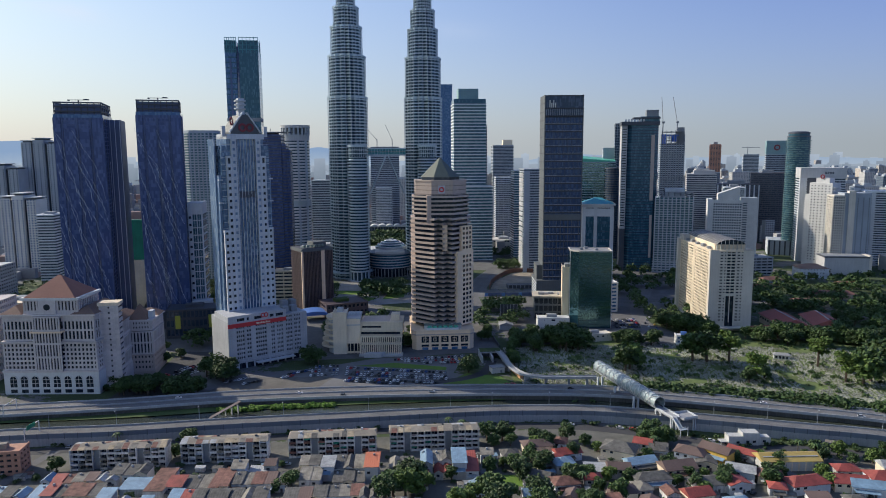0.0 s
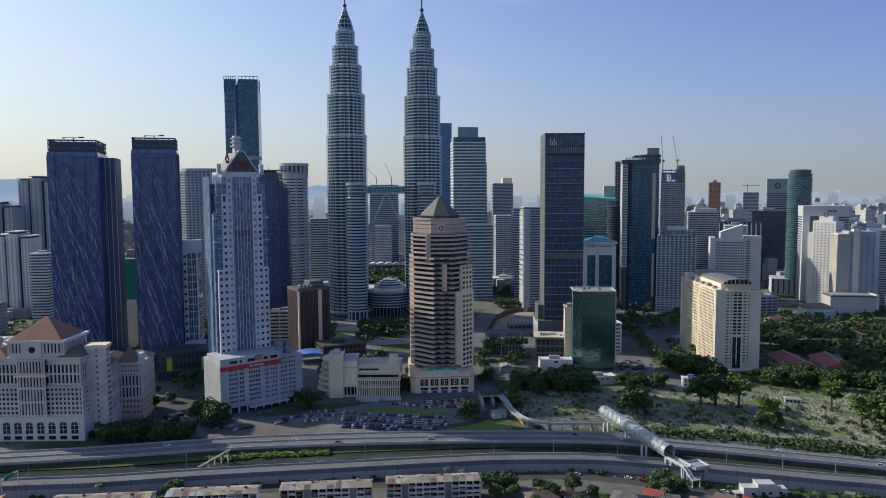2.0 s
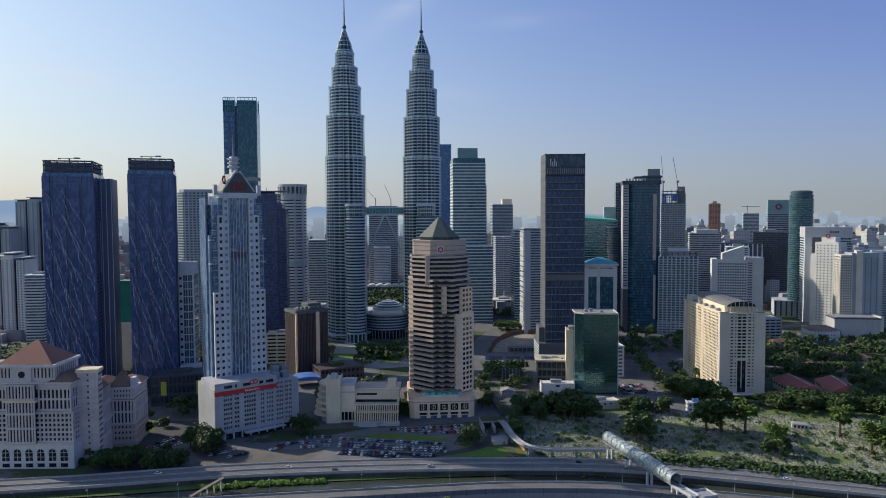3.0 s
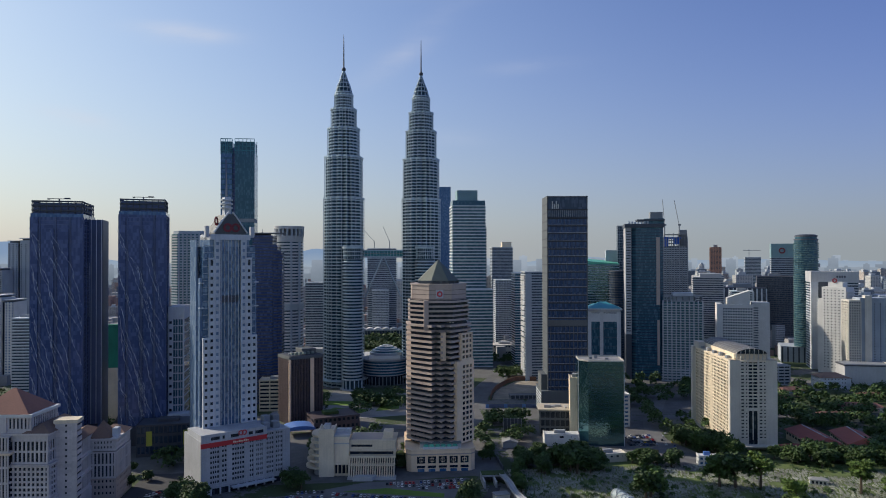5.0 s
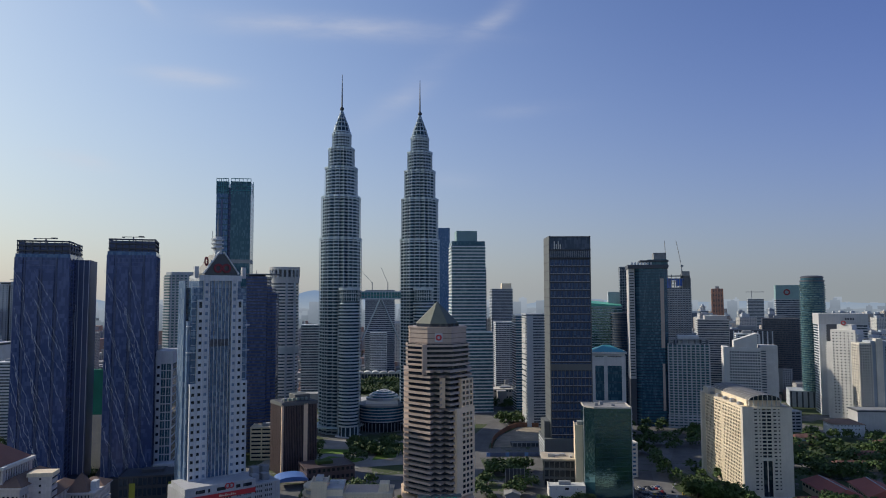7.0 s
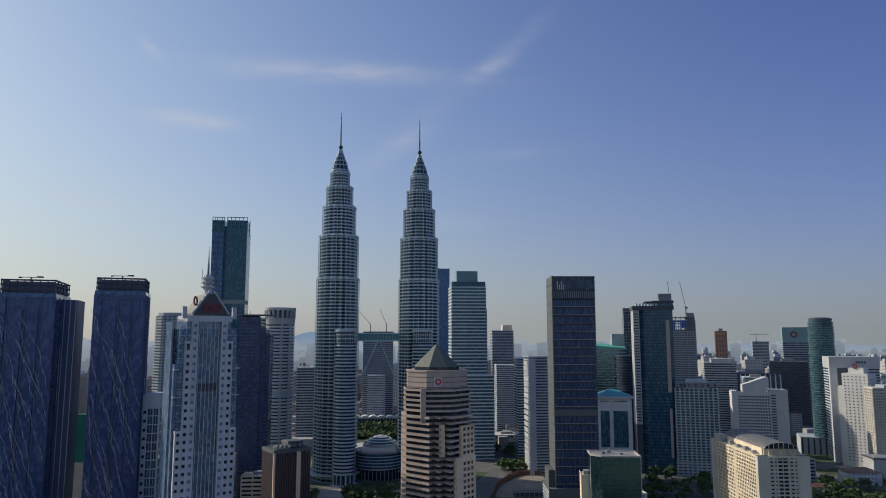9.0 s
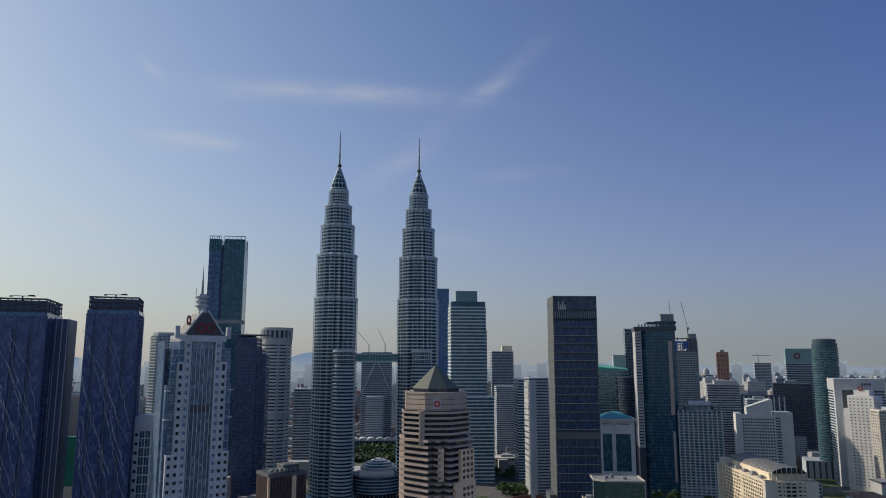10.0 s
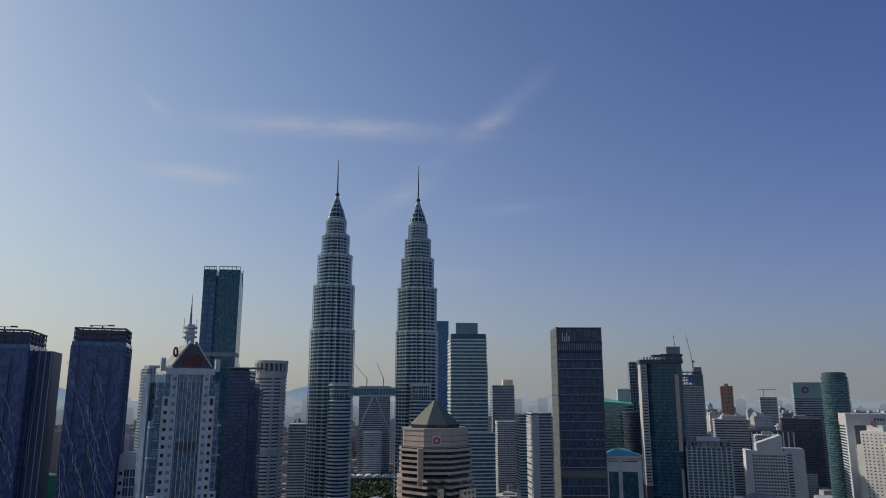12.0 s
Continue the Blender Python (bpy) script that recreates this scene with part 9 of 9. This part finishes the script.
# groves: a quadrilateral stretch of ground, how many trees, and their size
for (ax, ay), (bx, by), (cx, cy_), (dx, dy), n, kinds, lo, hi in (
        ((112, 585), (150, 578), (150, 606), (112, 612), 9, (0, 1, 4, 2), 0.9, 1.35), ((200, 568), (232, 566), (236, 588), (200, 590), 8, (0, 1, 4), 0.9, 1.2),
        ((262, 606), (284, 596), (292, 640), (264, 650), 9, (0, 1, 4), 0.9, 1.3), ((345, 560), (520, 520), (560, 600), (350, 600), 34, (0, 1, 4, 2), 0.9, 1.3),
        ((440, 610), (600, 600), (640, 700), (420, 690), 40, (0, 1, 4), 0.9, 1.3), ((380, 660), (640, 720), (660, 830), (380, 780), 44, (0, 1, 4), 0.9, 1.3),
        ((96, 706), (140, 700), (142, 735), (98, 745), 9, (0, 1, 2), 0.8, 1.2),
        ((160, 970), (212, 965), (214, 1000), (165, 1000), 9, (0, 1, 4), 0.9, 1.3), ((-200, 492), (-142, 492), (-146, 508), (-196, 512), 18, (0, 1, 2), 0.6, 0.9),
        ((-300, 790), (-200, 780), (-190, 850), (-300, 860), 22, (0, 1, 4), 0.8, 1.2), ((-420, 700), (-330, 690), (-330, 800), (-420, 800), 18, (0, 1, 4), 0.9, 1.2),
        ((-30, 800), (10, 800), (16, 860), (-20, 860), 16, (0, 2, 5), 0.7, 1.1), ((14, 588), (20, 588), (22, 640), (14, 640), 7, (0, 2), 0.7, 0.9),
        ((78, 600), (90, 600), (104, 690), (90, 700), 9, (0, 2), 0.7, 1.0), ((96, 520), (104, 520), (104, 560), (97, 566), 7, (0, 2, 5), 0.6, 0.9),
        ((-180, 660), (-150, 660), (-150, 760), (-190, 760), 10, (0, 1), 0.8, 1.1), ((62, 296), (130, 290), (128, 386), (66, 392), 30, (0, 1, 2, 5), 0.6, 0.95),
        ((136, 296), (238, 292), (212, 344), (140, 372), 26, (0, 1, 2, 5), 0.55, 0.85), ((220, 345), (300, 300), (310, 325), (236, 362), 18, (0, 2, 5), 0.6, 0.9),
        ((-220, 300), (60, 298), (58, 366), (-215, 366), 16, (2, 0, 5), 0.4, 0.6), ((-194, 482), (-132, 480), (-132, 490), (-190, 492), 22, (0, 1, 4), 0.8, 1.1), ((-132, 505), (-120, 504), (-118, 514), (-130, 516), 3, (1, 4), 1.3, 1.5), ((100, 570), (128, 552), (132, 572), (104, 596), 8, (0, 1, 4), 0.9, 1.3), ((134, 562), (168, 560), (166, 582), (138, 586), 8, (0, 1, 4), 1.3, 1.7), ((268, 590), (292, 584), (292, 610), (266, 622), 12, (0, 1, 4), 1.1, 1.6), ((310, 566), (420, 540), (430, 570), (316, 592), 24, (0, 1, 4), 1.0, 1.5), ((140, 368), (160, 362), (162, 382), (146, 386), 7, (0, 1), 0.8, 1.1)):
    for _ in range(n):
        u, w = rng.random(), rng.random()
        x = (ax * (1 - u) + bx * u) * (1 - w) + (dx * (1 - u) + cx * u) * w
        y = (ay * (1 - u) + by * u) * (1 - w) + (dy * (1 - u) + cy_ * u) * w
        if y < 640:
            tree(x, y, rng.choice(kinds), rng.uniform(lo, hi), rng.uniform(0, 360))
        else:
            WOODS.append((x, y, rng.uniform(5, 8)))
            WOODS.append((x + rng.uniform(-6, 6), y + rng.uniform(-6, 6), rng.uniform(4, 7)))
for k, (x, y, h) in enumerate(((36, 398, 9), (44, 396, 8), (90, 328, 10), (146, 355, 11), (224, 347, 9), (232, 344, 8), (96, 320, 9), (-156, 398, 7), (70, 340, 9))):
    palm(x, y, h, k)


def thicket(name, places, count, size, seed, material, label, lift=0.55, flat=0.6):
    """Shrubs and far woods: leaf clumps heaped along a stretch of ground."""
    v, f = leaves([(x, y, r * lift, r) for x, y, r in places], count, size, seed, flat)
    ob = new(name, mesh_from(name, v, f))
    ob.data.materials.append(M[material])
    return tagged(ob, label, "bushes", kind="stuff")


for x0, x1, y0, y1, n in ((112, 140, 645, 690, 9), (262, 330, 660, 850, 30), (345, 640, 590, 860, 170), (-56, 10, 600, 690, 26), (-180, -130, 580, 640, 14), (-30, 30, 770, 860, 22), (-120, -60, 780, 890, 22), (-330, -200, 700, 900, 40), (-480, -330, 560, 900, 60), (300, 420, 860, 930, 30), (160, 215, 965, 1000, 26), (150, 236, 1090, 1150, 24)):
    for _ in range(n):
        WOODS.append((rng.uniform(x0, x1), rng.uniform(y0, y1), rng.uniform(4.5, 8)))
# the school yard stays clear of trees
WOODS = [(x, y, q) for x, y, q in WOODS if not (338 < x < 428 and 580 < y < 650)]
thicket("woods", WOODS, 76000, 1.05, 12, "leaf", "dense dark tree canopy along the streets", 1.05, 0.85)
hedge = beside(smooth(UPPER), 16)
thicket("hedge", [(x + rng.uniform(-2, 2), y + rng.uniform(-4, 4), rng.uniform(3.5, 7.5)) for x, y in hedge if 168 < x < 520 for _ in range(18)], 28000, 0.75, 5, "leaf", "dark overgrown hedge along the cemetery edge")
thicket("shrubs", [(x + rng.uniform(-9, 9), y + rng.uniform(-2.5, 2.5), rng.uniform(1.2, 2.2)) for x, y in beside(smooth(RIVER), 5) if -112 < x < -38 for _ in range(26)], 9000, 0.5, 6, "weed", "bright green weeds on the river bank")
thicket("shrubs", [(x + rng.uniform(-3, 3), y + rng.uniform(-3, 3), rng.uniform(0.8, 2.2)) for x, y in beside(smooth(STREET), 6) if -230 < x < 300 for _ in range(2)], 2600, 0.5, 7, "leaf", "low shrubs beneath the barrier")
thicket("shrubs", [(rng.uniform(100, 400), rng.uniform(430, 575), rng.uniform(0.8, 2.6)) for _ in range(420)], 14000, 0.5, 8, "leaf", "scattered shrubs among the graves")
far = []
for _ in range(900):
    y = 700 + 3200 * rng.random() ** 1.4
    far.append((rng.uniform(-0.75, 0.8) * y, y, rng.uniform(4, 9)))
far = [(x, y, r) for x, y, r in far if not (-330 < x < 420 and y < 1120)]
thicket("far_woods", far + [(rng.uniform(-70, 80), rng.uniform(1280, 1465), rng.uniform(6, 10)) for _ in range(260)], 24000, 1.8, 9, "leaf", "distant tree canopy between the far towers")

thicket("shrubs", [(rng.uniform(-225, 62), rng.uniform(296, 368), rng.uniform(0.7, 1.8)) for _ in range(230)], 7000, 0.45, 18, "leaf", "garden shrubs between the houses")
thicket("shrubs", [(rng.uniform(62, 300), rng.uniform(292, 372), rng.uniform(0.8, 2.0)) for _ in range(210)], 7000, 0.45, 19, "leaf", "garden shrubs between the houses")

# ---- the graves ----
gv, gf = [], []
for _ in range(13500):
    u, w = rng.random(), rng.random()
    x = 98 + 330 * u
    y = 470 + 105 * w - 0.30 * max(0, x - 150) * (1 - w)
    if x > 300 and y > 560 - 0.2 * (x - 300):
        continue
    if noise.noise(Vector((x * 0.045, y * 0.06, 3.0))) < -0.42 + 0.3 * rng.random():
        continue
    s, h = rng.uniform(0.2, 0.5), rng.uniform(0.2, 0.8)
    i = len(gv)
    bv, bf = block(x - s, x + s, y - 0.9, y + 0.9, 0.05, 0.25 + h * 0.35)
    gv += bv
    gf += [tuple(q + i for q in fc) for fc in bf]
    i = len(gv)
    bv, bf = block(x - s * 0.7, x + s * 0.7, y + 0.6, y + 0.85, 0.3, 0.5 + h)
    gv += bv
    gf += [tuple(q + i for q in fc) for fc in bf]
M["grave"] = plain("weathered_gravestone", (0.27, 0.28, 0.24), 0.9, var=0.9, fine=0.15, space="World")
graves = new("gravestones", mesh_from("gravestones", gv, gf))
graves.data.materials.append(M["grave"])
tagged(graves, "closely set pale gravestones and slabs in dry grass", "graves", kind="stuff")
chapel = thing("cemetery_pavilion", pose(317, 521, 0, 0, 0, -24), "small white pavilion with a grey roof among graves", "pavilion")
part("wall", box("wall", -6, 6, 0, 5, 0, 3.4), "white_bright", chapel)
part("roof", hip("roof", -6, 6, 0, 5, 3.45, 1.6, 0.7), "roof_grey", chapel)
for k in range(4):
    part("opening", box("opening", -4.8 + 2.6 * k, -3.2 + 2.6 * k, -0.08, 0.1, 0.6, 2.6), "glass_dark", chapel)

# ---- cars ----
PAINTS = []
for word, col in (("white", (0.75, 0.75, 0.75)), ("silver", (0.42, 0.44, 0.46)), ("black", (0.02, 0.02, 0.022)), ("dark grey", (0.09, 0.095, 0.10)), ("red", (0.42, 0.03, 0.03)), ("blue", (0.04, 0.09, 0.28)), ("yellow", (0.60, 0.42, 0.05))):
    M["car_" + word] = plain("car_paint_" + word.replace(" ", "_"), col, 0.35, 0.2, 0.05, bump=0.0)
    PAINTS.append(word)


def profile(name, pts, half):
    n = len(pts)
    return mesh_from(name, [(x, y, z) for y in (-half, half) for x, z in pts], [tuple(range(n)), tuple(range(2 * n - 1, n - 1, -1))] + [(k, n + k, n + (k + 1) % n, (k + 1) % n) for k in range(n)])


ROOF = {}
for word in PAINTS:
    pts = [(-2.15, 0.3), (2.1, 0.3), (2.2, 0.55), (2.1, 0.85), (1.0, 0.98), (-1.9, 1.02), (-2.2, 0.8)]
    bv = [(x, y, z) for y in (-0.88, 0.88) for x, z in pts]
    bf = [tuple(range(7)), tuple(range(13, 6, -1))] + [(k, 7 + k, 7 + (k + 1) % 7, (k + 1) % 7) for k in range(7)]
    rv, rf = block(-1.35, 0.35, -0.66, 0.66, 1.42, 1.5)
    ROOF[word] = mesh_from("body", bv + rv, bf + [tuple(q + 14 for q in fc) for fc in rf])
    ROOF[word].materials.append(M["car_" + word])
CABIN = profile("cabin_glass", [(-1.85, 1.0), (0.95, 0.97), (0.3, 1.43), (-1.4, 1.43)], 0.76)
CABIN.materials.append(M["glass_dark"])
WHEELS = profile("undercarriage", [(-2.0, 0.45), (-1.75, 0.42), (-1.6, 0.06), (-1.45, 0.0), (-1.15, 0.0), (-1.0, 0.06), (-0.9, 0.3), (0.9, 0.3), (1.05, 0.06), (1.2, 0.0), (1.5, 0.0), (1.65, 0.06), (1.8, 0.42), (2.0, 0.45), (2.0, 0.55), (-2.0, 0.55)], 0.84)
M["tyre"] = plain("tyre", (0.02, 0.02, 0.02), 0.9)


def car(x, y, turn, z=0.0, word=None):
    word = word or rng.choice(["white"] * 5 + ["silver"] * 4 + ["black"] * 3 + ["dark grey"] * 3 + ["red", "blue"])
    t = thing("car", pose(x, y, z, 0, 0, turn), f"small {word} car parked on asphalt" if z < 1 else f"small {word} car on the highway", "car", "cars")
    part("body", ROOF[word], None, t)
    part("cabin_glass", CABIN, None, t)
    part("undercarriage", WHEELS, "tyre", t)


for y0, x0, x1, lean in ((531, -31, 44, -0.25), (521, -31, 44, -0.25), (515.5, -31, 44, -0.25), (505.5, -31, 36, -0.25), (500, -31, 12, -0.25), (549.5, 6, 62, 0.08), (544, 14, 60, 0.04), (538.5, 26, 58, 0.0), (536, -56, -38, 0.1), (525, -58, -38, 0.1), (515, -58, -38, 0.1)):
    x = x0
    while x < x1:
        y = y0 + lean * (x + 30 if lean < 0 else x - x0)
        if rng.random() < 0.88 and y > 489:
            car(x, y + rng.uniform(-0.3, 0.3), 90 + math.degrees(lean) * 0.9 + rng.uniform(-3, 3), 0.1, "red" if y0 > 540 and rng.random() < 0.12 else ("yellow" if y0 > 540 and rng.random() < 0.08 else None))
        x += 2.75
for x, y, n in ((-118, 505, 5), (-104, 500, 4), (-78, 512, 3), (-74, 520, 6)):
    for k in range(n):
        car(x + 2.9 * k, y + 1.6 * k, 60 + rng.uniform(-8, 8), 0.2)
for x, y, n in ((-175, 515, 15), (-165.5, 516, 12), (-160, 514, 10)):
    for k in range(n):
        if rng.random() < 0.9:
            car(x + 1.62 * k, y + 2.33 * k, -12 + rng.uniform(-5, 5), 0.09)
for x, y, tn, w in ((248, 604, 70, None), (251, 612, 70, None), (253, 620, 70, None), (255, 628, 70, None), (241, 600, 70, None), (244, 610, 70, None), (246, 618, 70, None), (250, 634, 70, None), (258, 640, 70, "yellow"), (252, 648, 70, None), (258, 660, 70, None), (264, 670, 66, None)):
    car(x, y, tn, 0.2, w)
for y in (634, 642.5, 648.5, 658, 664.5):
    for k in range(9):
        if rng.random() < 0.92:
            car(218 + 2.9 * k + (y - 634) * 0.16, y + rng.uniform(-0.4, 0.4), 90 + rng.uniform(-3, 3), 0.2, "yellow" if k == 5 and y == 642.5 else None)
for x, y, tn, w in ((-42, 406.5, 4, "white"), (-35, 407, 4, "white"), (-27, 407.4, 4, "silver"), (-19, 407.6, 3, "white"), (112, 402, -8, "white"), (140, 394, -24, "white"), (147, 391, -24, "red"), (153, 388, -26, "yellow"), (186, 371, -26, "white"), (192, 368, -26, "blue"), (-182, 396, 4, "silver"), (-174, 397, 4, "black"), (-196, 372, 80, "blue"), (-196, 366, 80, "white")):
    car(x, y, tn, 0.12, w)
for x, y, tn, z, w in ((243, 416, -24, 4.05, "white"), (126, 456, -8, 4.05, "black"), (30, 459, 0, 4.05, "silver"), (-60, 465, 2, 4.05, "white"), (-30, 458, 2, 4.05, "dark grey"), (90, 480.5, 20, 0.1, "red"), (86, 480, 10, 0.1, "red"), (-140, 463, 4, 4.05, "white"), (290, 388, -26, 4.05, "silver")):
    car(x, y, tn, z, w)

for _ in range(16):
    x, y = rng.uniform(-215, 55), rng.choice((325.5, 341, 361, 362.5, 364, 310.5)) + rng.uniform(-0.8, 0.8)
    car(x, y, rng.choice((0, 0, 90, 4)) - 3, 0.1)
for _ in range(16):
    car(rng.uniform(100, 260), rng.uniform(300, 330), rng.choice((0, 90, 40)), 0.1)

# ---- street furniture ----
LAMP_POST = lathe("post", [(0.22, 0), (0.14, 5), (0.09, 10)], 6)
LAMP_ARM = blocks("arm", [(0, 2.4, -0.06, 0.06, 9.9, 10.05)])
LAMP_HEAD = box("lamp_head", 1.6, 2.7, -0.18, 0.18, 9.75, 9.95)
ln = smooth(LOWER, 4)
for k in range(6, len(ln) - 6, 3):
    p, q = ln[k], ln[k + 1]
    o = beside(ln, 7.0)[k]
    t = thing("street_lamp", pose(o[0], o[1], 5.0, 0, 0, math.degrees(math.atan2(q[1] - p[1], q[0] - p[0])) - 90), "grey street lamp on the highway edge", "street lamp", "street lamps")
    part("post", LAMP_POST, "grey", t)
    arm = part("arm", LAMP_ARM, "grey", t)
    part("lamp_head", LAMP_HEAD, "white", arm)
M["sign_green"] = plain("road_sign_green", (0.02, 0.22, 0.12), 0.5, var=0.05)
for x, y, z, tn in ((-206, 404, 5, 84), (-240, 447, 4, 86)):
    g_ = thing("sign_gantry", pose(x, y, z, 0, 0, tn), "white gantry with a green road sign", "road sign")
    for px in (-7, 7):
        part("post", box("post", px - 0.2, px + 0.2, -0.2, 0.2, 0, 6.4), "white_bright", g_)
    beam = part("beam", box("beam", -7, 7, -0.2, 0.2, 6.2, 6.7), "white_bright", g_)
    if z > 4.5:
        part("sign_board", box("sign_board", -5, 3, -0.35, -0.2, 5.0, 7.6), "sign_green", beam, "green sign board")
st2 = thing("stair_tower", pose(-104, 438, 0, 0, 0, 30), "brown covered stair from the river to the highway", "stairs")
part("roof", mesh_from("roof", [(-10, -1.5, 1.0), (-10, 1.5, 1.0), (10, 1.5, 8.0), (10, -1.5, 8.0), (-10, -1.5, 0.7), (-10, 1.5, 0.7), (10, 1.5, 7.7), (10, -1.5, 7.7)], [(0, 1, 2, 3), (7, 6, 5, 4), (0, 3, 7, 4), (1, 5, 6, 2), (3, 2, 6, 7), (0, 4, 5, 1)]), "brown", st2)
for k in range(5):
    part("post", box("post", -8 + 4 * k, -7.7 + 4 * k, -1.3, 1.3, 0, 1.4 + 1.4 * k), "grey", st2)

# ---- the far city ----
FAR = []
for k, (wl, gl, w, h, fx, fz) in enumerate((
        ((0.37, 0.40, 0.42), (0.085, 0.11, 0.14), 3.4, 3.3, (0.15, 0.85), (0.35, 0.85)), ((0.47, 0.47, 0.46), (0.10, 0.12, 0.15), 4.0, 3.2, (0.25, 0.75), (0.3, 0.8)),
        ((0.26, 0.30, 0.35), (0.07, 0.095, 0.14), 2.4, 3.6, (0.1, 0.9), (0.25, 0.9)), ((0.37, 0.345, 0.32), (0.09, 0.10, 0.12), 5.0, 3.2, (0.3, 0.8), (0.3, 0.8)),
        ((0.13, 0.165, 0.21), (0.055, 0.08, 0.12), 1.8, 3.8, (0.06, 0.94), (0.2, 0.95)), ((0.45, 0.40, 0.355), (0.10, 0.11, 0.13), 3.6, 3.1, (0.2, 0.7), (0.4, 0.85)))):
    FAR.append(facade(f"far_facade_{'abcdef'[k]}", wl, gl, w, h, fx, fz))
WORDS = ("pale grey", "off-white", "blue-grey", "warm grey", "slate blue", "light beige")


def far_tower(x, y, w, d, h, k, turn, r):
    t = thing("distant_tower", pose(x, y, 0, 0, 0, turn), f"{WORDS[k]} residential tower in the hazy distance", "tower", "distant towers")
    shape = r.random()
    poly = rect(w, d) if shape < 0.6 else cut_corners(w, d, min(w, d) * 0.22)
    part("body", prism("body", poly, 0, h), FAR[k], t)
    if shape > 0.3:
        part("shoulder", box("shoulder", -w * 0.62, -w * 0.2, d * 0.2, d * 0.9, 0, h * r.uniform(0.6, 0.92)), FAR[(k + 1) % 6], t)
    part("roof_room", box("roof_room", -w * 0.25, w * 0.2, d * 0.3, d * 0.7, h, h + r.uniform(3, 9)), "grey_blue", t)
    if r.random() < 0.3:
        part("mast", box("mast", -0.4, 0.4, d * 0.5, d * 0.5 + 0.8, h, h + r.uniform(14, 24)), "grey", t)


rng = random.Random(5)
count = 0
while count < 150:
    y = 1080 + 2900 * rng.random() ** 1.15
    f = rng.uniform(-0.72, 0.86) if count % 5 < 2 else rng.uniform(0.40, 0.86)
    x = f * y
    if y < 1350 and -330 < x < 420:
        continue
    if y < 1180 and 420 < x < 760:
        continue
    cap = 128 if y < 2400 else 150
    h = rng.uniform(35, cap) * (0.8 if f > 0.2 else 1.0)
    far_tower(x, y, rng.uniform(18, 46), rng.uniform(16, 30), h, rng.randrange(6), rng.uniform(-20, 20), rng)
    count += 1
STACKS = [[] for _ in range(6)]
PLAIN_TOPS = []
for _ in range(330):
    y = 1120 + 1900 * rng.random() ** 1.2
    f = rng.uniform(0.36, 0.86) if rng.random() < 0.72 else rng.uniform(-0.74, -0.36)
    x = f * y
    if y < 1330 and 420 < x < 800 or y < 1300 and -700 < x < -420:
        continue
    w, d, h, k = rng.uniform(16, 44), rng.uniform(14, 28), rng.uniform(28, 118) * (0.85 if y < 1400 else 1.0), rng.randrange(6)
    STACKS[k].append((x - w / 2, x + w / 2, y, y + d, 0, h))
    if rng.random() < 0.6:
        STACKS[(k + 2) % 6].append((x + w * 0.5, x + w * rng.uniform(0.75, 1.1), y + d * 0.25, y + d, 0, h * rng.uniform(0.5, 0.9)))
    PLAIN_TOPS.append((x - w * 0.3, x + w * 0.15, y + d * 0.3, y + d * 0.7, h, h + rng.uniform(3, 8)))
    PLAIN_TOPS.append((x - w / 2 - 0.4, x + w / 2 + 0.4, y - 0.4, y + 0.6, h - 0.5, h + 1.2))
for k, rows in enumerate(STACKS):
    midtown = new("distant_blocks", blocks("distant_blocks", rows))
    midtown.data.materials.append(FAR[k])
    tagged(midtown, f"crowd of {WORDS[k]} apartment and office blocks far off", "buildings", kind="stuff")
tops = new("distant_rooftops", blocks("distant_rooftops", PLAIN_TOPS))
tops.data.materials.append(M["grey_blue"])
tagged(tops, "lift rooms and parapets on far-off blocks", "rooftops", kind="stuff")
lv, lf = [], []
for _ in range(7000):
    y = 780 + 3300 * rng.random() ** 1.25
    x = rng.uniform(-0.78, 0.88) * y
    if y < 1130 and -480 < x < 700 or y < 1520 and -90 < x < 100:
        continue
    w, d, h = rng.uniform(8, 32), rng.uniform(8, 24), rng.uniform(5, 22) if y < 2000 else rng.uniform(8, 62)
    i = len(lv)
    bv, bf = block(x - w / 2, x + w / 2, y, y + d, 0, h)
    lv += bv
    lf += [tuple(q + i for q in fc) for fc in bf]


def lowrise_material():
    m, t, b = principled("far_lowrise")
    g = t.nodes.new("ShaderNodeNewGeometry")
    n = node(t, "ShaderNodeTexNoise", Scale=0.3, Detail=4.0)
    link(t, g.outputs["Position"], n.inputs["Vector"])
    r = g.outputs["Random Per Island"]
    c = mix(t, r, (0.25, 0.26, 0.285), (0.45, 0.45, 0.45))
    c = mix(t, maths(t, "MULTIPLY", maths(t, "GREATER_THAN", maths(t, "FRACT", maths(t, "MULTIPLY", r, 17.0)), 0.8), 0.7), c, (0.36, 0.17, 0.12))
    link(t, mix(t, maths(t, "MULTIPLY", n.outputs[0], 0.5), c, (0.19, 0.20, 0.22)), b.inputs["Base Color"])
    b.inputs["Roughness"].default_value = 0.9
    return m


lowrise = new("far_lowrise", mesh_from("far_lowrise", lv, lf))
lowrise.data.materials.append(lowrise_material())
tagged(lowrise, "spread of low city roofs and walls in the distance", "buildings", kind="stuff")
